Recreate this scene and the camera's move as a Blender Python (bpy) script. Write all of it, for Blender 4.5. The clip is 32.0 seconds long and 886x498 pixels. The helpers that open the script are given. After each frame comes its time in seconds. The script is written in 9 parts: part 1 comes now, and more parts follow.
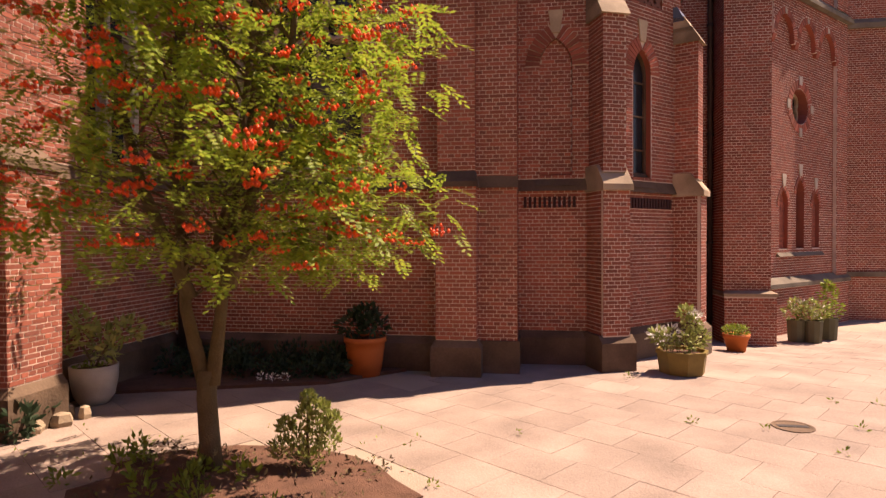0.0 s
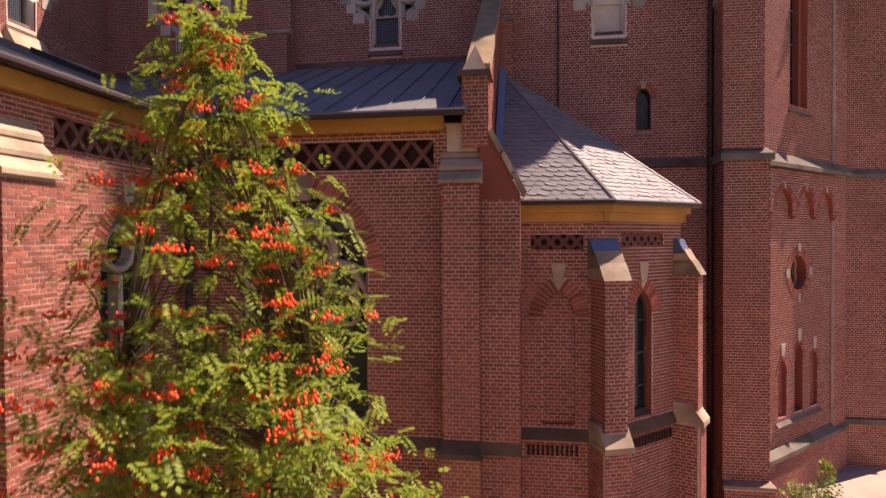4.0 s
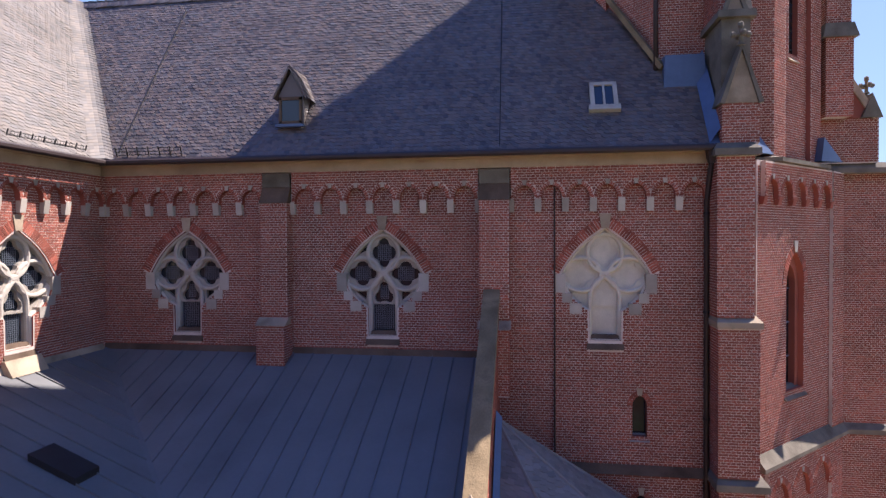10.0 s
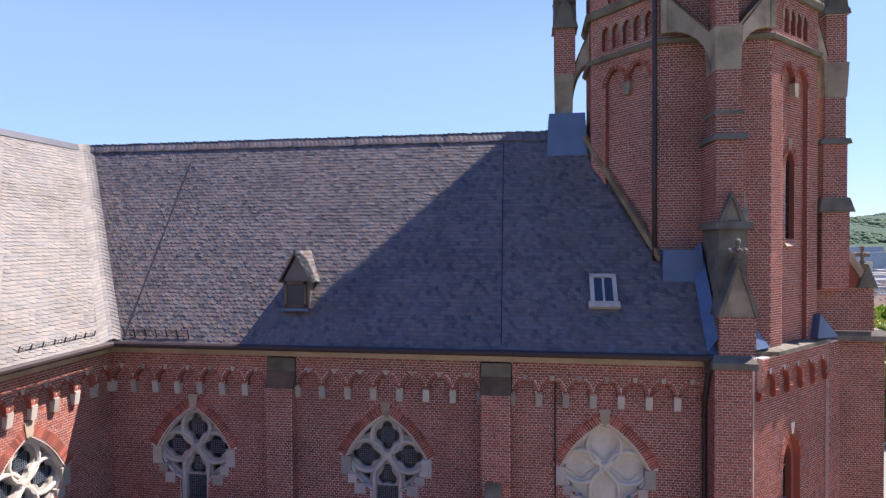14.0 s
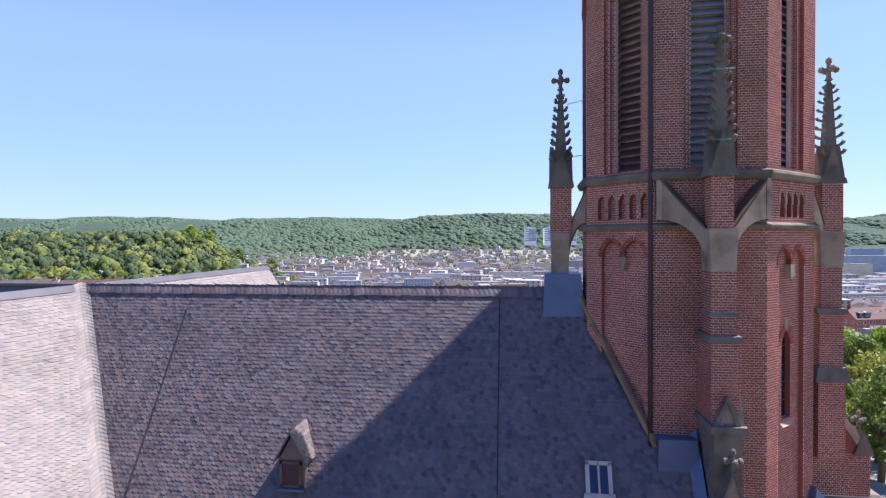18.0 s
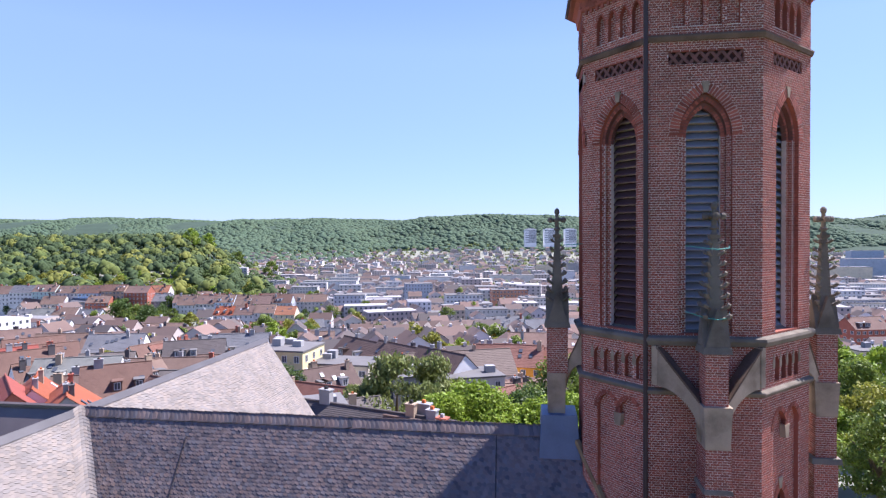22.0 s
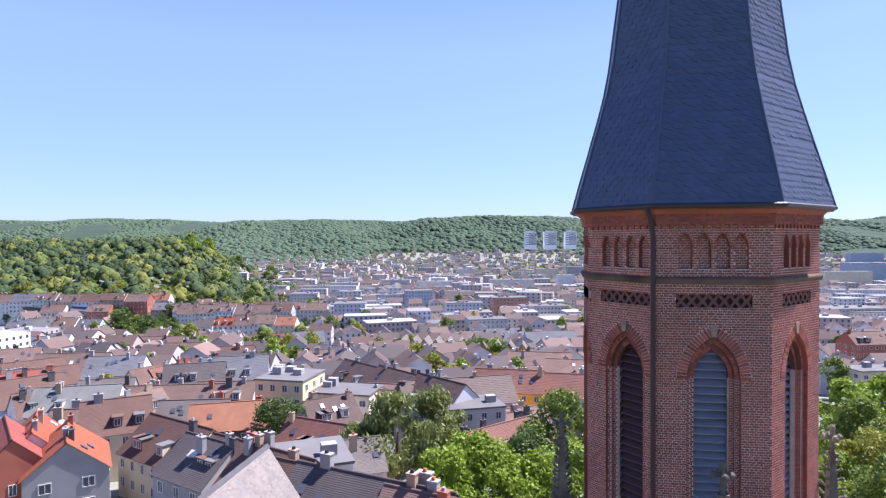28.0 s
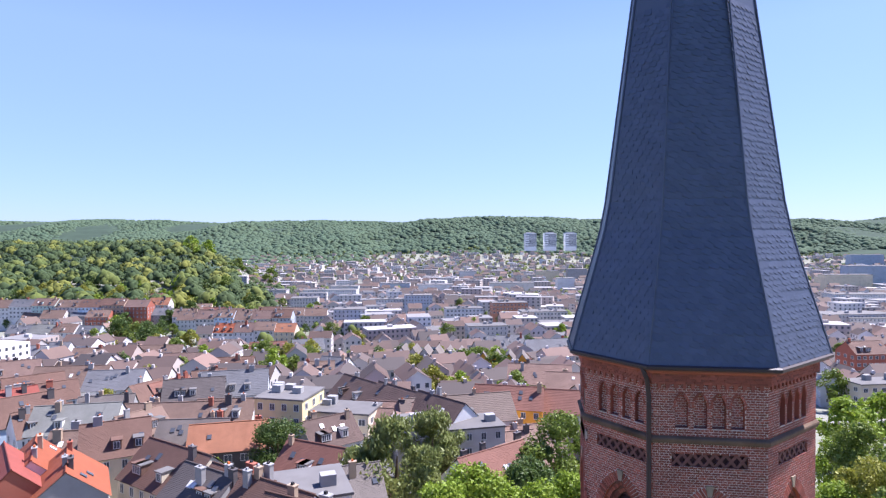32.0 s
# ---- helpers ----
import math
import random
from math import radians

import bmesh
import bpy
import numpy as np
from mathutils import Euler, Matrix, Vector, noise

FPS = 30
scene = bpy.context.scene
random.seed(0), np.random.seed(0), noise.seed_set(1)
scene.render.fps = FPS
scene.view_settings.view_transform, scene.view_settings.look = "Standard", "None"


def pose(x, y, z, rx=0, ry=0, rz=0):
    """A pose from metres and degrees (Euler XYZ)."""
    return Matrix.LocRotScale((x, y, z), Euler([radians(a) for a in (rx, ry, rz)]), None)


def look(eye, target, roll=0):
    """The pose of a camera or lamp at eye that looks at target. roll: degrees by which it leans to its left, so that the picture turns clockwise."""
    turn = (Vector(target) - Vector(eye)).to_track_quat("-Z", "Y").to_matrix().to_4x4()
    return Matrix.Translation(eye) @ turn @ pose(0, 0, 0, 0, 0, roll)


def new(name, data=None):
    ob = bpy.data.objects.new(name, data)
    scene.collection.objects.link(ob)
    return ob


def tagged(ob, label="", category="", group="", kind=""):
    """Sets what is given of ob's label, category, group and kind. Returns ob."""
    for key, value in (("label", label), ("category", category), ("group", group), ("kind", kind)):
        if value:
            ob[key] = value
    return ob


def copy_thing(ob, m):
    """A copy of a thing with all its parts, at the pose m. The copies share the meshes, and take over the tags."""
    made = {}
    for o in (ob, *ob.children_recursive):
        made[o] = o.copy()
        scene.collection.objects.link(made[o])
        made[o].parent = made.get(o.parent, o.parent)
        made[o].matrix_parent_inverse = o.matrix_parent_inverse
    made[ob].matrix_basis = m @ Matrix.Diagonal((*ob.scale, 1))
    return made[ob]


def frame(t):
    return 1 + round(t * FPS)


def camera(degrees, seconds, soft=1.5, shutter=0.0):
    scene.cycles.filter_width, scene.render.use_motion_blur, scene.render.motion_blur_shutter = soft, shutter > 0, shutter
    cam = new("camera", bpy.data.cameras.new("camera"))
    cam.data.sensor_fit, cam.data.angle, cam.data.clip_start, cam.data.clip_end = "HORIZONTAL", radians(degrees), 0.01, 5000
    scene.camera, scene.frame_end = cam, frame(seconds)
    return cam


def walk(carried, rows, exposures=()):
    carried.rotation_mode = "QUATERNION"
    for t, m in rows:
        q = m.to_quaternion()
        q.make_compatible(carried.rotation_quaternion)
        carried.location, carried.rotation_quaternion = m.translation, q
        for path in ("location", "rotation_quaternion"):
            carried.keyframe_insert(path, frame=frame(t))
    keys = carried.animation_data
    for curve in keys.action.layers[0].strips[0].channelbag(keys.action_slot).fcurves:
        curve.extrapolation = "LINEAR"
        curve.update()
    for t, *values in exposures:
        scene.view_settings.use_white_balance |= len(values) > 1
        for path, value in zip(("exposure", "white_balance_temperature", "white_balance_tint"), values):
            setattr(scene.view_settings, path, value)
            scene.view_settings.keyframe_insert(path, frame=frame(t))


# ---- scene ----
# ---- camera ----
cam = camera(73.7, 32.0, soft=1.3, shutter=0.5)
YAW, PITCH, LEAN = radians(8.476), radians(-0.947), -0.279
AHEAD = Vector((-math.sin(YAW) * math.cos(PITCH), math.cos(YAW) * math.cos(PITCH), math.sin(PITCH)))
RISE = (
    (0.0, -0.000, 0.000, 2.130),
    (0.5, -0.017, -0.086, 2.463),
    (1.0, -0.019, -0.142, 2.867),
    (1.5, -0.032, -0.150, 3.380),
    (2.0, -0.039, -0.159, 3.934),
    (2.5, -0.038, -0.174, 4.534),
    (3.0, -0.031, -0.155, 5.155),
    (3.5, -0.036, -0.163, 5.792),
    (4.0, -0.045, -0.140, 6.410),
    (4.5, -0.041, -0.113, 7.038),
    (6.5, -0.004, -0.127, 9.512),
    (7.0, -0.012, -0.101, 10.124),
    (7.5, 0.002, -0.106, 10.734),
    (8.0, -0.004, -0.093, 11.350),
    (8.5, -0.012, -0.096, 11.940),
    (9.0, 0.022, -0.080, 12.556),
    (9.5, 0.043, -0.061, 13.143),
    (10.0, 0.056, -0.040, 13.759),
    (10.5, 0.067, -0.036, 14.347),
    (11.0, 0.063, -0.065, 14.930),
    (11.5, 0.051, -0.081, 15.545),
    (12.0, 0.035, -0.119, 16.137),
    (12.5, 0.033, -0.152, 16.758),
    (13.0, 0.033, -0.186, 17.348),
    (13.5, 0.030, -0.228, 17.960),
    (14.0, 0.042, -0.233, 18.545),
    (14.5, 0.058, -0.244, 19.144),
    (16.5, 0.208, -0.133, 21.609),
    (17.0, 0.211, -0.126, 22.225),
    (17.5, 0.192, -0.150, 22.751),
    (18.0, 0.167, -0.118, 23.279),
    (18.5, 0.144, -0.091, 23.788),
    (19.0, 0.138, -0.078, 24.314),
    (19.5, 0.161, -0.102, 24.834),
    (20.0, 0.185, -0.127, 25.376),
    (20.5, 0.230, -0.144, 25.911),
    (21.0, 0.269, -0.130, 26.432),
    (21.5, 0.284, -0.119, 26.961),
    (22.0, 0.280, -0.121, 27.492),
    (22.5, 0.272, -0.108, 28.017),
    (23.0, 0.267, -0.088, 28.538),
    (23.5, 0.261, -0.061, 29.049),
    (24.0, 0.260, -0.036, 29.558),
    (24.5, 0.262, -0.002, 30.076),
    (25.0, 0.254, -0.006, 30.592),
    (25.5, 0.263, 0.005, 31.072),
    (27.5, 0.140, 0.129, 33.099),
    (28.0, 0.155, 0.168, 33.613),
    (28.5, 0.212, 0.187, 34.131),
    (29.0, 0.243, 0.236, 34.615),
    (29.5, 0.247, 0.255, 35.109),
    (30.0, 0.249, 0.266, 35.616),
    (30.5, 0.243, 0.288, 36.108),
    (31.0, 0.249, 0.275, 36.560),
    (31.5, 0.236, 0.261, 37.064),
    (32.0, 0.269, 0.257, 37.573),
)
EXPOSURE = ((0.0, 1.14, 8400, 31), (4.5, 1.12, 7300, 34), (6.5, 1.24, 6500, 29), (9.0, 1.34, 6000, 22), (13.0, 1.46, 5900, 17), (19.0, 1.42, 5550, 23), (32.0, 1.42, 5550, 24))
walk(cam, [(t, look((x, y, z), Vector((x, y, z)) + 10 * AHEAD, LEAN)) for t, x, y, z in RISE], exposures=EXPOSURE)

# ---- sky, sun ----
SUN_TO = Vector((0.55, 0.36, 1.0)).normalized()
SUN_EL, SUN_AZ = math.asin(SUN_TO.z), math.atan2(SUN_TO.x, SUN_TO.y)
world = bpy.data.worlds.new("sky")
scene.world = world
world.use_nodes = True
_n = world.node_tree
_bg = _n.nodes["Background"]
_sky = _n.nodes.new("ShaderNodeTexSky")
_sky.sky_type, _sky.sun_disc = "NISHITA", False
_sky.sun_elevation, _sky.sun_rotation = SUN_EL, SUN_AZ
_sky.altitude, _sky.air_density, _sky.dust_density, _sky.ozone_density = 200, 1.0, 0.3, 3.0
_even = _n.nodes.new("ShaderNodeMix")
_even.data_type = "RGBA"
_even.inputs["Factor"].default_value = 0.66
_up = _n.nodes.new("ShaderNodeSeparateXYZ")
_n.links.new(_n.nodes.new("ShaderNodeTexCoord").outputs["Generated"], _up.inputs[0])
_deep = _n.nodes.new("ShaderNodeValToRGB")
_deep.color_ramp.elements[0].position, _deep.color_ramp.elements[0].color = 0.3, (2.25, 3.15, 4.7, 1)
_deep.color_ramp.elements[1].position, _deep.color_ramp.elements[1].color = 0.68, (0.1, 0.78, 3.8, 1)
_n.links.new(_up.outputs["Z"], _deep.inputs[0])
_n.links.new(_deep.outputs[0], _even.inputs["B"])
_n.links.new(_sky.outputs[0], _even.inputs["A"])
_n.links.new(_even.outputs["Result"], _bg.inputs[0])
_bg.inputs[1].default_value = 0.077
sun = new("sun", bpy.data.lights.new("sun", "SUN"))
sun.data.energy, sun.data.angle, sun.data.color = 5.0, radians(0.53), (1.0, 0.92, 0.80)
sun.matrix_world = look(Vector((0, 0, 80)), Vector((0, 0, 80)) - SUN_TO)

# ---- materials ----
def mat(name, base, rough=0.8, metal=0.0, spread=0.25, island=0.0, scale=6.0, fine=60.0, bump=0.15, tint=None, tint_amount=0.0, stain=0.0, stain_scale=0.8, random_object=0.0, spec=0.3):
    """A surface with colour varied at two scales, per piece, and with fine relief."""
    m = bpy.data.materials.new(name)
    m.use_nodes = True
    t = m.node_tree
    b = t.nodes["Principled BSDF"]
    b.inputs["Roughness"].default_value, b.inputs["Metallic"].default_value = rough, metal
    b.inputs["Specular IOR Level"].default_value = spec
    co = t.nodes.new("ShaderNodeTexCoord").outputs["Object"]

    def noise_at(s, detail=4):
        n = t.nodes.new("ShaderNodeTexNoise")
        n.inputs["Scale"].default_value, n.inputs["Detail"].default_value = s, detail
        t.links.new(co, n.inputs["Vector"])
        return n.outputs["Fac"]

    def maths(op, a, c):
        n = t.nodes.new("ShaderNodeMath")
        n.operation = op
        for i, v in ((0, a), (1, c)):
            if isinstance(v, (int, float)):
                n.inputs[i].default_value = v
            else:
                t.links.new(v, n.inputs[i])
        return n.outputs[0]

    big, small = noise_at(scale), noise_at(fine, 3)
    value = maths("ADD", maths("MULTIPLY", maths("SUBTRACT", big, 0.5), 2.2 * spread), maths("MULTIPLY", maths("SUBTRACT", small, 0.5), 1.2 * spread))
    value = maths("ADD", value, 1.0)
    geo = t.nodes.new("ShaderNodeNewGeometry")
    info = t.nodes.new("ShaderNodeObjectInfo")
    if island:
        value = maths("MULTIPLY", value, maths("ADD", maths("MULTIPLY", maths("SUBTRACT", geo.outputs["Random Per Island"], 0.5), 2 * island), 1.0))
    if random_object:
        value = maths("MULTIPLY", value, maths("ADD", maths("MULTIPLY", maths("SUBTRACT", info.outputs["Random"], 0.5), 2 * random_object), 1.0))
    col = t.nodes.new("ShaderNodeMix")
    col.data_type, col.blend_type = "RGBA", "MULTIPLY"
    col.inputs["Factor"].default_value = 1.0
    col.inputs["A"].default_value = (*base, 1)
    t.links.new(value, col.inputs["B"])
    out = col.outputs["Result"]
    if tint:
        mixer = t.nodes.new("ShaderNodeMix")
        mixer.data_type = "RGBA"
        mixer.inputs["B"].default_value = (*tint, 1)
        t.links.new(out, mixer.inputs["A"])
        src = maths("FRACT", maths("MULTIPLY", maths("ADD", geo.outputs["Random Per Island"], info.outputs["Random"]), 7.31), 0.0) if island else noise_at(scale * 0.37)
        t.links.new(maths("MULTIPLY", src, tint_amount), mixer.inputs["Factor"])
        out = mixer.outputs["Result"]
    if stain:
        dirt = t.nodes.new("ShaderNodeMix")
        dirt.data_type, dirt.blend_type = "RGBA", "MULTIPLY"
        ramp = t.nodes.new("ShaderNodeMapRange")
        ramp.inputs["From Min"].default_value, ramp.inputs["From Max"].default_value = 0.45, 0.7
        t.links.new(noise_at(stain_scale, 6), ramp.inputs["Value"])
        t.links.new(maths("MULTIPLY", ramp.outputs["Result"], stain), dirt.inputs["Factor"])
        t.links.new(out, dirt.inputs["A"])
        dirt.inputs["B"].default_value = (0.35, 0.33, 0.3, 1)
        out = dirt.outputs["Result"]
    t.links.new(out, b.inputs["Base Color"])
    if bump:
        bp = t.nodes.new("ShaderNodeBump")
        bp.inputs["Strength"].default_value, bp.inputs["Distance"].default_value = bump, 0.02
        t.links.new(maths("ADD", big, small), bp.inputs["Height"])
        t.links.new(bp.outputs["Normal"], b.inputs["Normal"])
    return m


def leaf_mat(name, base, tint, amount=0.6, through_light=0.35):
    m = mat(name, base, 0.55, spread=0.2, island=0.35, scale=2.0, fine=20, bump=0, tint=tint, tint_amount=amount)
    t = m.node_tree
    b = t.nodes["Principled BSDF"]
    tr = t.nodes.new("ShaderNodeBsdfTranslucent")
    mx = t.nodes.new("ShaderNodeMixShader")
    mx.inputs[0].default_value = through_light
    t.links.new(b.inputs["Base Color"].links[0].from_socket, tr.inputs["Color"])
    t.links.new(b.outputs[0], mx.inputs[1])
    t.links.new(tr.outputs[0], mx.inputs[2])
    t.links.new(mx.outputs[0], t.nodes["Material Output"].inputs["Surface"])
    return m


BRICK = mat("brick", (0.32, 0.095, 0.06), 0.85, spread=0.22, island=0.3, scale=1.2, fine=90, bump=0.25, tint=(0.17, 0.064, 0.05), tint_amount=0.5, stain=0.35, stain_scale=0.5, random_object=0.15)
MORTAR = mat("mortar", (0.62, 0.51, 0.43), 0.95, spread=0.25, scale=3, fine=80, bump=0.3, stain=0.45)
ARCHBRICK = mat("arch_brick", (0.29, 0.085, 0.055), 0.85, spread=0.2, island=0.4, scale=1.2, fine=90, bump=0.2, stain=0.2, random_object=0.1)
STONE = mat("sandstone", (0.37, 0.285, 0.195), 0.9, spread=0.25, scale=2.5, fine=40, bump=0.3, stain=0.7, stain_scale=1.5, random_object=0.2)
STONE_DARK = mat("weathered_stone", (0.135, 0.09, 0.06), 0.95, spread=0.4, scale=2.0, fine=30, bump=0.4, stain=0.8, stain_scale=1.2)
STONE_PALE = mat("pale_stone", (0.42, 0.365, 0.30), 0.85, spread=0.18, scale=3, fine=50, bump=0.2, stain=0.3, stain_scale=2.0, random_object=0.25)
STONE_GREY = mat("grey_weathered_stone", (0.19, 0.158, 0.122), 0.95, spread=0.45, scale=2.5, fine=35, bump=0.4, tint=(0.13, 0.115, 0.085), tint_amount=0.8, stain=0.6, stain_scale=1.6)
LICHEN = mat("lichen_stone", (0.26, 0.185, 0.10), 0.95, spread=0.6, scale=4, fine=30, bump=0.6, stain=0.7, stain_scale=2.0)
BLIND = mat("ochre_plaster_panel", (0.60, 0.53, 0.42), 0.9, spread=0.2, scale=2.2, fine=30, bump=0.15, stain=0.25, stain_scale=2.0)
TANSTONE = mat("tan_stone_cornice", (0.44, 0.34, 0.23), 0.9, spread=0.25, scale=2.0, fine=40, bump=0.2, stain=0.4, stain_scale=0.8)
CORNICE = mat("ochre_stone_cornice", (0.50, 0.27, 0.08), 0.9, spread=0.2, scale=3, fine=40, bump=0.2, stain=0.5)
# Lichen-spotted slate, its base colour made paler to carry the transept's sunlight.
SLATE_SUNLIT = mat("sunlit_lichen_slate", (0.188, 0.172, 0.16), 0.75, spread=0.14, island=0.12, scale=1.5, fine=40, bump=0.03, tint=(0.285, 0.235, 0.19), tint_amount=0.6, stain=0.25, stain_scale=0.7, spec=0.1)
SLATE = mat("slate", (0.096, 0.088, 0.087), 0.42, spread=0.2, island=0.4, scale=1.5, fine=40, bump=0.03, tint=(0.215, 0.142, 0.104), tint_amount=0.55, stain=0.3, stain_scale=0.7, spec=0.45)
SLATE_GREY = mat("pale_slate", (0.18, 0.172, 0.172), 0.55, spread=0.15, island=0.25, scale=1.5, fine=40, bump=0.06, tint=(0.25, 0.215, 0.19), tint_amount=0.5, stain=0.3, stain_scale=1.0, spec=0.25)
SLATE_BLUE = mat("dark_blue_slate", (0.06, 0.071, 0.112), 0.45, spread=0.12, island=0.12, scale=1.5, fine=40, bump=0.15, spec=0.5)
ZINC = mat("zinc_sheet", (0.172, 0.17, 0.166), 0.6, metal=0.15, spread=0.14, scale=0.8, fine=12, bump=0.08, stain=0.3, stain_scale=0.6, spec=0.3)
GRILLE = mat("grey_guard_wire", (0.13, 0.145, 0.175), 0.5, metal=0.2, spread=0.15, scale=3, fine=30, bump=0.05)
LEAD = mat("lead_flashing", (0.10, 0.135, 0.215), 0.45, metal=0.2, spread=0.2, scale=2, fine=20, bump=0.15)
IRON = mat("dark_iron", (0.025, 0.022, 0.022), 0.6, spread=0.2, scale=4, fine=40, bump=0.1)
PIPE = mat("dark_downpipe", (0.045, 0.03, 0.028), 0.5, spread=0.2, scale=3, fine=30, bump=0.05)
GLASS = mat("dark_leaded_glass", (0.018, 0.022, 0.028), 0.12, spread=0.3, scale=6, fine=25, bump=0.12, spec=0.35)
TOWN_GLASS = mat("far_window_glass", (0.075, 0.082, 0.095), 0.2, spread=0.1, scale=0.3, fine=3, bump=0, spec=0.25)
CLEARGLASS = mat("window_glass", (0.03, 0.035, 0.045), 0.08, spread=0.1, scale=3, fine=10, bump=0.02, spec=0.6)
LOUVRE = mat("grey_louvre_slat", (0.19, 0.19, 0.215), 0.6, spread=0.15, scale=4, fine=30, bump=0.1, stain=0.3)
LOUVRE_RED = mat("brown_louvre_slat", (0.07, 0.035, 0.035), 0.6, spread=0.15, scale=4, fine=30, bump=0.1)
SOFFIT = mat("red_brown_soffit", (0.2, 0.07, 0.045), 0.75, spread=0.15, scale=3, fine=30, bump=0.1)
COPPER = mat("green_copper_wire", (0.08, 0.28, 0.22), 0.7, spread=0.2, bump=0.05)
GROUND = mat("gravel_ground", (0.34, 0.27, 0.21), 0.95, spread=0.3, scale=0.7, fine=70, bump=0.5, stain=0.25, stain_scale=0.4)
PAVER = mat("paving_slab", (0.285, 0.22, 0.18), 0.9, spread=0.42, island=0.08, scale=1.3, fine=45, bump=0.35, stain=0.25, stain_scale=0.9, random_object=0.07)
SOIL = mat("bark_mulch", (0.115, 0.058, 0.038), 1.0, spread=0.5, scale=6, fine=80, bump=0.8)
UNSEEN_LAWN = mat("unseen_lawn", (0.085, 0.13, 0.03), 0.9, spread=0.4, scale=0.4, fine=30, bump=0.5)
BARK = mat("bark", (0.115, 0.082, 0.042), 0.95, spread=0.35, scale=7, fine=60, bump=0.6)
CONCRETE = mat("concrete", (0.42, 0.37, 0.32), 0.85, spread=0.18, scale=4, fine=60, bump=0.2, stain=0.3, stain_scale=3)
TERRA = mat("terracotta", (0.48, 0.13, 0.035), 0.8, spread=0.2, scale=4, fine=60, bump=0.15, stain=0.2, stain_scale=4)
OLIVEWOOD = mat("olive_glazed_tub", (0.20, 0.14, 0.035), 0.5, spread=0.25, scale=4, fine=40, bump=0.15, stain=0.4, stain_scale=3)
GREENTUB = mat("grey_green_tub", (0.10, 0.10, 0.055), 0.7, spread=0.25, scale=4, fine=40, bump=0.2)
ROWAN = leaf_mat("rowan_leaf", (0.15, 0.24, 0.028), (0.36, 0.41, 0.055), 0.8, 0.5)
BERRY = mat("red_berry", (0.85, 0.085, 0.02), 0.35, spread=0.1, island=0.2, bump=0, spec=0.5)
SHRUB = leaf_mat("shrub_leaf", (0.2, 0.25, 0.06), (0.38, 0.38, 0.14), 0.7)
IVY = leaf_mat("dark_ivy_leaf", (0.025, 0.05, 0.022), (0.06, 0.1, 0.06), 0.6)
BRIGHT = leaf_mat("bright_green_leaf", (0.17, 0.24, 0.03), (0.25, 0.3, 0.05), 0.5)
PETAL = mat("pale_petal", (0.7, 0.68, 0.62), 0.7, spread=0.1, island=0.1, bump=0)

# ---- building tools ----
COURSE, STRETCHER = 0.063, 0.214


class Bag:
    """Collects vertices and faces for one mesh."""

    def __init__(self):
        self.v, self.f = [], []

    def add(self, verts, faces):
        n = len(self.v)
        self.v += [tuple(p) for p in verts]
        self.f += [tuple(i + n for i in q) for q in faces]
        return self

    def box(self, x0, x1, y0, y1, z0, z1):
        return self.add([(x, y, z) for z in (z0, z1) for y in (y0, y1) for x in (x0, x1)],
                        [(0, 2, 3, 1), (4, 5, 7, 6), (0, 1, 5, 4), (2, 6, 7, 3), (0, 4, 6, 2), (1, 3, 7, 5)])

    def loft(self, rings, caps=True):
        """Skin a list of rings of equal count."""
        n = len(rings[0])
        faces = [(i * n + j, i * n + (j + 1) % n, (i + 1) * n + (j + 1) % n, (i + 1) * n + j) for i in range(len(rings) - 1) for j in range(n)]
        if caps:
            faces += [tuple(reversed(range(n))), tuple(range((len(rings) - 1) * n, len(rings) * n))]
        return self.add([p for r in rings for p in r], faces)

    def taper(self, cx, cy, z0, z1, a0, b0, a1, b1, dx=0.0, dy=0.0):
        """A block whose half sizes go from a0, b0 to a1, b1."""
        return self.loft([[(cx - a, cy - b, z), (cx + a, cy - b, z), (cx + a, cy + b, z), (cx - a, cy + b, z)] if k == 0 else
                          [(cx + dx - a, cy + dy - b, z), (cx + dx + a, cy + dy - b, z), (cx + dx + a, cy + dy + b, z), (cx + dx - a, cy + dy + b, z)]
                          for k, (z, a, b) in enumerate(((z0, a0, b0), (z1, a1, b1)))])

    def tube(self, path, radius, sides=6, closed=False, squash=None):
        """A bar along a path of points; radius may be a list."""
        pts = [Vector(p) for p in path]
        n = len(pts)
        rings = []
        ref = None
        for i, p in enumerate(pts):
            d = (pts[(i + 1) % n] - pts[i - 1]) if closed else (pts[min(i + 1, n - 1)] - pts[max(i - 1, 0)])
            d.normalize()
            if ref is None:
                ref = Vector((0, 0, 1)) if abs(d.z) < 0.9 else Vector((1, 0, 0))
            if squash is not None:
                ref = Vector(squash)
            s = d.cross(ref)
            s = s.normalized() if s.length > 1e-6 else Vector((1, 0, 0))
            w = s.cross(d).normalized()
            if squash is None:
                ref = w
            r = radius[i] if isinstance(radius, (list, tuple)) else radius
            off = math.pi / sides
            rings.append([p + r * (math.cos(off + 2 * math.pi * k / sides) * s + math.sin(off + 2 * math.pi * k / sides) * w) for k in range(sides)])
        if closed:
            rings.append(rings[0])
        return self.loft(rings, not closed)

    def mesh(self, name):
        me = bpy.data.meshes.new(name)
        me.from_pydata(self.v, [], self.f)
        bm = bmesh.new()
        bm.from_mesh(me)
        bmesh.ops.recalc_face_normals(bm, faces=bm.faces)
        bm.to_mesh(me)
        bm.free()
        return me


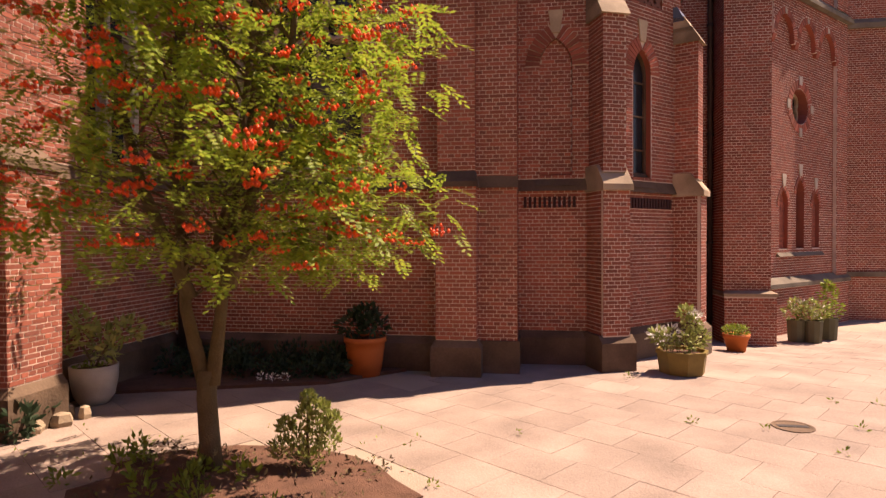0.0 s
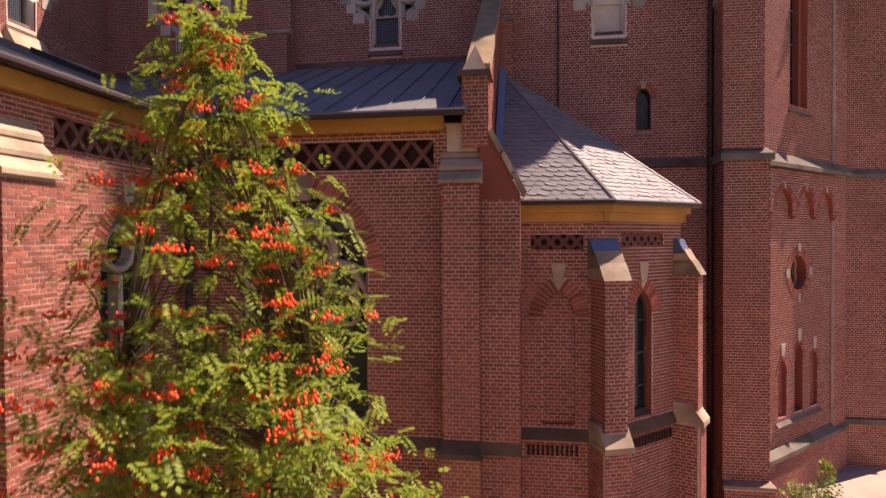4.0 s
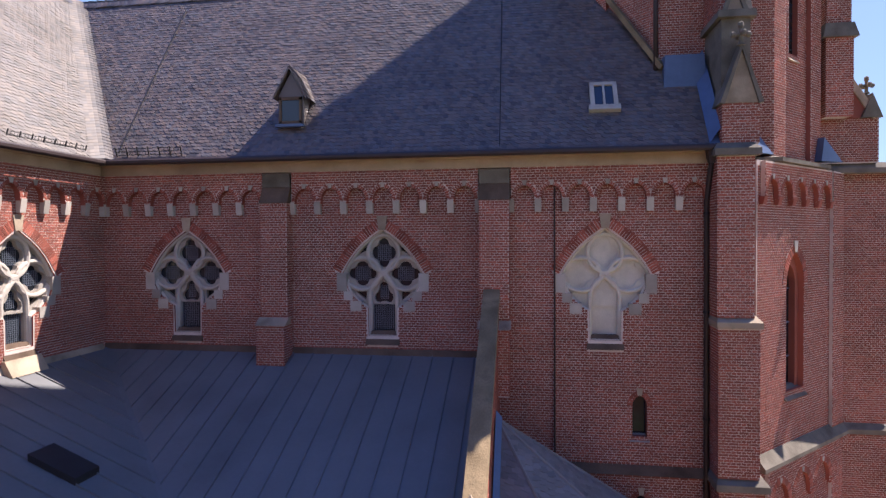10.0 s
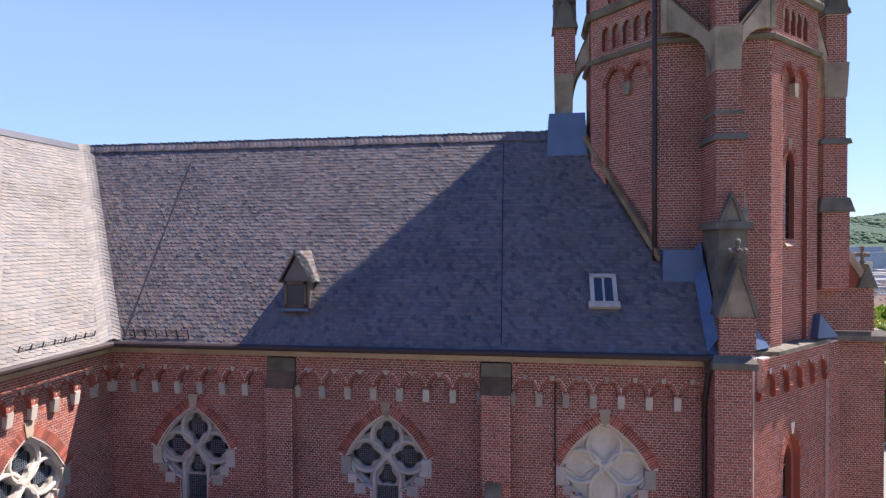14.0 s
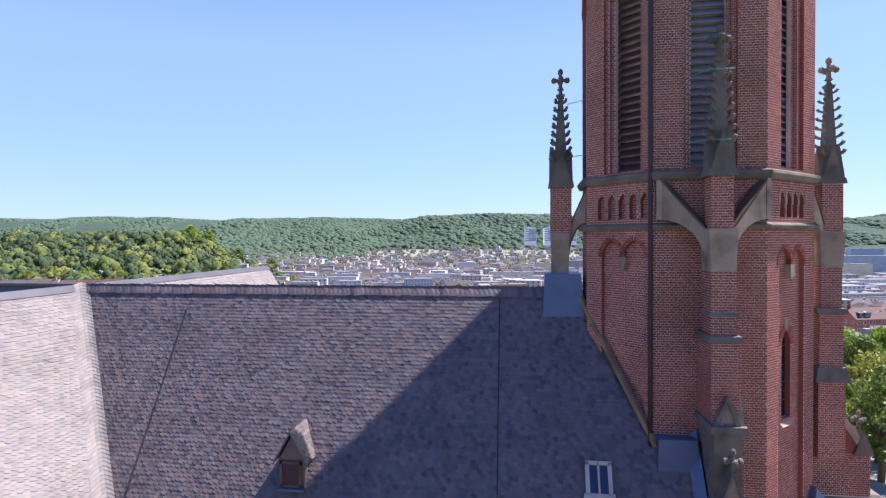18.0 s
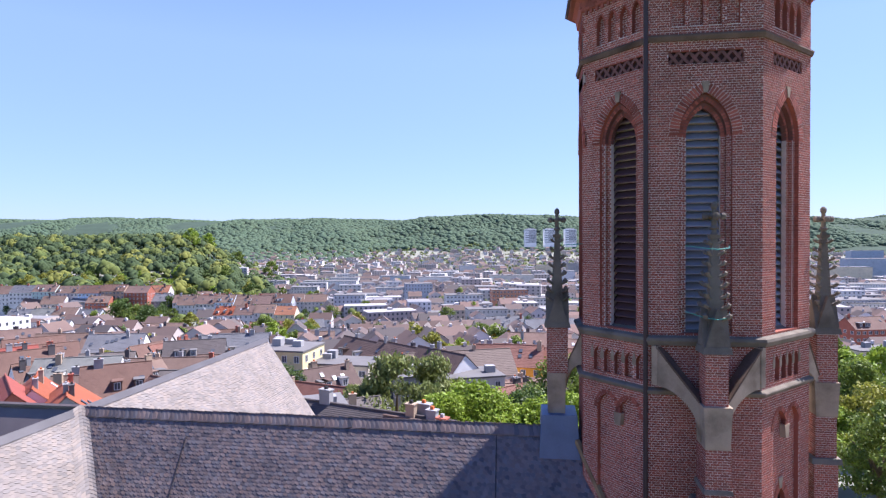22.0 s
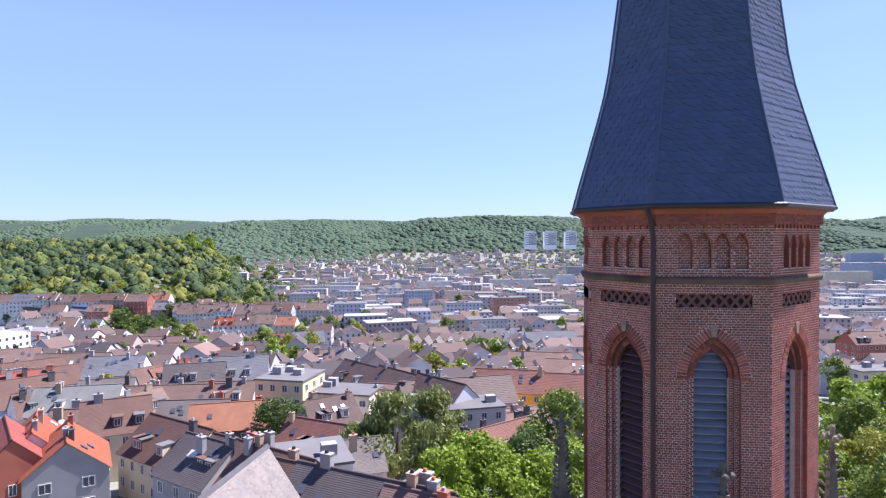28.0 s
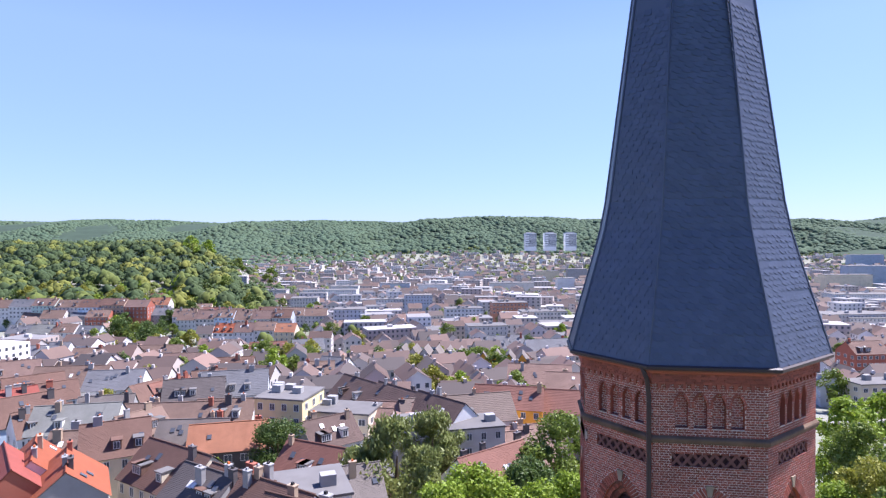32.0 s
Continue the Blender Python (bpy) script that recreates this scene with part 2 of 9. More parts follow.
def part(name, bag, material, parent=None, label="", kind="", category="", group="", smooth=False):
    """Link a bag, a bmesh or a mesh as one object under a thing."""
    if isinstance(bag, Bag):
        me = bag.mesh(name)
    elif isinstance(bag, bmesh.types.BMesh):
        me = bpy.data.meshes.new(name)
        bag.to_mesh(me)
        bag.free()
    else:
        me = bag
    if not me.materials:
        me.materials.append(material)
    if smooth:
        me.polygons.foreach_set("use_smooth", [True] * len(me.polygons))
    ob = new(name, me)
    if parent is not None:
        ob.parent = parent
        ob.matrix_parent_inverse = parent.matrix_basis.inverted()
    return tagged(ob, label, category, group, kind)


def thing(name, at=(0, 0, 0), label="", category="", group="", kind=""):
    ob = new(name)
    ob.empty_display_size = 0.2
    ob.matrix_basis = pose(*at)
    return tagged(ob, label, category, group, kind)


def fast_mesh(name, verts, sizes, loops):
    """A mesh from arrays: vertices, corners per face, and the corners' vertices."""
    me = bpy.data.meshes.new(name)
    verts, sizes, loops = np.asarray(verts, np.float32), np.asarray(sizes, np.int32), np.asarray(loops, np.int32)
    me.vertices.add(len(verts))
    me.vertices.foreach_set("co", verts.ravel())
    me.loops.add(len(loops))
    me.loops.foreach_set("vertex_index", loops)
    me.polygons.add(len(sizes))
    me.polygons.foreach_set("loop_start", np.concatenate([[0], np.cumsum(sizes)[:-1]]).astype(np.int32))
    me.polygons.foreach_set("use_smooth", np.zeros(len(sizes), bool))
    me.update(calc_edges=True)
    me.validate()
    return me


def crossings(poly, s):
    """Where the level line s cuts a polygon of (u, s) points."""
    out = []
    for (u0, s0), (u1, s1) in zip(poly, poly[1:] + poly[:1]):
        if (s0 > s) != (s1 > s):
            out.append(u0 + (s - s0) * (u1 - u0) / (s1 - s0))
    return sorted(out)


def spans(u0, u1, s, keep=None, cuts=()):
    """The stretches of a row that stay when cuts are taken out."""
    live = [(u0, u1)]
    if keep is not None:
        c = crossings(keep, s)
        live = [(max(u0, a), min(u1, b)) for a, b in zip(c[::2], c[1::2])]
    for poly in cuts:
        c = crossings(poly, s)
        for a, b in zip(c[::2], c[1::2]):
            live = [q for x, y in live for q in ((x, min(y, a)), (max(x, b), y)) if q[1] - q[0] > 1e-4]
    return live


class Plane:
    """An upright face: u runs along it to the right as seen from outside, z up."""

    def __init__(self, x, y, ux, uy):
        n = math.hypot(ux, uy)
        self.o, self.u = Vector((x, y, 0)), Vector((ux / n, uy / n, 0))
        self.n = Vector((uy / n, -ux / n, 0))

    def at(self, u, z, d=0.0):
        return self.o + self.u * u + self.n * d + Vector((0, 0, z))

    def slab(self, bag, u0, u1, z0, z1, d0, d1):
        """A block from depth d0 to d1 (outward)."""
        return bag.add([self.at(u, z, d) for d in (d0, d1) for z in (z0, z1) for u in (u0, u1)],
                       [(0, 2, 3, 1), (4, 5, 7, 6), (0, 1, 5, 4), (2, 6, 7, 3), (0, 4, 6, 2), (1, 3, 7, 5)])

    def poly(self, bag, pts, d0, d1):
        """A plate with any outline (u, z), from depth d0 to d1."""
        n = len(pts)
        return bag.add([self.at(u, z, d) for d in (d0, d1) for u, z in pts],
                       [tuple(range(n)), tuple(range(2 * n - 1, n - 1, -1))] + [(i, (i + 1) % n, n + (i + 1) % n, n + i) for i in range(n)])

    def wedge(self, bag, u0, u1, z0, z1, d0, d1, top=0.0):
        """A weathering: full depth d1 at z0, falling back to top at z1."""
        return bag.add([self.at(u, z, d) for u in (u0, u1) for z, d in ((z0, d0), (z0, d1), (z1, top), (z1, d0))],
                       [(0, 1, 2, 3), (7, 6, 5, 4), (0, 4, 5, 1), (1, 5, 6, 2), (2, 6, 7, 3), (3, 7, 4, 0)])


def brick_rows(u0, u1, z0, z1, keep=None, cuts=(), joint=0.0125):
    """Stretcher and header courses, cut to the stretches that stay."""
    out = []
    rows = int(round((z1 - z0) / COURSE))
    base = int(round(z0 / COURSE))
    for i in range(rows):
        za = (base + i) * COURSE
        step = STRETCHER if (base + i) % 2 else STRETCHER / 2
        off = (0.0 if (base + i) % 4 == 1 else STRETCHER / 2) if (base + i) % 2 else STRETCHER / 4
        for a, b in spans(u0, u1, za + COURSE / 2, keep, cuts):
            k = math.floor((a - off) / step)
            while off + k * step < b:
                p, q = max(a, off + k * step + joint / 2), min(b, off + (k + 1) * step - joint / 2)
                if q - p > 0.025:
                    out.append((p, q, za + joint / 2, za + COURSE - joint / 2))
                k += 1
    return out


BOX_LOOPS = np.array([4, 5, 7, 6, 0, 1, 5, 4, 2, 6, 7, 3, 0, 4, 6, 2, 1, 3, 7, 5])


def bricks_mesh(name, plane, rows, proud=0.005, back=-0.01, base=0.0):
    r = np.array(rows)
    n = len(r)
    if not n:
        return None
    rng = np.random.RandomState(n % 1000)
    jit = rng.uniform(-0.0022, 0.0022, n)
    o, u, nn = (np.array(v) for v in (plane.o, plane.u, plane.n))
    v = np.empty((n, 8, 3))
    k = 0
    for d in (0, 1):
        dep = (base + back if d == 0 else base + proud + jit)
        for z in (2, 3):
            for a in (0, 1):
                v[:, k] = o + r[:, a, None] * u + (np.broadcast_to(dep, (n,)))[:, None] * nn
                v[:, k, 2] += r[:, z]
                k += 1
    loops = (BOX_LOOPS[None, :] + 8 * np.arange(n)[:, None]).ravel()
    me = fast_mesh(name, v.reshape(-1, 3), np.full(5 * n, 4), loops)
    me.materials.append(BRICK)
    return me


def lay_bricks(parent, plane, u0, u1, z0, z1, keep=None, cuts=(), base=0.0, single=None):
    """Brickwork on a face; single: a stretch (u0, u1, z0, z1) whose bricks are objects of their own."""
    rows = brick_rows(u0, u1, z0, z1, keep, cuts)
    if single:
        a, b, c, d = single
        mine = [r for r in rows if a <= r[0] and r[1] <= b and c <= r[2] and r[3] <= d][:300]
        chosen = set(mine)
        rows = [r for r in rows if r not in chosen]
        shared = {}
        for r in mine:
            w = round(r[1] - r[0], 3)
            if w not in shared:
                shared[w] = bricks_mesh("brick", Plane(0, 0, plane.u.x, plane.u.y), [(0, w, 0, COURSE - 0.0125)], base=0.0)
            ob = new("brick", shared[w])
            ob.location = plane.at(r[0], r[2], base)
            ob.parent = parent
            ob.matrix_parent_inverse = parent.matrix_basis.inverted()
    me = bricks_mesh("brickwork", plane, rows, base=base)
    if me:
        return part("brickwork", me, BRICK, parent, kind="stuff")


def arch(cx, spring, half, ratio=1.0, steps=8):
    """The outline of a pointed arch from its right to its left springing; ratio: radius over width."""
    rad = 2 * half * ratio
    if rad < half:
        rad = half
    top = math.acos((rad - half) / rad)
    right = [(cx + half - rad + rad * math.cos(top * i / steps), spring + rad * math.sin(top * i / steps)) for i in range(steps + 1)]
    return right + [(2 * cx - u, z) for u, z in reversed(right[:-1])]


def arch_out(cx, spring, half, ratio, width, steps=10):
    """The outer outline of a ring of bricks round a pointed arch."""
    rad = max(2 * half * ratio, half)
    out = rad + width
    top = math.acos((rad - half) / out)
    right = [(cx + half - rad + out * math.cos(top * i / steps), spring + out * math.sin(top * i / steps)) for i in range(steps + 1)]
    return right + [(2 * cx - u, z) for u, z in reversed(right[:-1])]


def opening(cx, sill, spring, half, ratio=1.0, steps=8):
    return [(cx - half, sill), (cx + half, sill)] + arch(cx, spring, half, ratio, steps)


def pierced(bag, plane, outline, holes, d=0.0, reveal=0.3):
    """A wall face with holes through it, and the reveals of the holes."""
    bm = bmesh.new()
    for loop in [outline] + list(holes):
        vs = [bm.verts.new(plane.at(u, z, d)) for u, z in loop]
        for a, b in zip(vs, vs[1:] + vs[:1]):
            bm.edges.new((a, b))
    bmesh.ops.triangle_fill(bm, use_beauty=True, edges=bm.edges[:])
    bm.verts.index_update()
    bag.add([v.co.copy() for v in bm.verts], [[v.index for v in f.verts] for f in bm.faces])
    bm.free()
    for loop in holes:
        n = len(loop)
        bag.add([plane.at(u, z, dd) for dd in (d, d - reveal) for u, z in loop], [(i, (i + 1) % n, n + (i + 1) % n, n + i) for i in range(n)])
    return bag


def ring_bricks(parent, plane, cx, spring, half, ratio=1.0, width=0.25, d0=-0.05, d1=0.016, piece=0.072, name="arch_bricks", gap=0.012):
    """The wedge-shaped bricks round a pointed arch."""
    bag = Bag()
    rad = max(2 * half * ratio, half)
    top = math.acos((rad - half) / rad)
    n = max(4, int(round(top * (rad + width / 2) / (piece + gap))))
    for side in (1, -1):
        for i in range(n):
            a0, a1 = top * (i + 0.1) / n, top * (i + 0.9) / n
            pts = [((half - rad + r * math.cos(a)) * side + cx, spring + r * math.sin(a)) for r, a in ((rad, a0), (rad + width - 0.012, a0), (rad + width - 0.012, a1), (rad, a1))]
            plane.poly(bag, pts, d0, d1)
    return part(name, bag, ARCHBRICK, parent, kind="stuff")


def blunt_head(half, z0, z1, bulge=0.12, steps=8):
    """One flank of a blunt pointed head, from the springing up to the tip."""
    out = []
    for i in range(steps + 1):
        q = i / steps
        m = math.hypot(half, z1 - z0)
        b = bulge * math.sin(math.pi * q)
        out.append((half * (1 - q) + b * (z1 - z0) / m, z0 + (z1 - z0) * q + b * half / m))
    return out


def ring_line(parent, plane, c, flank, width=0.24, d0=-0.05, d1=0.012, piece=0.064, name="arch_bricks"):
    """Bricks on edge along both flanks of a head."""
    bag = Bag()
    pts = [Vector(p) for p in flank]
    cum = [0.0]
    for a, b in zip(pts, pts[1:]):
        cum.append(cum[-1] + (b - a).length)

    def along(s):
        for k in range(len(pts) - 1):
            if s <= cum[k + 1] or k == len(pts) - 2:
                q = (s - cum[k]) / (cum[k + 1] - cum[k])
                t = (pts[k + 1] - pts[k]).normalized()
                return pts[k].lerp(pts[k + 1], q), Vector((t.y, -t.x))
    n = int(cum[-1] / piece)
    for side in (1, -1):
        for i in range(n):
            (p, m), (q, k) = along(cum[-1] * (i + 0.1) / n), along(cum[-1] * (i + 0.9) / n)
            quad = [p, p + m * width, q + k * width, q]
            plane.poly(bag, [(c + side * v.x, v.y) for v in quad], d0, d1)
    return part(name, bag, ARCHBRICK, parent, kind="stuff")


def bars(bag, plane, path, half_width, depth0, depth1, closed=False):
    """A flat-faced stone rib along a path (u, z) on an upright face, with chamfered front."""
    n = len(path)
    rings = []
    for i, (u, z) in enumerate(path):
        a, b = (path[i - 1], path[(i + 1) % n]) if closed else (path[max(i - 1, 0)], path[min(i + 1, n - 1)])
        du, dz = b[0] - a[0], b[1] - a[1]
        m = math.hypot(du, dz) or 1.0
        pu, pz = -dz / m, du / m
        w = half_width
        rings.append([plane.at(u + pu * w, z + pz * w, depth0), plane.at(u + pu * w, z + pz * w, depth1 - w * 0.6), plane.at(u + pu * w * 0.4, z + pz * w * 0.4, depth1),
                      plane.at(u - pu * w * 0.4, z - pz * w * 0.4, depth1), plane.at(u - pu * w, z - pz * w, depth1 - w * 0.6), plane.at(u - pu * w, z - pz * w, depth0)])
    if closed:
        rings.append(rings[0])
    return bag.loft(rings, not closed)


def circle(cx, cz, r, n=20, a0=0.0, a1=360.0):
    return [(cx + r * math.cos(radians(a0 + (a1 - a0) * i / n)), cz + r * math.sin(radians(a0 + (a1 - a0) * i / n))) for i in range(n if a1 - a0 >= 360 else n + 1)]


def foil(cx, cz, r, lobes=4, turn=45.0, n=6):
    """The outline of a foil with that many lobes."""
    out = []
    for k in range(lobes):
        a = radians(turn + 360 * k / lobes)
        c = (cx + 0.55 * r * math.cos(a), cz + 0.55 * r * math.sin(a))
        w = 180 / lobes + 42
        for i in range(n + 1):
            b = a + radians(-w + 2 * w * i / n)
            out.append((c[0] + 0.45 * r * math.cos(b), c[1] + 0.45 * r * math.sin(b)))
    return out


def slates(parent, origin, along, up, poly, material, w=0.26, h=0.16, name="slate_covering", seed=3, single=0):
    """Overlapping slates with slanted feet on a roof slope; poly in (u along, s up)."""
    o, U, S = Vector(origin), Vector(along).normalized(), Vector(up).normalized()
    N = U.cross(S).normalized()
    if N.z < 0:
        N = -N
    rng = np.random.RandomState(seed)
    s0, s1 = min(p[1] for p in poly), max(p[1] for p in poly)
    cells = []
    i = 0
    while s0 + i * h < s1 - 0.02:
        s = s0 + i * h
        for a, b in spans(min(p[0] for p in poly), max(p[0] for p in poly), s + h / 2, poly):
            off = (i * 0.37 % 1.0) * w
            k = math.floor((a - off) / w)
            while off + k * w < b:
                p, q = max(a, off + k * w), min(b, off + (k + 1) * w)
                if q - p > 0.03:
                    cells.append((p, q, s))
                k += 1
        i += 1
    c = np.array(cells)
    n = len(c)
    o, U, S, N = (np.array(v) for v in (o, U, S, N))
    lift = rng.uniform(0.006, 0.017, n)
    skew = rng.uniform(-0.012, 0.012, n)
    rock = rng.normal(0.0, 0.0045, n)
    v = np.empty((n, 9, 3))
    wd = c[:, 1] - c[:, 0]
    shape = [(0.0, 0.42 * h, 1), (0.5, 0.0, 1), (1.0, -0.08 * h, 1), (1.0, 1.18 * h, 0.1), (0.0, 1.18 * h, 0.1), (0.0, 0.42 * h, 0), (0.5, 0.0, 0), (1.0, -0.08 * h, 0), (1.0, 0.5 * h, 0)]
    for k, (fu, ds, li) in enumerate(shape):
        v[:, k] = o + (c[:, 0] + fu * wd)[:, None] * U + (c[:, 2] + ds + skew)[:, None] * S + ((lift + rock * (fu - 0.5)) * li + 0.004)[:, None] * N
    loops = np.array([0, 1, 2, 3, 4, 5, 6, 1, 0, 6, 7, 2, 1, 7, 8, 3, 2])
    sizes = np.tile([5, 4, 4, 4], n)
    for k in range(min(single, n)):
        one = fast_mesh("slate", v[k], [5, 4, 4, 4], loops)
        part("slate", one, material, parent)
    v, n = v[single:], max(0, n - single)
    if not n:
        return None
    sizes = np.tile([5, 4, 4, 4], n)
    me = fast_mesh(name, v.reshape(-1, 3), sizes, (loops[None] + 9 * np.arange(n)[:, None]).ravel())
    me.materials.append(material)
    return part(name, me, material, parent, kind="stuff")


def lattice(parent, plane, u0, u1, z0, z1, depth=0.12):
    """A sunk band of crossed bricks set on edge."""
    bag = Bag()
    # Near-black ground puts the shade of the sunk holes into its colour.
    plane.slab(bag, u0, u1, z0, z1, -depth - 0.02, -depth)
    part("lattice_ground", bag, NEAR_BLACK_BRICK, parent)
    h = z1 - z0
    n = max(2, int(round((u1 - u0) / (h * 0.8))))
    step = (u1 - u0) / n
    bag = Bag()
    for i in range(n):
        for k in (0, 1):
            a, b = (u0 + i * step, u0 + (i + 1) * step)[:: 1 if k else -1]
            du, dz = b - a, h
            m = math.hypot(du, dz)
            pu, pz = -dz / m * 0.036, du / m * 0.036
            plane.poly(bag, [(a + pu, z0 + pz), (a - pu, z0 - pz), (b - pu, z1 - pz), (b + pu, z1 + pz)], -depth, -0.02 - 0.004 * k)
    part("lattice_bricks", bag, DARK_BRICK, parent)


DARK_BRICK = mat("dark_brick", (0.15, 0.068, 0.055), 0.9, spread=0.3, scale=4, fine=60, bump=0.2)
NEAR_BLACK_BRICK = mat("near_black_brick", (0.045, 0.02, 0.02), 0.9, spread=0.3, scale=4, fine=40, bump=0.2)


# ---- the church: nave ----
NAVE_Y, NAVE_X0, NAVE_X1, EAVE_Z, RIDGE_Y, RIDGE_Z = 14.6, -11.5, 4.25, 15.82, 18.05, 21.75
TRAN_X, TRAN_RIDGE = -11.5, -15.05


def window_outline(c):
    """The cross-like outline of the upper windows: a broad pointed head on a narrow stem."""
    side = [(0.37, 11.3), (0.38, 12.0), (0.62, 12.12), (0.88, 12.42), (1.04, 12.8)]
    flank = blunt_head(1.06, 12.88, 14.02)
    head = flank + [(-u, z) for u, z in reversed(flank[:-1])]
    return [(c + u, z) for u, z in side] + [(c + u, z) for u, z in head] + [(c - u, z) for u, z in reversed(side)]


def shrink(loop, cx, cz, su, sz):
    return [(cx + (u - cx) * su, cz + (z - cz) * sz) for u, z in loop]


def oval(cx, cz, ru, rz, n=20):
    return [(cx + ru * math.cos(2 * math.pi * i / n), cz + rz * math.sin(2 * math.pi * i / n)) for i in range(n)]


def petal_window(plane, c, name, label, parent_wall, blind=False):
    """A pierced stone plate of three round foils over a lancet light, with moulded rims and stepped jamb stones."""
    w = thing(name, tuple(plane.at(c, 11.3)), label, "window", kind="structure")
    mid = 12.86
    frame_stone = BLIND if blind else STONE_PALE
    foils = [shrink(foil(c, mid + 0.56, 0.38, 4, 0.0, 5), c, mid + 0.56, 0.84, 1.0)]
    foils += [shrink(foil(c + s * 0.57, mid + 0.02, 0.38, 4, 0.0, 5), c + s * 0.57, mid + 0.02, 1.0, 0.84) for s in (-1, 1)]
    head = shrink(foil(c, 12.36, 0.3, 3, 90.0, 5), c, 12.36, 0.9, 1.05)
    light = [(c - 0.29, 11.33), (c + 0.29, 11.33), (c + 0.29, 12.1), (c - 0.29, 12.1)]
    gaps = []
    for s in (-1, 1):
        gaps.append([(c + s * u, mid + z) for u, z in ((0.42, 0.92), (0.46, 0.62), (0.66, 0.52))][::s])
        gaps.append([(c + s * u, mid + z) for u, z in ((0.46, -0.42), (0.72, -0.46), (0.47, -0.66))][::-s])
    bag = Bag()
    holes = foils + [light] if blind else foils + [head, light] + gaps
    pierced(bag, plane, window_outline(c), holes, -0.17, 0.06 if blind else 0.14)
    part("tracery_plate", bag, frame_stone, w, "pierced pale stone tracery")
    bag = Bag()
    bars(bag, plane, oval(c, mid + 0.55, 0.41, 0.47), 0.05, -0.2, -0.09, closed=True)
    for s in (-1, 1):
        bars(bag, plane, oval(c + s * 0.555, mid + 0.02, 0.47, 0.41), 0.05, -0.2, -0.092, closed=True)
    bars(bag, plane, [(c - 0.35, 11.3), (c - 0.35, 12.3)] + [(2 * c - u, z) for u, z in arch(c, 12.3, 0.35, 0.85, 6)] + [(c + 0.35, 12.3), (c + 0.35, 11.3)], 0.05, -0.2, -0.085)
    bars(bag, plane, window_outline(c), 0.055, -0.3, -0.04, closed=True)
    for a in (45, 135, 225, 315):
        bars(bag, plane, [(c, mid), (c + 0.3 * math.cos(radians(a)), mid + 0.3 * math.sin(radians(a)))], 0.055, -0.2, -0.088)
    part("tracery", bag, frame_stone, w, "moulded pale stone ribs")
    bag = Bag()
    plane.poly(bag, window_outline(c), -0.33, -0.22 if blind else -0.28)
    part("infill" if blind else "glass", bag, BLIND if blind else GLASS, w, "ochre plaster infill" if blind else "dark leaded glass")
    if not blind:
        bag = Bag()
        for cx, cz, hu, hz in ((c, mid + 0.56, 0.17, 0.2), (c - 0.57, mid + 0.02, 0.2, 0.17), (c + 0.57, mid + 0.02, 0.2, 0.17), (c, 12.4, 0.1, 0.17), (c, 11.7, 0.28, 0.38)):
            n, m = max(2, int(hu / 0.047)), max(2, int(hz / 0.047))
            for i in range(-n, n + 1):
                plane.slab(bag, cx + hu * i / n - 0.006, cx + hu * i / n + 0.006, cz - hz, cz + hz, -0.25, -0.242)
            for i in range(-m, m + 1):
                plane.slab(bag, cx - hu, cx + hu, cz + hz * i / m - 0.006, cz + hz * i / m + 0.006, -0.241, -0.235)
        part("window_grille", bag, GRILLE, w, "grey wire guard grille")
    for s in (-1, 1):
        for u0, u1, z0, z1 in ((0.94, 1.2, 12.44, 12.9), (0.78, 1.02, 12.2, 12.435), (0.55, 0.84, 11.93, 12.195)):
            bag = Bag()
            plane.slab(bag, c + s * (u0 + u1) / 2 - (u1 - u0) / 2, c + s * (u0 + u1) / 2 + (u1 - u0) / 2, z0, z1, -0.25, 0.02)
            part("jamb_stone", bag, STONE_PALE, w)
    bag = Bag()
    plane.wedge(bag, c - 0.44, c + 0.44, 11.08, 11.42, -0.28, 0.07, -0.1)
    part("window_sill", bag, STONE_DARK, w, "dark weathered stone sill")
    bag = Bag()
    plane.poly(bag, [(c - 0.09, 14.0), (c + 0.09, 14.0), (c + 0.14, 14.36), (c - 0.14, 14.36)], -0.1, 0.03)
    part("keystone", bag, STONE, w)
    ring_line(w, plane, c, blunt_head(1.1, 12.9, 14.07), 0.24)


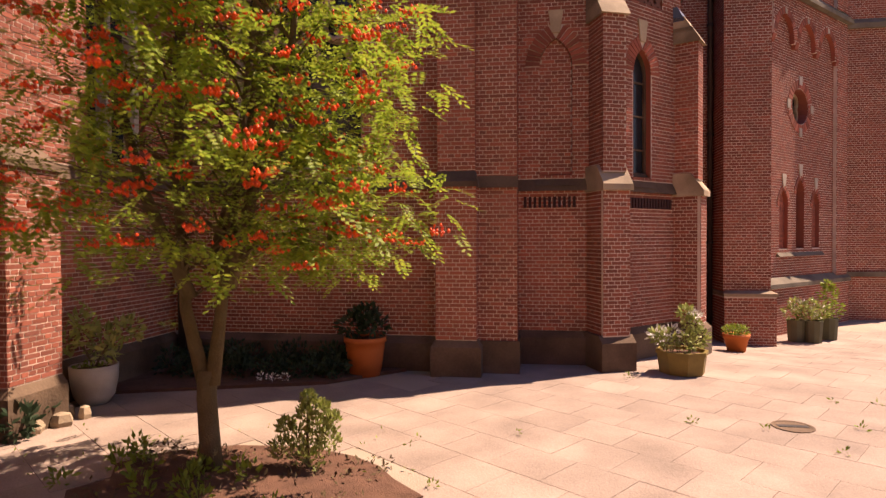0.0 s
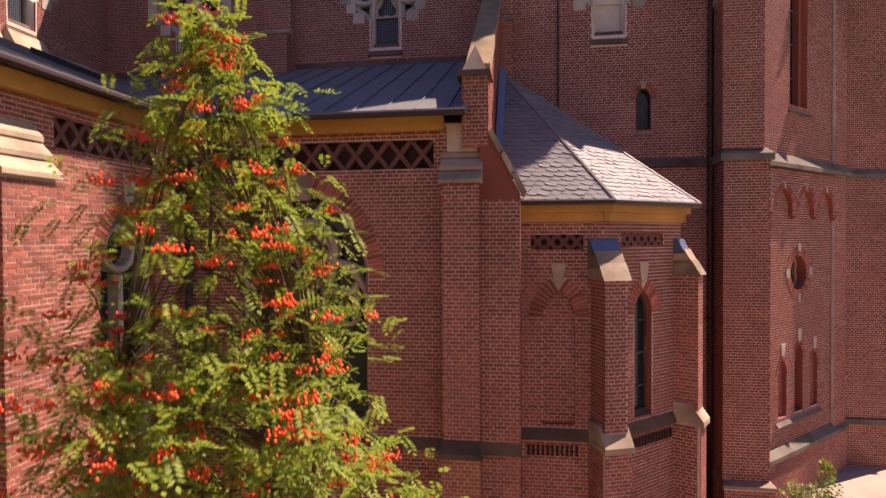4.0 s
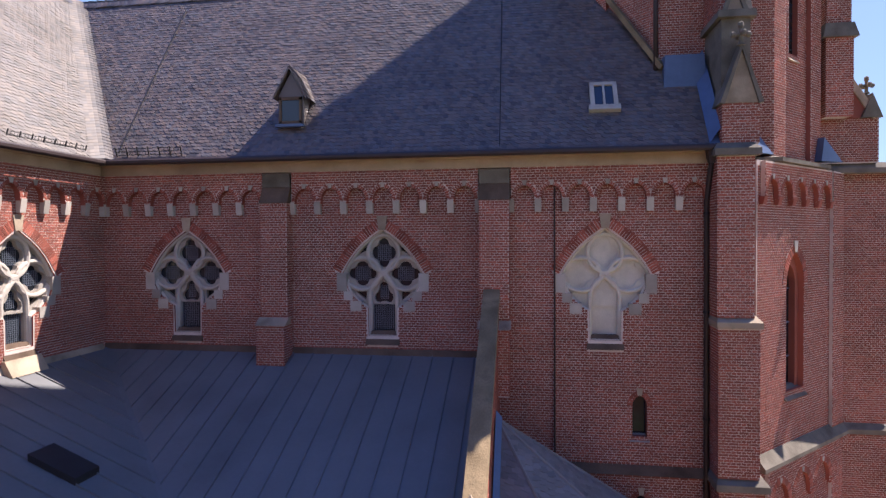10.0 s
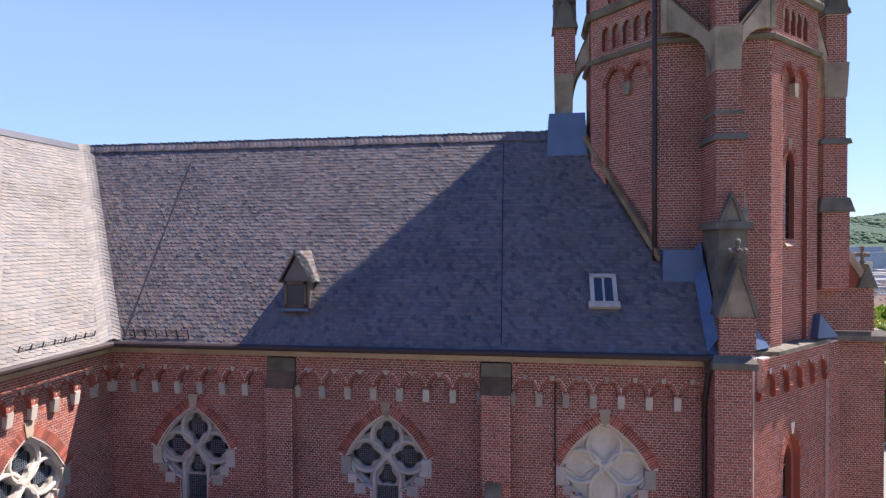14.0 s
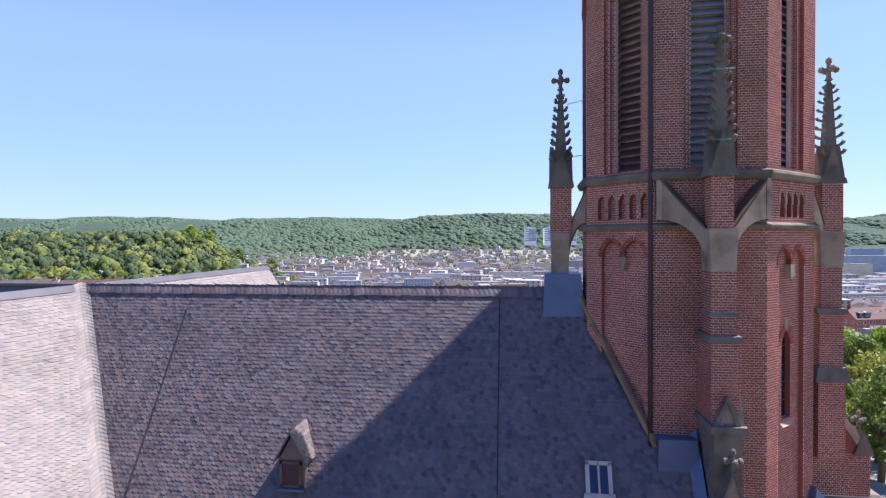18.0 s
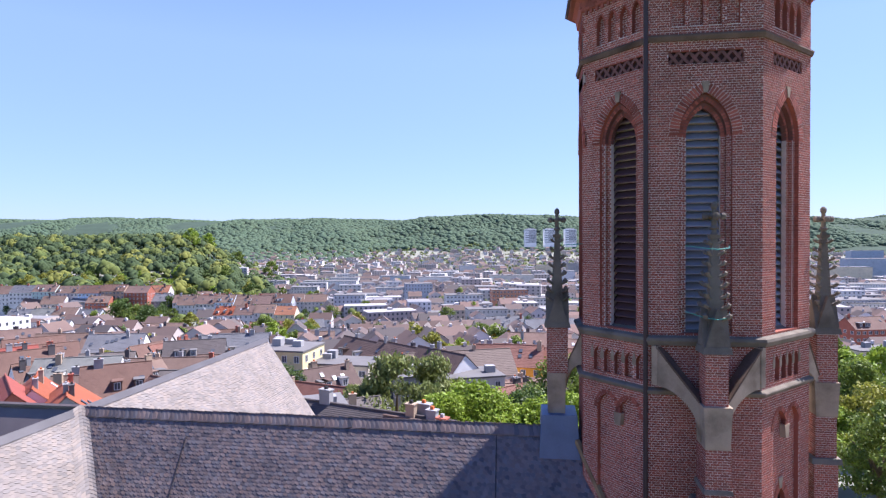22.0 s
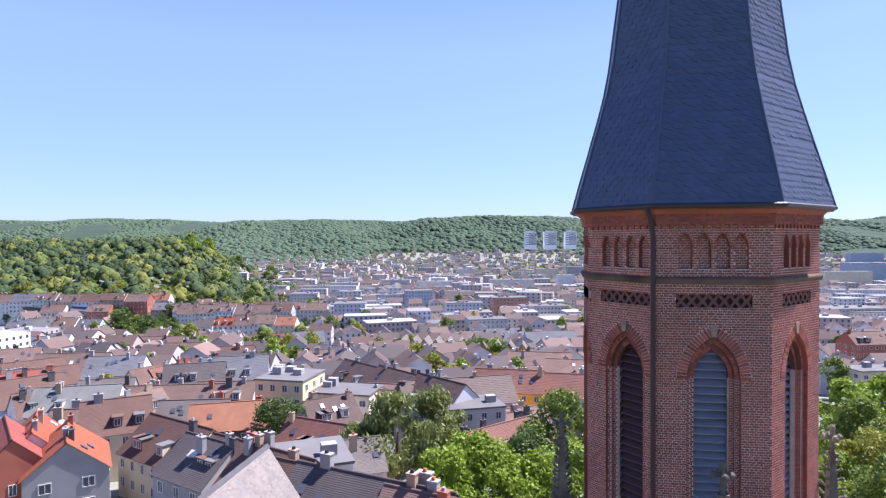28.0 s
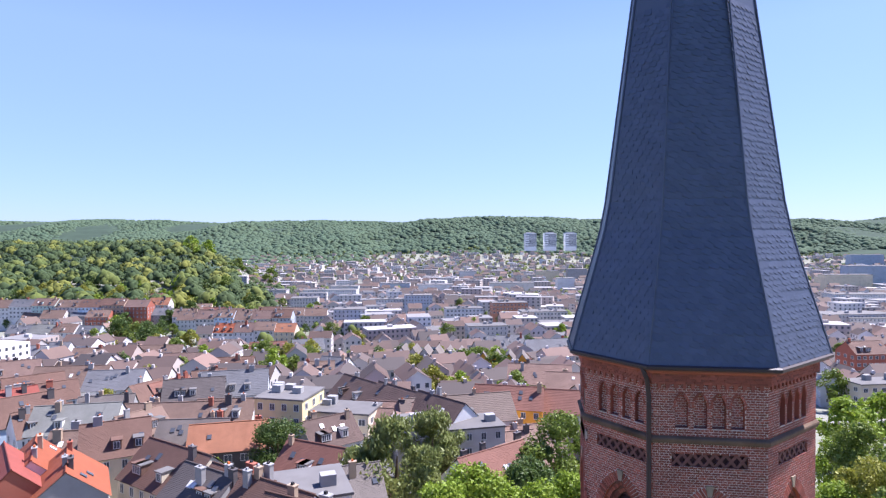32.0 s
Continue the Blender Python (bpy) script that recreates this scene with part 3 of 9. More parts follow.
def arcade(wall, plane, u0, u1, count, sprung=14.78, top=15.5, depth=0.13, low=14.68, corbel=STONE_PALE, drop=0.27):
    """A corbelled frieze of small pointed arches on stone corbels under the cornice."""
    step = (u1 - u0) / count
    half = step * 0.36
    edge = [(u0, low)]
    for i in range(count):
        c = u0 + (i + 0.5) * step
        edge += [(c - half, low)] + [(2 * c - u, z) for u, z in arch(c, sprung, half, 0.62, 5)] + [(c + half, low)]
    edge.append((u1, low))
    outline = edge + [(u1, top), (u0, top)]
    bag = Bag()
    plane.poly(bag, outline, -0.02, depth)
    frieze = part("arched_frieze", bag, MORTAR, wall, "corbelled brick arch frieze")
    heads = [arch_out(u0 + (i + 0.5) * step, sprung, half, 0.62, 0.14 * step) for i in range(count)]
    me = bricks_mesh("frieze_bricks", plane, brick_rows(u0, u1, low, top, keep=outline, cuts=heads), base=depth, back=-0.02)
    part("frieze_bricks", me, BRICK, frieze, kind="stuff")
    for i in range(count):
        c = u0 + (i + 0.5) * step
        inner = [(c + half - 0.004, low)] + arch(c, sprung, half - 0.004, 0.62, 5) + [(c - half + 0.004, low)]
        m = len(inner)
        bag = Bag().add([plane.at(u, z, d) for d in (-0.02, depth + 0.004) for u, z in inner], [(k, k + 1, m + k + 1, m + k) for k in range(m - 1)])
        part("arch_soffit", bag, ARCHBRICK, frieze)
        ring_bricks(frieze, plane, c, sprung, half, 0.62, 0.14 * step, depth - 0.06, depth + 0.012, 0.048, "small_arch_bricks", 0.012)
        bag = Bag()
        plane.poly(bag, [(c - 0.035, sprung + half * 1.2), (c + 0.035, sprung + half * 1.2), (c + 0.06, sprung + half * 1.2 + 0.12), (c - 0.06, sprung + half * 1.2 + 0.12)], depth, depth + 0.026)
        part("keystone", bag, STONE_PALE, frieze)
    for i in range(count + 1):
        c = u0 + i * step
        bag = Bag()
        plane.wedge(bag, c - 0.08, c + 0.08, low + 0.05, low - drop, -0.02, depth + 0.03, depth - 0.02)
        part("corbel", bag, corbel, frieze)


def wall_body(name, plane, outline, holes, label, reveal=0.3, parent=None, kind="structure"):
    """The body of a brick wall: its mortar face with holes, and a back half a metre behind."""
    bag = Bag()
    pierced(bag, plane, outline, holes, 0.0, reveal)
    n = len(outline)
    bag.add([plane.at(u, z, d) for d in (0.0, -0.5) for u, z in outline], [(i, (i + 1) % n, n + (i + 1) % n, n + i) for i in range(n)] + [tuple(range(2 * n - 1, n - 1, -1))])
    body = part(name, bag, MORTAR, parent, label, kind=kind, category="wall" if parent is None else "")
    for loop in holes:
        cu, cz = (min(p[0] for p in loop) + max(p[0] for p in loop)) / 2, (min(p[1] for p in loop) + max(p[1] for p in loop)) / 2
        k = 1 - 0.006 / max(0.1, max(p[0] for p in loop) - min(p[0] for p in loop))
        m = len(loop)
        lining = Bag().add([plane.at(cu + (u - cu) * k, cz + (z - cz) * k, d) for d in (0.003, -reveal) for u, z in loop], [(i, (i + 1) % m, m + (i + 1) % m, m + i) for i in range(m)])
        part("reveal", lining, BRICK, body)
    return body


def block(name, parent, x0, x1, y0, y1, z0, z1, faces="fr", label="", cuts=(), single=None, group="", category="", kind=""):
    """An upright brick pier with brickwork on its front (f), right (r), left (l) or back (b) side."""
    bag = Bag().box(x0, x1, y0, y1, z0, z1)
    ob = part(name, bag, MORTAR, parent, label, group=group, category=category, kind=kind)
    for f in faces:
        p, w = {"f": (Plane(x0, y0, 1, 0), x1 - x0), "r": (Plane(x1, y0, 0, 1), y1 - y0), "l": (Plane(x0, y1, 0, -1), y1 - y0), "b": (Plane(x1, y1, -1, 0), x1 - x0)}[f]
        lay_bricks(ob, p, 0, w, z0, z1, single=single if f == "f" else None)
    return ob


nave_plane = Plane(0, NAVE_Y, 1, 0)
W1, W2, W3 = -9.06, -3.69, 1.82
slit_hi, slit_lo = opening(2.62, 9.0, 9.75, 0.17, 0.8, 4), opening(2.66, 6.9, 7.35, 0.17, 0.8, 4)
wall_nave = wall_body("wall_nave", nave_plane, [(NAVE_X0, -0.4), (NAVE_X1, -0.4), (NAVE_X1, 15.5), (NAVE_X0, 15.5)],
                      [window_outline(W1), window_outline(W2), window_outline(W3), slit_hi, slit_lo], "high red brick nave wall with tracery windows and arched frieze", 0.34)
cut = [[(c + u, z) for u, z in ((-0.4, 11.05), (0.4, 11.05), (0.42, 12.0), (1.0, 12.5), (1.1, 12.9))] + [(c + u, z) for u, z in blunt_head(1.28, 12.9, 14.3)] + [(c - u, z) for u, z in reversed(blunt_head(1.28, 12.9, 14.3))] + [(c - 1.1, 12.9), (c - 1.0, 12.5), (c - 0.42, 12.0)] for c in (W1, W2, W3)]
lay_bricks(wall_nave, nave_plane, NAVE_X0, -0.9, 10.6, 15.4, cuts=cut)
lay_bricks(wall_nave, nave_plane, -0.9, NAVE_X1, 6.4, 15.4, cuts=cut + [slit_hi, slit_lo])
lay_bricks(wall_nave, nave_plane, 2.6, NAVE_X1, 0.0, 6.4)
petal_window(nave_plane, W1, "window_1", "pale stone tracery window with dark leaded glass in brick wall", wall_nave)
petal_window(nave_plane, W2, "window_2", "pale stone tracery window with dark leaded glass in brick wall", wall_nave)
petal_window(nave_plane, W3, "window_3", "blind tracery window filled with ochre plaster", wall_nave, blind=True)
for c, z0, z1 in ((2.62, 9.0, 9.75), (2.66, 6.9, 7.35)):
    w = thing("slit_window", (c, NAVE_Y, z0), "narrow arched slit window with stone sill", "window", kind="structure")
    bag = Bag()
    nave_plane.poly(bag, opening(c, z0, z1, 0.17, 0.8, 4), -0.26, -0.2)
    part("glass", bag, GLASS, w)
    bag = Bag()
    nave_plane.wedge(bag, c - 0.24, c + 0.24, z0 - 0.12, z0 + 0.03, -0.25, 0.05, -0.15)
    part("window_sill", bag, STONE_PALE, w)
    ring_bricks(w, nave_plane, c, z1, 0.17, 0.8, 0.13)
    bag = Bag()
    nave_plane.poly(bag, [(c - 0.05, z1 + 0.24), (c + 0.05, z1 + 0.24), (c + 0.08, z1 + 0.42), (c - 0.08, z1 + 0.42)], -0.1, 0.02)
    part("keystone", bag, STONE, w)
arcade(wall_nave, nave_plane, NAVE_X0 + 0.1, -6.85, 7)
arcade(wall_nave, nave_plane, -6.05, -1.23, 7)
arcade(wall_nave, nave_plane, -0.43, NAVE_X1 - 0.1, 7)
bag = Bag()
nave_plane.slab(bag, NAVE_X0, NAVE_X1, 15.5, 15.8, -0.3, 0.16)
nave_plane.slab(bag, NAVE_X0, NAVE_X1, 15.74, 15.84, 0.16, 0.24)
part("cornice", bag, TANSTONE, wall_nave, "plain tan stone cornice under the eaves")
bag = Bag()
nave_plane.wedge(bag, -0.6, NAVE_X1, 8.1, 8.32, -0.05, 0.12, 0.0)
nave_plane.wedge(bag, NAVE_X0, -1.2, 10.72, 10.98, -0.05, 0.12, 0.0)
part("string_course", bag, STONE_DARK, wall_nave, "dark weathered stone string course")
for c in (-6.45, -0.83):
    pil = thing("pilaster", (c, 14.2, 10.4), "brick pilaster strip with sloped stone cap on nave wall", "pilaster", "nave pilasters")
    block("shaft", pil, c - 0.36, c + 0.36, 14.25, 14.6, 10.2, 14.75, "frl")
    block("foot", pil, c - 0.37, c + 0.37, 14.0, 14.25, 10.0, 11.6, "frl")
    bag = Bag()
    p = Plane(0, 14.25, 1, 0)
    p.wedge(bag, c - 0.38, c + 0.38, 14.7, 15.12, -0.35, 0.03, -0.2)
    part("cap_stone", bag, STONE_DARK, pil, "mossy sloped cap stone")
    bag = Bag()
    p.slab(bag, c - 0.37, c + 0.37, 15.12, 15.46, -0.35, -0.17)
    part("head_stone", bag, STONE_GREY, pil, "grey weathered head stone")
    bag = Bag()
    p.wedge(bag, c - 0.4, c + 0.4, 11.6, 11.78, -0.1, 0.28, 0.0)
    part("offset_stone", bag, STONE, pil)

# roofs of the nave, the crossing arm and the choir
SL = math.hypot(RIDGE_Y - 14.08, RIDGE_Z - EAVE_Z)
UPN = Vector((0, RIDGE_Y - 14.08, RIDGE_Z - EAVE_Z)).normalized()
roof_nave = thing("roof_nave", (-5, 16, EAVE_Z), "steep slate nave roof with tower shadow across it", "roof", kind="structure")
bag = Bag()
bag.add([(-15.05, 14.08 - 0, EAVE_Z), (4.3, 14.08, EAVE_Z), (4.3, RIDGE_Y, RIDGE_Z), (-15.05, RIDGE_Y, RIDGE_Z), (4.3, 22.0, EAVE_Z), (-15.05, 22.0, EAVE_Z)], [(0, 1, 2, 3), (3, 2, 4, 5), (1, 4, 2), (0, 3, 5), (0, 5, 4, 1)])
part("roof_deck", bag, SLATE, roof_nave)
slates(roof_nave, (0, 14.08, EAVE_Z), (1, 0, 0), UPN, [(-11.15, 0), (4.2, 0), (4.2, SL - 0.1), (-15.0, SL - 0.1)], SLATE, 0.14, 0.118, seed=3)
bag = Bag()
bag.tube([(-11.1, 13.98, EAVE_Z - 0.02), (4.2, 13.98, EAVE_Z - 0.02)], 0.08, 8)
part("gutter", bag, PIPE, roof_nave, "dark metal gutter")
rng = random.Random(12)
bag = Bag()
for i in range(108):
    x, h = -15.1 + 0.15 * i, RIDGE_Z + 0.09 + rng.uniform(-0.012, 0.012)
    for q in (-1, 1):
        low = RIDGE_Z - 0.2 + rng.uniform(-0.015, 0.015)
        bag.add([(x - 0.02, RIDGE_Y - q * 0.02, h), (x + 0.165, RIDGE_Y - q * 0.02, h - 0.03), (x + 0.165, RIDGE_Y + q * 0.2, low), (x - 0.02, RIDGE_Y + q * 0.2, low - 0.03),
                 (x - 0.02, RIDGE_Y - q * 0.02, h - 0.012), (x - 0.02, RIDGE_Y + q * 0.2, low - 0.045), (x + 0.165, RIDGE_Y + q * 0.2, low - 0.015)], [(0, 1, 2, 3), (0, 3, 5, 4), (3, 2, 6, 5)])
part("ridge_comb", bag, SLATE, roof_nave, "upright comb of ridge slates", kind="stuff")
bag = Bag()
for x, y0, y1 in ((-10.85, 14.2, 17.6), (-0.78, 14.15, 17.95)):
    q0, q1 = (y0 - 14.08) / (RIDGE_Y - 14.08), (y1 - 14.08) / (RIDGE_Y - 14.08)
    bag.tube([(x + 0.1, y0, EAVE_Z + q0 * 5.93 + 0.05), (x, y1, EAVE_Z + q1 * 5.93 + 0.05)], 0.011, 5)
part("lightning_cable", bag, IRON, roof_nave)


def snow_guard(p0, p1, up, n):
    """A low wire fence along the eaves."""
    g = thing("snow_guard", tuple(p0), "low dark wire snow guard along slate eaves", "snow guard", "snow guards")
    a, b, up = Vector(p0), Vector(p1), Vector(up)
    bag = Bag()
    for k in (0.05, 0.13, 0.21):
        bag.tube([a + up * k, b + up * k], 0.008, 4)
    m = int((b - a).length / 0.09)
    for i in range(m + 1):
        q = a.lerp(b, i / m)
        bag.tube([q + up * 0.05, q + up * 0.21], 0.004, 3)
    part("wire_mesh", bag, IRON, g)
    for i in range(n + 1):
        q = a.lerp(b, i / n)
        part("bracket", Bag().tube([q, q + up * 0.25], 0.016, 5), IRON, g)


snow_guard((-10.75, 14.18, EAVE_Z + 0.14), (-8.9, 14.18, EAVE_Z + 0.14), (0, -0.35, 1), 6)
snow_guard((-11.25, 11.3, EAVE_Z + 0.14), (-11.25, 13.6, EAVE_Z + 0.14), (0.35, 0, 1), 7)

# small gabled dormer and skylight
dor = thing("dormer", (-6.1, 14.8, 16.75), "small gabled slate dormer with wooden frame and window", "dormer")
bag = Bag()
fy = 14.62
bag.add([(-6.44, fy, 16.72), (-5.76, fy, 16.72), (-5.76, fy, 17.5), (-6.1, fy, 18.1), (-6.44, fy, 17.5), (-6.44, 15.15, 17.5), (-5.76, 15.15, 17.5), (-6.1, 15.6, 18.1)],
        [(0, 1, 2, 3, 4), (0, 4, 5), (1, 6, 2), (4, 3, 7, 5), (2, 6, 7, 3)])
part("body", bag, SLATE, dor)
for s in (-1, 1):
    bag = Bag()
    bag.add([(-6.1, fy - 0.12, 18.24), (-6.1, 15.75, 18.24), (-6.1 + s * 0.46, 15.2, 17.42), (-6.1 + s * 0.46, fy - 0.12, 17.42), (-6.1, fy - 0.12, 18.18), (-6.1 + s * 0.46, fy - 0.12, 17.36)], [(0, 1, 2, 3), (0, 3, 5, 4)])
    cover = part("roof_side", bag, SLATE, dor)
    slates(cover, (-6.1 + s * 0.46, fy - 0.12, 17.42), (0, 1, 0), (-s * 0.46, 0, 0.82), [(0, 0), (0.7, 0), (1.25, 0.92), (0, 0.92)], SLATE, 0.14, 0.118, seed=41)
bag = Bag()
for u0, u1, z0, z1 in ((-6.4, -6.34, 16.78, 17.45), (-5.86, -5.8, 16.78, 17.45), (-6.4, -5.8, 17.38, 17.46), (-6.4, -5.8, 16.76, 16.84)):
    bag.box(u0, u1, fy - 0.06, fy + 0.02, z0, z1)
part("window_frame", bag, STONE_DARK, dor, "grey weathered wooden frame")
part("pane", Bag().box(-6.34, -5.86, fy - 0.03, fy - 0.02, 16.84, 17.38), CLEARGLASS, dor)
part("sill_flashing", Bag().box(-6.48, -5.72, fy - 0.14, fy, 16.68, 16.75), LEAD, dor)
sky_l = thing("skylight", (1.8, 15.0, 17.2), "small metal-framed skylight in slate roof", "skylight")
nrm = Vector((0, -UPN.z, UPN.y))
def on_roof(x, s, d):
    return Vector((x, 14.08, EAVE_Z)) + UPN * s + nrm * d
def roof_slab(bag, x0, x1, s0, s1, d0, d1):
    return bag.add([on_roof(x, s, d) for d in (d0, d1) for s in (s0, s1) for x in (x0, x1)], [(0, 2, 3, 1), (4, 5, 7, 6), (0, 1, 5, 4), (2, 6, 7, 3), (0, 4, 6, 2), (1, 3, 7, 5)])
bag = Bag()
for x0, x1, s0, s1 in ((1.5, 1.6, 1.3, 2.1), (2.05, 2.15, 1.3, 2.1), (1.5, 2.15, 2.02, 2.12), (1.45, 2.2, 1.18, 1.34), (1.8, 1.85, 1.3, 2.1)):
    roof_slab(bag, x0, x1, s0, s1, 0, 0.13)
part("frame", bag, STONE_PALE, sky_l, "pale grey metal frame")
bag = Bag()
roof_slab(bag, 1.58, 2.08, 1.33, 2.05, 0.02, 0.09)
part("pane", bag, CLEARGLASS, sky_l)

# crossing arm
tran_plane = Plane(TRAN_X, 0, 0, 1)
WT = 11.85
wall_transept = wall_body("wall_transept", tran_plane, [(5.0, -0.4), (14.6, -0.4), (14.6, 15.5), (5.0, 15.5)], [window_outline(WT)], "high red brick transept wall lit by the sun", 0.34)
cutt = [[(WT + u, z) for u, z in ((-0.4, 11.05), (0.4, 11.05), (0.42, 12.0), (1.0, 12.5), (1.1, 12.9))] + [(WT + u, z) for u, z in blunt_head(1.28, 12.9, 14.3)] + [(WT - u, z) for u, z in reversed(blunt_head(1.28, 12.9, 14.3))] + [(WT - 1.1, 12.9), (WT - 1.0, 12.5), (WT - 0.42, 12.0)]]
lay_bricks(wall_transept, tran_plane, 8.5, 14.6, 10.6, 15.4, cuts=cutt)
petal_window(tran_plane, WT, "window_4", "sunlit pale stone tracery window in brick transept wall", wall_transept)
arcade(wall_transept, tran_plane, 8.6, 14.5, 9)
bag = Bag()
tran_plane.slab(bag, 5.0, 14.3, 15.5, 15.8, -0.3, 0.16)
tran_plane.slab(bag, 5.0, 14.3, 15.74, 15.84, 0.16, 0.24)
part("cornice", bag, TANSTONE, wall_transept)
bag = Bag()
tran_plane.wedge(bag, 5.0, 14.5, 10.72, 10.98, -0.05, 0.12, 0.0)
tran_plane.wedge(bag, WT - 0.5, WT + 0.5, 10.75, 11.1, -0.05, 0.3, 0.1)
part("string_course", bag, STONE, wall_transept)
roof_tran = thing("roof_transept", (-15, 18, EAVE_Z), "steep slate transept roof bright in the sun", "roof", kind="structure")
EX, UPX = -11.05, Vector((TRAN_RIDGE - (-11.05), 0, RIDGE_Z - EAVE_Z)).normalized()
SLX = math.hypot(TRAN_RIDGE - EX, RIDGE_Z - EAVE_Z)
bag = Bag()
bag.add([(EX, 5.0, EAVE_Z), (EX, 32.4, EAVE_Z), (TRAN_RIDGE, 32.4, RIDGE_Z), (TRAN_RIDGE, 5.0, RIDGE_Z), (-19.05, 5.0, EAVE_Z), (-19.05, 32.4, EAVE_Z)], [(0, 1, 2, 3), (3, 2, 5, 4), (0, 3, 4), (1, 5, 2), (0, 4, 5, 1)])
part("roof_deck", bag, SLATE_SUNLIT, roof_tran)
slates(roof_tran, (EX, 0, EAVE_Z), (0, 1, 0), UPX, [(8.5, 0), (14.1, 0), (18.0, SLX - 0.1), (8.5, SLX - 0.1)], SLATE_SUNLIT, 0.19, 0.112, seed=5)
slates(roof_tran, (EX, 0, EAVE_Z), (0, 1, 0), UPX, [(22.1, 0), (32.4, 0), (32.4, SLX - 0.1), (18.1, SLX - 0.1)], SLATE_SUNLIT, 0.22, 0.13, seed=6)
bag = Bag()
bag.tube([(-10.95, 5.0, EAVE_Z - 0.02), (-10.95, 14.0, EAVE_Z - 0.02)], 0.08, 8)
part("gutter", bag, PIPE, roof_tran)
bag = Bag()
for s in (-1, 1):
    bag.add([(TRAN_RIDGE, 5.0, RIDGE_Z + 0.05), (TRAN_RIDGE, 32.5, RIDGE_Z + 0.05), (TRAN_RIDGE + s * 0.16, 32.5, RIDGE_Z - 0.17), (TRAN_RIDGE + s * 0.16, 5.0, RIDGE_Z - 0.17)], [(0, 1, 2, 3)])
part("ridge_flashing", bag, SLATE, roof_tran)
bag = Bag()
foot, peak = Vector((-11.05, 14.08, EAVE_Z)), Vector((TRAN_RIDGE, RIDGE_Y, RIDGE_Z))
sweep = [(0.0, -0.5, 0.02), (0.0, -0.32, 0.05), (0.0, -0.14, 0.09), (0.05, -0.03, 0.11), (0.16, 0.0, 0.07), (0.28, 0.0, 0.03)]
for i in range(62):
    lo, hi = foot.lerp(peak, i / 62), foot.lerp(peak, (i + 1.15) / 62)
    for (x0, y0, z0), (x1, y1, z1) in zip(sweep, sweep[1:]):
        bag.add([lo + Vector((x0, y0, z0 + 0.014)), lo + Vector((x1, y1, z1 + 0.014)), hi + Vector((x1, y1, z1)), hi + Vector((x0, y0, z0)), lo + Vector((x0, y0, z0 - 0.01)), lo + Vector((x1, y1, z1 - 0.01))], [(0, 1, 2, 3), (0, 4, 5, 1)])
part("swept_valley", bag, SLATE_SUNLIT, roof_tran, "pale swept slate valley", kind="stuff")
roof_choir = thing("roof_choir", (-25, 18, EAVE_Z), "slate choir roof beyond the crossing", "roof", kind="structure")
bag = Bag()
bag.add([(-40, 14.08, EAVE_Z), (-15.05, 14.08, EAVE_Z), (-15.05, RIDGE_Y, RIDGE_Z), (-40, RIDGE_Y, RIDGE_Z), (-15.05, 22, EAVE_Z), (-40, 22, EAVE_Z)], [(0, 1, 2, 3), (3, 2, 4, 5), (0, 3, 5), (0, 5, 4, 1)])
bag.tube([(-40, RIDGE_Y, RIDGE_Z + 0.02), (-15.05, RIDGE_Y, RIDGE_Z + 0.02)], 0.1, 6)
part("roof_deck", bag, SLATE, roof_choir)
wall_far = thing("wall_far_sides", (-12, 25, 0), "brick walls that close the church behind", "wall", kind="structure")
bag = Bag()
bag.box(-40, -12.2, 15.2, 21.5, -0.4, 15.8)
bag.box(-18.6, -11.6, 21.5, 32.2, -0.4, 15.8)
bag.box(-18.6, -12.2, 5.2, 14.4, -0.4, 15.6)
bag.box(-11.4, 4.0, 15.2, 21.5, -0.4, 15.8)
part("wall", bag, BRICK, wall_far)

# ---- the low aisle with its metal roof ----
AISLE_Y, AISLE_X, LOW_EAVE, LOW_TOP = 9.45, -6.1, 8.45, 10.85
aisle_plane = Plane(0, AISLE_Y, 1, 0)
WA = -3.87
aisle_hole = opening(WA, 3.3, 5.75, 1.13, 0.72, 10)
lat_hole = [(-5.45, 7.57), (-1.62, 7.57), (-1.62, 8.05), (-5.45, 8.05)]
wall_aisle = wall_body("wall_aisle", aisle_plane, [(-6.6, -0.4), (-0.9, -0.4), (-0.9, 8.3), (-6.6, 8.3)], [aisle_hole, lat_hole], "red brick aisle wall with large tracery window", 0.35)
acut = [[(WA - 1.13, 5.75), (WA - 1.13, 3.3), (WA + 1.13, 3.3), (WA + 1.13, 5.75)] + arch_out(WA, 5.75, 1.15, 0.72, 0.24), lat_hole]
lay_bricks(wall_aisle, aisle_plane, -6.1, -1.4, 0.55, 8.25, cuts=acut + [[(-7, 2.95), (0, 2.95), (0, 3.12), (-7, 3.12)]])
lattice(wall_aisle, aisle_plane, -5.45, -1.62, 7.57, 8.05)


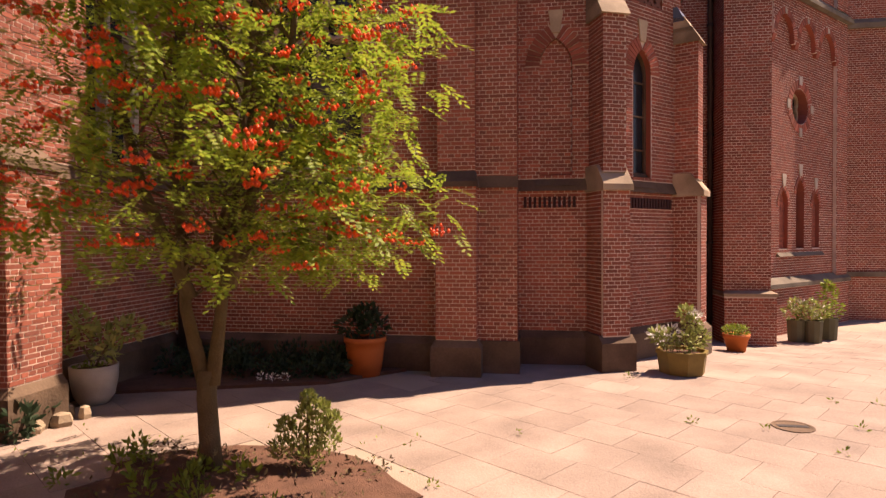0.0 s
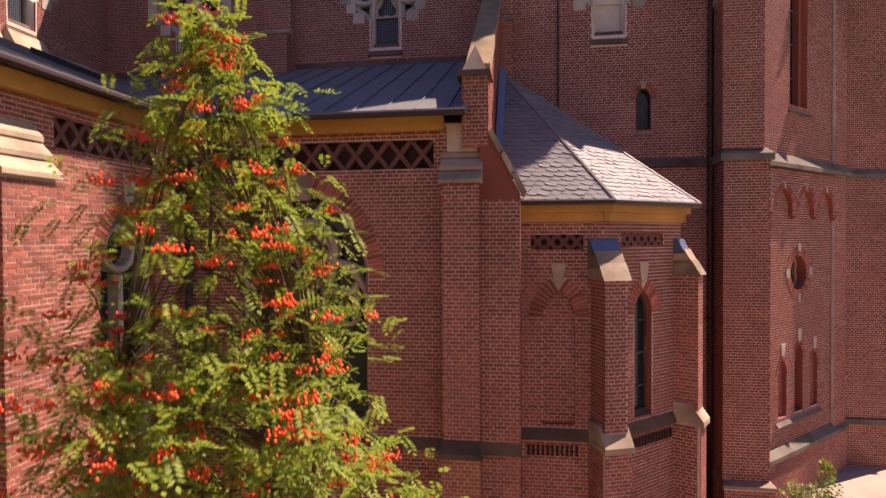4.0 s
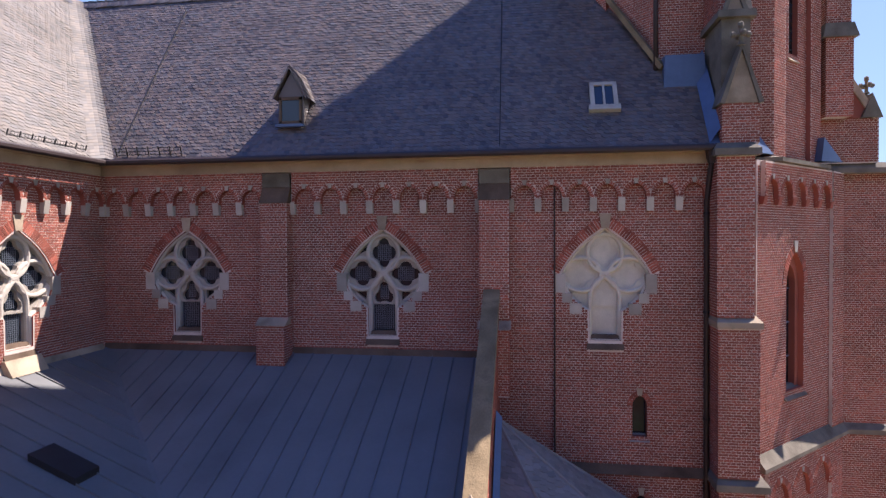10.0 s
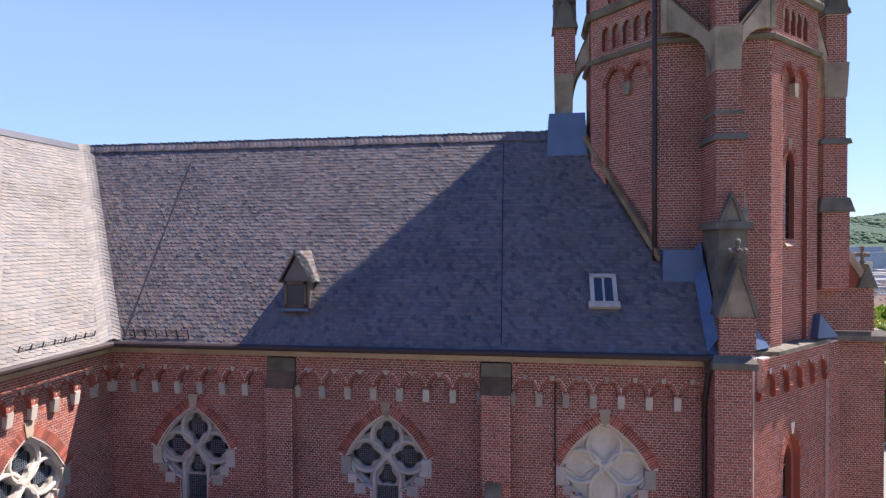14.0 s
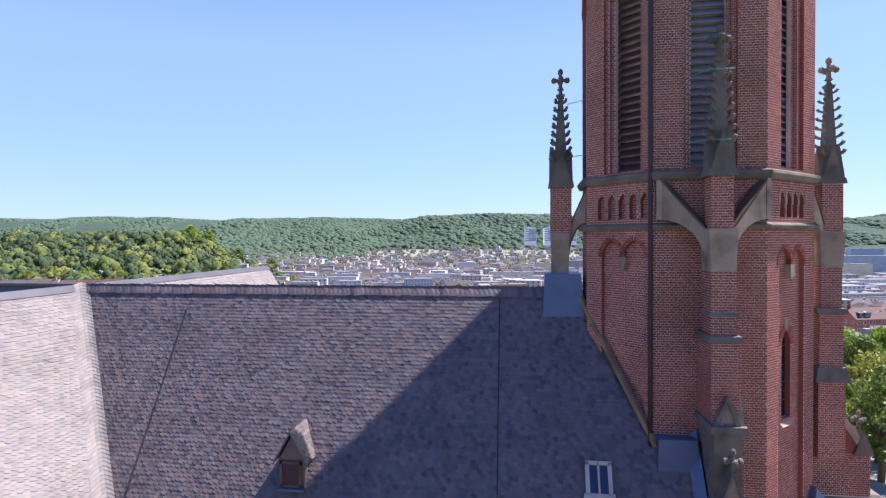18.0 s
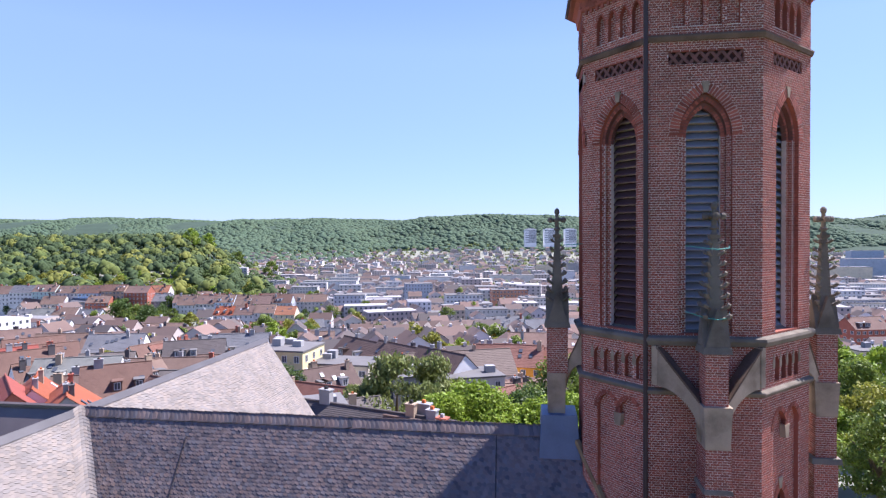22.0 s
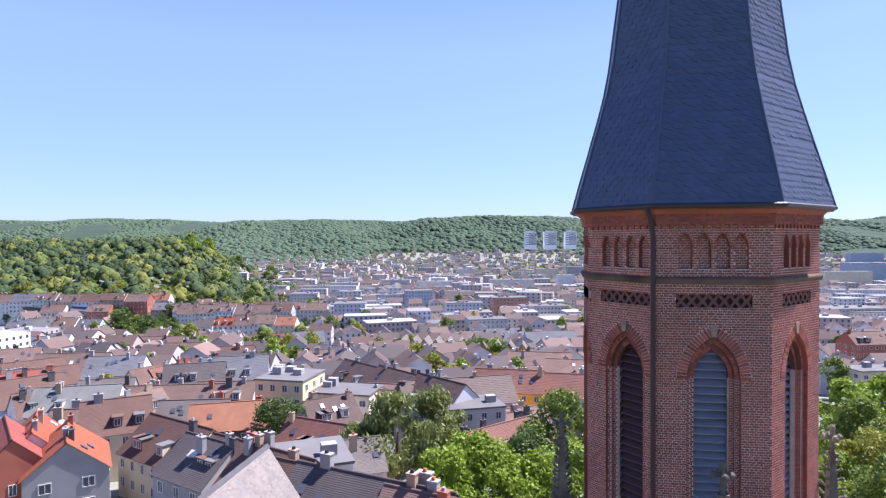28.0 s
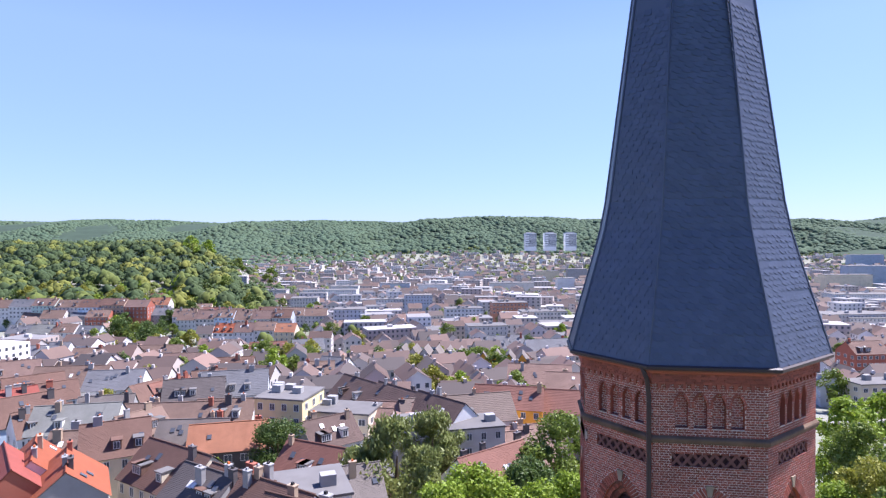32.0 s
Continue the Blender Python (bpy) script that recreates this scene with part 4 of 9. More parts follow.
def big_window(plane, c, name, label, sill=3.3, spring=5.75, half=1.13):
    w = thing(name, tuple(plane.at(c, sill)), label, "window", kind="structure")
    bag = Bag()
    bars(bag, plane, opening(c, sill, spring, half, 0.72, 10), 0.08, -0.35, -0.08, closed=True)
    bars(bag, plane, circle(c, 6.22, 0.5, 22), 0.06, -0.33, -0.1, closed=True)
    for s in (-1, 1):
        bars(bag, plane, [(c, sill), (c, 5.15)] + [(c + s * half / 2 + s * u, z) for u, z in reversed(arch(0, 5.15, half / 2, 0.85, 6))], 0.055, -0.33, -0.1)
        bars(bag, plane, circle(c + s * 0.66, 5.75, 0.26, 14), 0.045, -0.33, -0.12, closed=True)
    part("tracery", bag, STONE, w, "tan stone tracery")
    bag = Bag()
    bars(bag, plane, foil(c, 6.22, 0.42, 4, 0.0), 0.04, -0.32, -0.16, closed=True)
    for s in (-1, 1):
        bars(bag, plane, foil(c + s * 0.57, 5.25, 0.36, 4, 45.0), 0.04, -0.32, -0.16, closed=True)
    part("cusps", bag, STONE, w)
    bag = Bag()
    plane.poly(bag, opening(c, sill, spring, half, 0.72, 10), -0.37, -0.33)
    part("glass", bag, GLASS, w)
    ring_bricks(w, plane, c, spring, half + 0.02, 0.72, 0.26)
    bag = Bag()
    plane.poly(bag, [(c - 0.1, 7.08), (c + 0.1, 7.08), (c + 0.16, 7.5), (c - 0.16, 7.5)], -0.1, 0.03)
    part("keystone", bag, STONE, w)
    bag = Bag()
    plane.wedge(bag, c - half - 0.1, c + half + 0.1, sill - 0.25, sill + 0.1, -0.35, 0.1, -0.3)
    part("window_sill", bag, STONE_DARK, w)


big_window(aisle_plane, WA, "window_5", "large pointed tracery window of tan stone in aisle wall")
left_plane = Plane(AISLE_X, 0, 0, 1)
WL = 8.05
left_hole = opening(WL, 3.3, 5.9, 0.62, 0.95, 8)
lat_left = [(6.65, 7.62), (8.75, 7.62), (8.75, 8.02), (6.65, 8.02)]
wall_left = wall_body("wall_left", left_plane, [(1.0, -0.4), (9.45, -0.4), (9.45, 8.3), (1.0, 8.3)], [left_hole, lat_left], "sunlit red brick side wall with arched window", 0.35)
lcut = [[(WL - 0.62, 5.9), (WL - 0.62, 3.3), (WL + 0.62, 3.3), (WL + 0.62, 5.9)] + arch_out(WL, 5.9, 0.62, 0.95, 0.22), lat_left]
lay_bricks(wall_left, left_plane, 4.0, 9.44, 0.55, 8.25, cuts=lcut + [[(0, 2.95), (12, 2.95), (12, 3.12), (0, 3.12)]])
lattice(wall_left, left_plane, 6.65, 8.75, 7.62, 8.02)
w = thing("window_6", (AISLE_X, WL, 3.3), "pointed tracery window in sunlit brick wall", "window", kind="structure")
bag = Bag()
bars(bag, left_plane, left_hole, 0.07, -0.35, -0.1, closed=True)
bars(bag, left_plane, circle(WL, 6.3, 0.33, 16), 0.05, -0.33, -0.12, closed=True)
bars(bag, left_plane, [(WL, 3.3), (WL, 5.9)], 0.05, -0.33, -0.12)
part("tracery", bag, STONE_PALE, w)
bag = Bag()
left_plane.poly(bag, left_hole, -0.37, -0.33)
part("glass", bag, GLASS, w)
ring_bricks(w, left_plane, WL, 5.9, 0.62, 0.95, 0.24)
bag = Bag()
left_plane.poly(bag, [(WL - 0.09, 7.0), (WL + 0.09, 7.0), (WL + 0.14, 7.42), (WL - 0.14, 7.42)], -0.1, 0.03)
part("keystone", bag, STONE_PALE, w)
for wl, pl, u0, u1 in ((wall_aisle, aisle_plane, -6.05, -1.45), (wall_left, left_plane, 1.0, 9.4)):
    bag = Bag()
    pl.wedge(bag, u0, u1, 2.94, 3.14, -0.05, 0.1, 0.0)
    part("string_course", bag, STONE_DARK, wl)
    bag = Bag()
    pl.slab(bag, u0, u1, -0.4, 0.45, -0.05, 0.1)
    pl.wedge(bag, u0, u1, 0.45, 0.56, -0.05, 0.1, 0.0)
    part("plinth", bag, STONE_DARK, wl)
    bag = Bag()
    pl.slab(bag, u0, u1, 8.18, 8.4, -0.05, 0.14)
    part("cornice", bag, CORNICE, wl, "ochre stone cornice")
roof_low = thing("roof_aisle", (-5, 12, 9), "standing seam metal roof over the low aisle", "roof", kind="structure")
e, t = LOW_EAVE, LOW_TOP
bag = Bag()
bag.add([(-5.75, 9.1, e), (-1.02, 9.1, e), (-1.02, 14.6, t), (-11.5, 14.6, t), (-11.5, 1.0, t), (-5.75, 1.0, e)], [(0, 1, 2, 3), (5, 0, 3, 4)])
bag.add([(-5.75, 9.1, e - 0.06), (-1.02, 9.1, e - 0.06), (-1.02, 14.6, t - 0.06), (-11.5, 14.6, t - 0.06), (-11.5, 1.0, t - 0.06), (-5.75, 1.0, e - 0.06)], [(3, 2, 1, 0), (4, 3, 0, 5)])
bag.add([(-5.75, 1.0, e), (-5.75, 9.1, e), (-1.02, 9.1, e), (-5.75, 1.0, e - 0.06), (-5.75, 9.1, e - 0.06), (-1.02, 9.1, e - 0.06)], [(0, 1, 4, 3), (1, 2, 5, 4)])
part("metal_sheet", bag, ZINC, roof_low)
slope = (t - e) / 5.5
x = -1.35
while x > -11.2:
    y0 = 9.12 if x > -5.75 else 9.1 + (-5.75 - x) * 5.5 / 5.75 + 0.06
    bag = Bag()
    bag.add([(x + dx, y, e + (y - 9.1) * slope + dz) for y in (y0, 14.5) for dx, dz in ((-0.012, -0.005), (-0.01, 0.035), (0.01, 0.035), (0.012, -0.005))], [(0, 1, 5, 4), (1, 2, 6, 5), (2, 3, 7, 6), (0, 3, 2, 1), (4, 5, 6, 7)])
    part("seam", bag, ZINC, roof_low)
    x -= 0.52
y = 8.85
while y > 1.2 or y < 14:
    if y > 8.9 and y + 0.52 > 14.3:
        break
    x0 = -5.77 if y < 9.1 else -5.75 - (y - 9.1) * 5.75 / 5.5 - 0.06
    bag = Bag()
    bag.add([(x, y + dy, e + (-5.75 - x) * (t - e) / 5.75 + dz) for x in (x0, -11.4) for dy, dz in ((-0.012, -0.005), (-0.01, 0.035), (0.01, 0.035), (0.012, -0.005))], [(0, 1, 5, 4), (1, 2, 6, 5), (2, 3, 7, 6), (0, 3, 2, 1), (4, 5, 6, 7)])
    part("seam", bag, ZINC, roof_low)
    y = y - 0.52 if y <= 8.86 else y + 0.52
    if y < 2.0:
        y = 9.37
bag = Bag()
bag.tube([(-5.68, 1.0, e - 0.05), (-5.68, 9.02, e - 0.05), (-1.05, 9.02, e - 0.05)], 0.06, 8)
part("gutter", bag, PIPE, roof_low)
bag = Bag()
bag.add([(-5.76, 9.06, e + 0.006), (-5.72, 9.12, e + 0.006), (-11.4, 14.62, t + 0.008), (-11.55, 14.45, t + 0.008)], [(0, 1, 2, 3)])
part("valley_flashing", bag, ZINC, roof_low)
hatch = thing("roof_hatch", (-8.2, 9.9, 9.5), "low flat metal roof hatch on seamed roof", "roof hatch")
bag = Bag()
for k, (q, m) in enumerate(((0.0, 0.14),)):
    pts = [(-8.95, 9.35), (-8.0, 9.35), (-8.0, 9.95), (-8.95, 9.95)]
    bag.loft([[(x, y, e + (-5.75 - x) * (t - e) / 5.75 - 0.02) for x, y in pts], [(x, y, e + (-5.75 - x) * (t - e) / 5.75 + 0.13) for x, y in pts]])
part("lid", bag, IRON, hatch)
pipe = thing("downpipe", (-5.9, 9.25, 0), "dark downpipe with hopper in the corner of the court", "downpipe")
part("hopper", Bag().taper(-5.88, 9.25, 7.0, 7.75, 0.14, 0.12, 0.24, 0.18), PIPE, pipe)
part("pipe", Bag().tube([(-5.88, 9.28, 0.2), (-5.88, 9.28, 7.1)], 0.065, 8), PIPE, pipe, smooth=True)


def stepped_buttress(name, x0, x1, y0, y1, top, cap_top, label, low_out=0.12, faces="frl", stone=STONE, single=None, side="f", group="aisle buttresses"):
    """A buttress with plinth, string course and a sloped stone cap in two steps; side: where it points."""
    b = thing(name, ((x0 + x1) / 2, (y0 + y1) / 2, 0), label, "buttress", group)
    ox, oy = (0.0, -low_out) if side == "f" else (low_out, 0.0)
    block("upper_shaft", b, x0, x1, y0, y1, 3.1, top, faces)
    block("lower_shaft", b, x0 - 0.02, x1 + 0.02 + ox, y0 + oy, y1, 0.55, 2.95, faces, single=single)
    bag = Bag().box(x0 - 0.1, x1 + 0.1 + ox, y0 - 0.08 + oy, y1, -0.4, 0.46)
    bag.loft([[(x0 - 0.1, y0 - 0.08 + oy, 0.46), (x1 + 0.1 + ox, y0 - 0.08 + oy, 0.46), (x1 + 0.1 + ox, y1, 0.46), (x0 - 0.1, y1, 0.46)], [(x0 - 0.02, y0 + oy, 0.56), (x1 + 0.02 + ox, y0 + oy, 0.56), (x1 + 0.02 + ox, y1, 0.56), (x0 - 0.02, y1, 0.56)]])
    part("plinth", bag, STONE_DARK, b, "dark stone plinth")
    bag = Bag()
    bag.loft([[(x0 - 0.06, y0 - 0.05 + oy, 2.94), (x1 + 0.06 + ox, y0 - 0.05 + oy, 2.94), (x1 + 0.06 + ox, y1, 2.94), (x0 - 0.06, y1, 2.94)], [(x0 - 0.05, y0 - 0.04 + oy, 3.02), (x1 + 0.05 + ox, y0 - 0.04 + oy, 3.02), (x1 + 0.05 + ox, y1, 3.02), (x0 - 0.05, y1, 3.02)], [(x0, y0, 3.2), (x1, y0, 3.2), (x1, y1, 3.2), (x0, y1, 3.2)]])
    part("offset_stone", bag, STONE_DARK, b, "dark sloped stone offset")
    n = 3
    for i in range(n):
        z0, z1 = top + (cap_top - top) * i / n, top + (cap_top - top) * (i + 1) / n
        f0, f1 = i / n, (i + 1) / n
        bag = Bag()
        if side == "f":
            ya, yb = y0 - 0.06 + (y1 - y0) * f0, y0 - 0.02 + (y1 - y0) * f1
            bag.add([(x, y, z) for x in (x0 - 0.05, x1 + 0.05) for y, z in ((ya, z0), (ya, z0 + 0.06), (yb, z1), (y1, z1), (y1, z0))], [(0, 1, 2, 3, 4), (9, 8, 7, 6, 5), (0, 5, 6, 1), (1, 6, 7, 2), (2, 7, 8, 3), (3, 8, 9, 4), (4, 9, 5, 0)])
        else:
            xa, xb = x1 + 0.06 - (x1 - x0) * f0, x1 + 0.02 - (x1 - x0) * f1
            bag.add([(x, y, z) for y in (y0 - 0.05, y1 + 0.05) for x, z in ((xa, z0), (xa, z0 + 0.06), (xb, z1), (x0, z1), (x0, z0))], [(0, 1, 2, 3, 4), (9, 8, 7, 6, 5), (0, 5, 6, 1), (1, 6, 7, 2), (2, 7, 8, 3), (3, 8, 9, 4), (4, 9, 5, 0)])
        part("cap_stone", bag, stone, b, "stepped sloped cap stone")
    return b


stepped_buttress("buttress", -1.45, -0.86, 9.19, 9.6, 7.3, 7.95, "red brick buttress with stepped stone cap at aisle corner", single=(0, 0.7, 0.55, 2.95))
stepped_buttress("buttress", -6.1, -5.72, 5.5, 6.24, 7.15, 7.85, "sunlit red brick buttress with sloped stone cap", side="r", low_out=0.2)

# gabled parapet between aisle and chapel
par = thing("parapet_wall", (-0.9, 10, 0), "brick parapet wall with tan stone coping rising to nave", "parapet")
pp = Plane(-0.72, 0, 0, 1)
prof = [(9.5, -0.4), (14.6, -0.4), (14.6, 12.35), (13.9, 12.05), (9.5, 9.05)]
bag = Bag()
pp.poly(bag, prof, -0.34, 0.0)
pw = part("wall", bag, MORTAR, par)
lay_bricks(pw, pp, 9.5, 14.6, 6.9, 12.3, keep=prof)
bag = Bag()
pp.poly(bag, [(9.42, 9.02), (14.3, 12.35), (14.3, 12.58), (9.42, 9.24)], -0.37, 0.03)
part("coping", bag, LICHEN, par, "lichen-stained tan stone coping")
block("front_pier", par, -0.86, -0.22, 9.36, 10.3, 0.5, 7.05, "fr")
bag = Bag().box(-0.88, -0.18, 9.31, 10.3, -0.4, 0.52)
part("plinth", bag, STONE_DARK, par)
bag = Bag()
p = Plane(0, 9.36, 1, 0)
p.wedge(bag, -0.86, -0.2, 2.94, 3.14, -0.05, 0.06, 0.0)
part("string_course", bag, STONE_DARK, par)
bag = Bag()
p.poly(bag, [(-0.86, 7.05), (-0.22, 7.05), (-0.22, 7.15), (-0.7, 8.05), (-0.86, 8.1)], -0.5, 0.0)
g = part("shoulder", bag, BRICK, par)
for i in range(3):
    bag = Bag()
    u0, u1 = -0.72 + 0.18 * i, -0.55 + 0.18 * i
    p.poly(bag, [(u0, 8.12 - 0.33 * i), (u0 + 0.07, 8.16 - 0.33 * i), (u1 + 0.08, 7.82 - 0.33 * i), (u1 + 0.02, 7.74 - 0.33 * i)], -0.5, 0.06)
    part("kneeler_stone", bag, STONE, par)
block("pier", par, -1.14, -0.72, 9.35, 9.75, 7.9, 9.05, "frl")
part("pier_cap", Bag().taper(-0.94, 9.55, 9.02, 9.12, 0.28, 0.27, 0.26, 0.25), STONE_DARK, par)
part("pyramid_finial", Bag().taper(-0.94, 9.55, 9.12, 9.56, 0.2, 0.2, 0.01, 0.01), STONE, par)
bag = Bag()
bag.add([(-0.69, 9.98, 7.3), (-0.56, 9.98, 7.13), (-0.56, 12.5, 9.98), (-0.69, 12.5, 10.12)], [(0, 1, 2, 3)])
part("flashing", bag, LEAD, par, "bluish lead flashing")

# ---- polygonal chapel ----
chapel = thing("chapel", (1, 11, 0), "small polygonal red brick chapel with slate roof", "chapel")
CW = [(-0.24, 10.2), (1.18, 10.2), (2.78, 11.7), (2.78, 14.6)]
CE = [(-0.62, 9.95), (1.33, 9.97), (3.06, 11.45), (3.06, 14.6)]
APEX = (-0.66, 12.5, 9.93)
for i, ((xa, ya), (xb, yb)) in enumerate(zip(CW, CW[1:])):
    pl = Plane(xa, ya, xb - xa, yb - ya)
    L = math.hypot(xb - xa, yb - ya)
    c = 0.66 if i == 0 else L / 2 - 0.04
    holes, cuts = [], []
    if i < 2:
        lat = [(0.2, 6.22), (L - 0.34 if i == 0 else L - 0.5, 6.22), (L - 0.34 if i == 0 else L - 0.5, 6.48), (0.2, 6.48)]
        if i == 1:
            lat = [(0.45, 6.28), (L - 0.55, 6.28), (L - 0.55, 6.52), (0.45, 6.52)]
        hole = opening(c, 3.2, 5.05, 0.27 if i == 0 else 0.25, 1.0, 6)
        holes = [lat, hole]
        cuts = [lat, [(c - 0.27, 5.05), (c - 0.27, 3.2), (c + 0.27, 3.2), (c + 0.27, 5.05)] + arch_out(c, 5.05, 0.27 if i == 0 else 0.25, 1.0, 0.23), [(-1, 2.95), (9, 2.95), (9, 3.14), (-1, 3.14)]]
    body = wall_body("wall", pl, [(0, -0.4), (L, -0.4), (L, 6.75), (0, 6.75)], holes, "", 0.25, chapel, kind="")
    lay_bricks(body, pl, 0, L, 0.55, 6.75, cuts=cuts, single=(0.15, 1.0, 1.0, 2.7) if i == 0 else None)
    if i < 2:
        lattice(body, pl, lat[0][0], lat[1][0], lat[0][1], lat[2][1], 0.1)
        ring_bricks(body, pl, c, 5.05, 0.27 if i == 0 else 0.25, 1.0, 0.25)
        bag = Bag()
        pl.poly(bag, [(c - 0.07, 5.6), (c + 0.07, 5.6), (c + 0.13, 5.98), (c - 0.13, 5.98)], -0.1, 0.03)
        part("keystone", bag, STONE, body)
        bag = Bag()
        pl.poly(bag, hole, -0.22 if i else -0.1, -0.16 if i else -0.05)
        if i == 0:
            pan = part("blind_panel", bag, MORTAR, body, "blind arched brick panel")
            lay_bricks(pan, pl, c - 0.27, c + 0.27, 3.2, 5.6, keep=hole, base=-0.05)
        else:
            part("glass", bag, GLASS, body, "dark lancet window glass")
            bag = Bag()
            bars(bag, pl, hole, 0.03, -0.2, -0.1, closed=True)
            for zz in (3.7, 4.3, 4.9):
                pl.slab(bag, c - 0.24, c + 0.24, zz, zz + 0.03, -0.16, -0.13)
            part("window_frame", bag, STONE_DARK, body)
        bag = Bag()
        pl.wedge(bag, c - 0.34, c + 0.34, 3.02, 3.3, -0.2, 0.08, -0.1)
        part("window_sill", bag, STONE_DARK, body)
        u = 0.12
        while u < L - 0.3:
            if i or u < 0.98:
                bag = Bag()
                pl.slab(bag, u, u + 0.045, 2.66, 2.84, -0.02, 0.03)
                part("dentil", bag, NEAR_BLACK_BRICK, body)
            u += 0.082
    bag = Bag()
    pl.wedge(bag, -0.02, L + 0.02, 2.94, 3.14, -0.05, 0.09, 0.0)
    part("string_course", bag, STONE_DARK, body)
    bag = Bag()
    pl.slab(bag, -0.03, L + 0.03, -0.4, 0.46, -0.05, 0.1)
    pl.wedge(bag, -0.03, L + 0.03, 0.46, 0.57, -0.05, 0.1, 0.0)
    part("plinth", bag, STONE_DARK, body)
    bag = Bag()
    pl.slab(bag, -0.05, L + 0.08, 6.7, 6.86, -0.05, 0.06)
    pl.slab(bag, -0.05, L + 0.12, 6.86, 6.98, -0.05, 0.14)
    part("cornice", bag, CORNICE, body, "ochre stone cornice")
for i, ((xa, ya), (xb, yb)) in enumerate(zip(CE, CE[1:])):
    a, b, top = Vector((xa, ya, 7.05)), Vector((xb, yb, 7.05)), Vector(APEX)
    U = (b - a).normalized()
    foot = a + U * (top - a).dot(U)
    S = (top - foot).normalized()
    slab = Bag().loft([[a, b, top], [a - Vector((0, 0, 0.08)), b - Vector((0, 0, 0.08)), top - Vector((0, 0, 0.08))]])
    face = part("roof_side", slab, SLATE_GREY, chapel)
    slates(face, a, U, S, [(0, 0.0), ((b - a).length, 0.0), ((top - a).dot(U), (top - foot).length)], SLATE_GREY, 0.2, 0.118, seed=20 + i, single=150 if i < 2 else 0)
    bag = Bag().tube([b, top], 0.035, 6)
    part("hip", bag, SLATE_GREY, chapel)
slab = Bag().loft([[(3.06, 14.58, 7.05), (-0.66, 14.58, 7.6), APEX], [(3.06, 14.58, 6.97), (-0.66, 14.58, 7.52), (APEX[0], APEX[1], APEX[2] - 0.08)]])
part("roof_side", slab, SLATE_GREY, chapel)
bag = Bag().tube([(x, y, 7.03) for x, y in CE], 0.05, 8)
part("gutter", bag, PIPE, chapel, "dark metal gutter")


def diagonal_buttress(px, py, dx, dy, half, reach, label):
    """A buttress on a chapel corner, pointing outward."""
    b = thing("buttress", (px, py, 0), label, "buttress", "chapel buttresses")
    pl = Plane(px - half * (-dy), py - half * dx, -dy, dx)
    front = Plane(pl.o.x + dx * reach, pl.o.y + dy * reach, -dy, dx)
    for nm, z0, z1, out in (("upper_shaft", 3.2, 5.75, 0.0), ("lower_shaft", 0.55, 2.95, 0.06)):
        bag = Bag()
        pl.slab(bag, -out * 0.6, 2 * half + out * 0.6, z0, z1, -0.1, reach + out)
        sh = part(nm, bag, MORTAR, b)
        lay_bricks(sh, front, -out * 0.6, 2 * half + out * 0.6, z0, z1, base=out)
        rgt = pl.at(2 * half + out * 0.6, 0, reach + out)
        lay_bricks(sh, Plane(rgt.x, rgt.y, -dx, -dy), 0, reach + 0.1, z0, z1)
        lf = pl.at(-out * 0.6, 0, -0.1)
        lay_bricks(sh, Plane(lf.x, lf.y, dx, dy), 0, reach + 0.1, z0, z1)
    bag = Bag()
    pl.slab(bag, -0.1, 2 * half + 0.1, -0.4, 0.46, -0.1, reach + 0.15)
    pl.wedge(bag, -0.1, 2 * half + 0.1, 0.46, 0.57, -0.1, reach + 0.15, reach + 0.03)
    part("plinth", bag, STONE_DARK, b)
    bag = Bag()
    pl.slab(bag, -0.07, 2 * half + 0.07, 2.9, 3.0, -0.1, reach + 0.12)
    pl.wedge(bag, -0.06, 2 * half + 0.06, 3.0, 3.32, -0.1, reach + 0.12, reach - 0.12)
    part("offset_stone", bag, STONE, b, "pale gabled stone offset")
    for i in range(3):
        bag = Bag()
        pl.wedge(bag, -0.05, 2 * half + 0.05, 5.72 + 0.2 * i, 6.0 + 0.2 * i, -0.1, reach + 0.06 - (reach + 0.06) * i / 3, (reach + 0.02) * (1 - (i + 1) / 3))
        part("cap_stone", bag, STONE if i < 2 else LEAD, b)


diagonal_buttress(1.18, 10.2, 0.36, -0.93, 0.2, 0.42, "red brick corner buttress with stone offset on chapel")
diagonal_buttress(2.78, 11.7, 0.88, -0.47, 0.17, 0.36, "sun-edged brick corner buttress with stone cap on chapel")
pipe = thing("downpipe", (4.15, 14.4, 0), "dark downpipe beside tower buttress", "downpipe")
part("pipe", Bag().tube([(4.1, 14.48, 0.0), (4.1, 14.48, 14.6), (4.1, 14.3, 15.1), (4.12, 14.05, 15.7)], 0.06, 8), PIPE, pipe, smooth=True)
for z in (2.0, 4.5, 7.0, 9.5, 12.0, 14.3):
    part("pipe_clip", Bag().tube([(4.1, 14.48, z), (4.1, 14.48, z + 0.06)], 0.075, 8), IRON, pipe)
part("hopper", Bag().taper(4.12, 14.1, 15.45, 15.75, 0.08, 0.08, 0.13, 0.12), PIPE, pipe)
pipe = thing("cable", (0.7, 14.5, 9), "thin dark cable down the nave wall", "cable")
part("line", Bag().tube([(0.62, 14.56, 8.3), (0.62, 14.56, 15.0)], 0.022, 5), PIPE, pipe)

# ---- the tower ----
OCT = [(3.28, 15.62), (5.98, 15.62), (7.88, 17.5), (7.88, 18.9), (5.98, 20.6), (3.26, 20.6), (1.76, 18.75), (1.76, 17.3)]
TC = (4.72, 18.0)


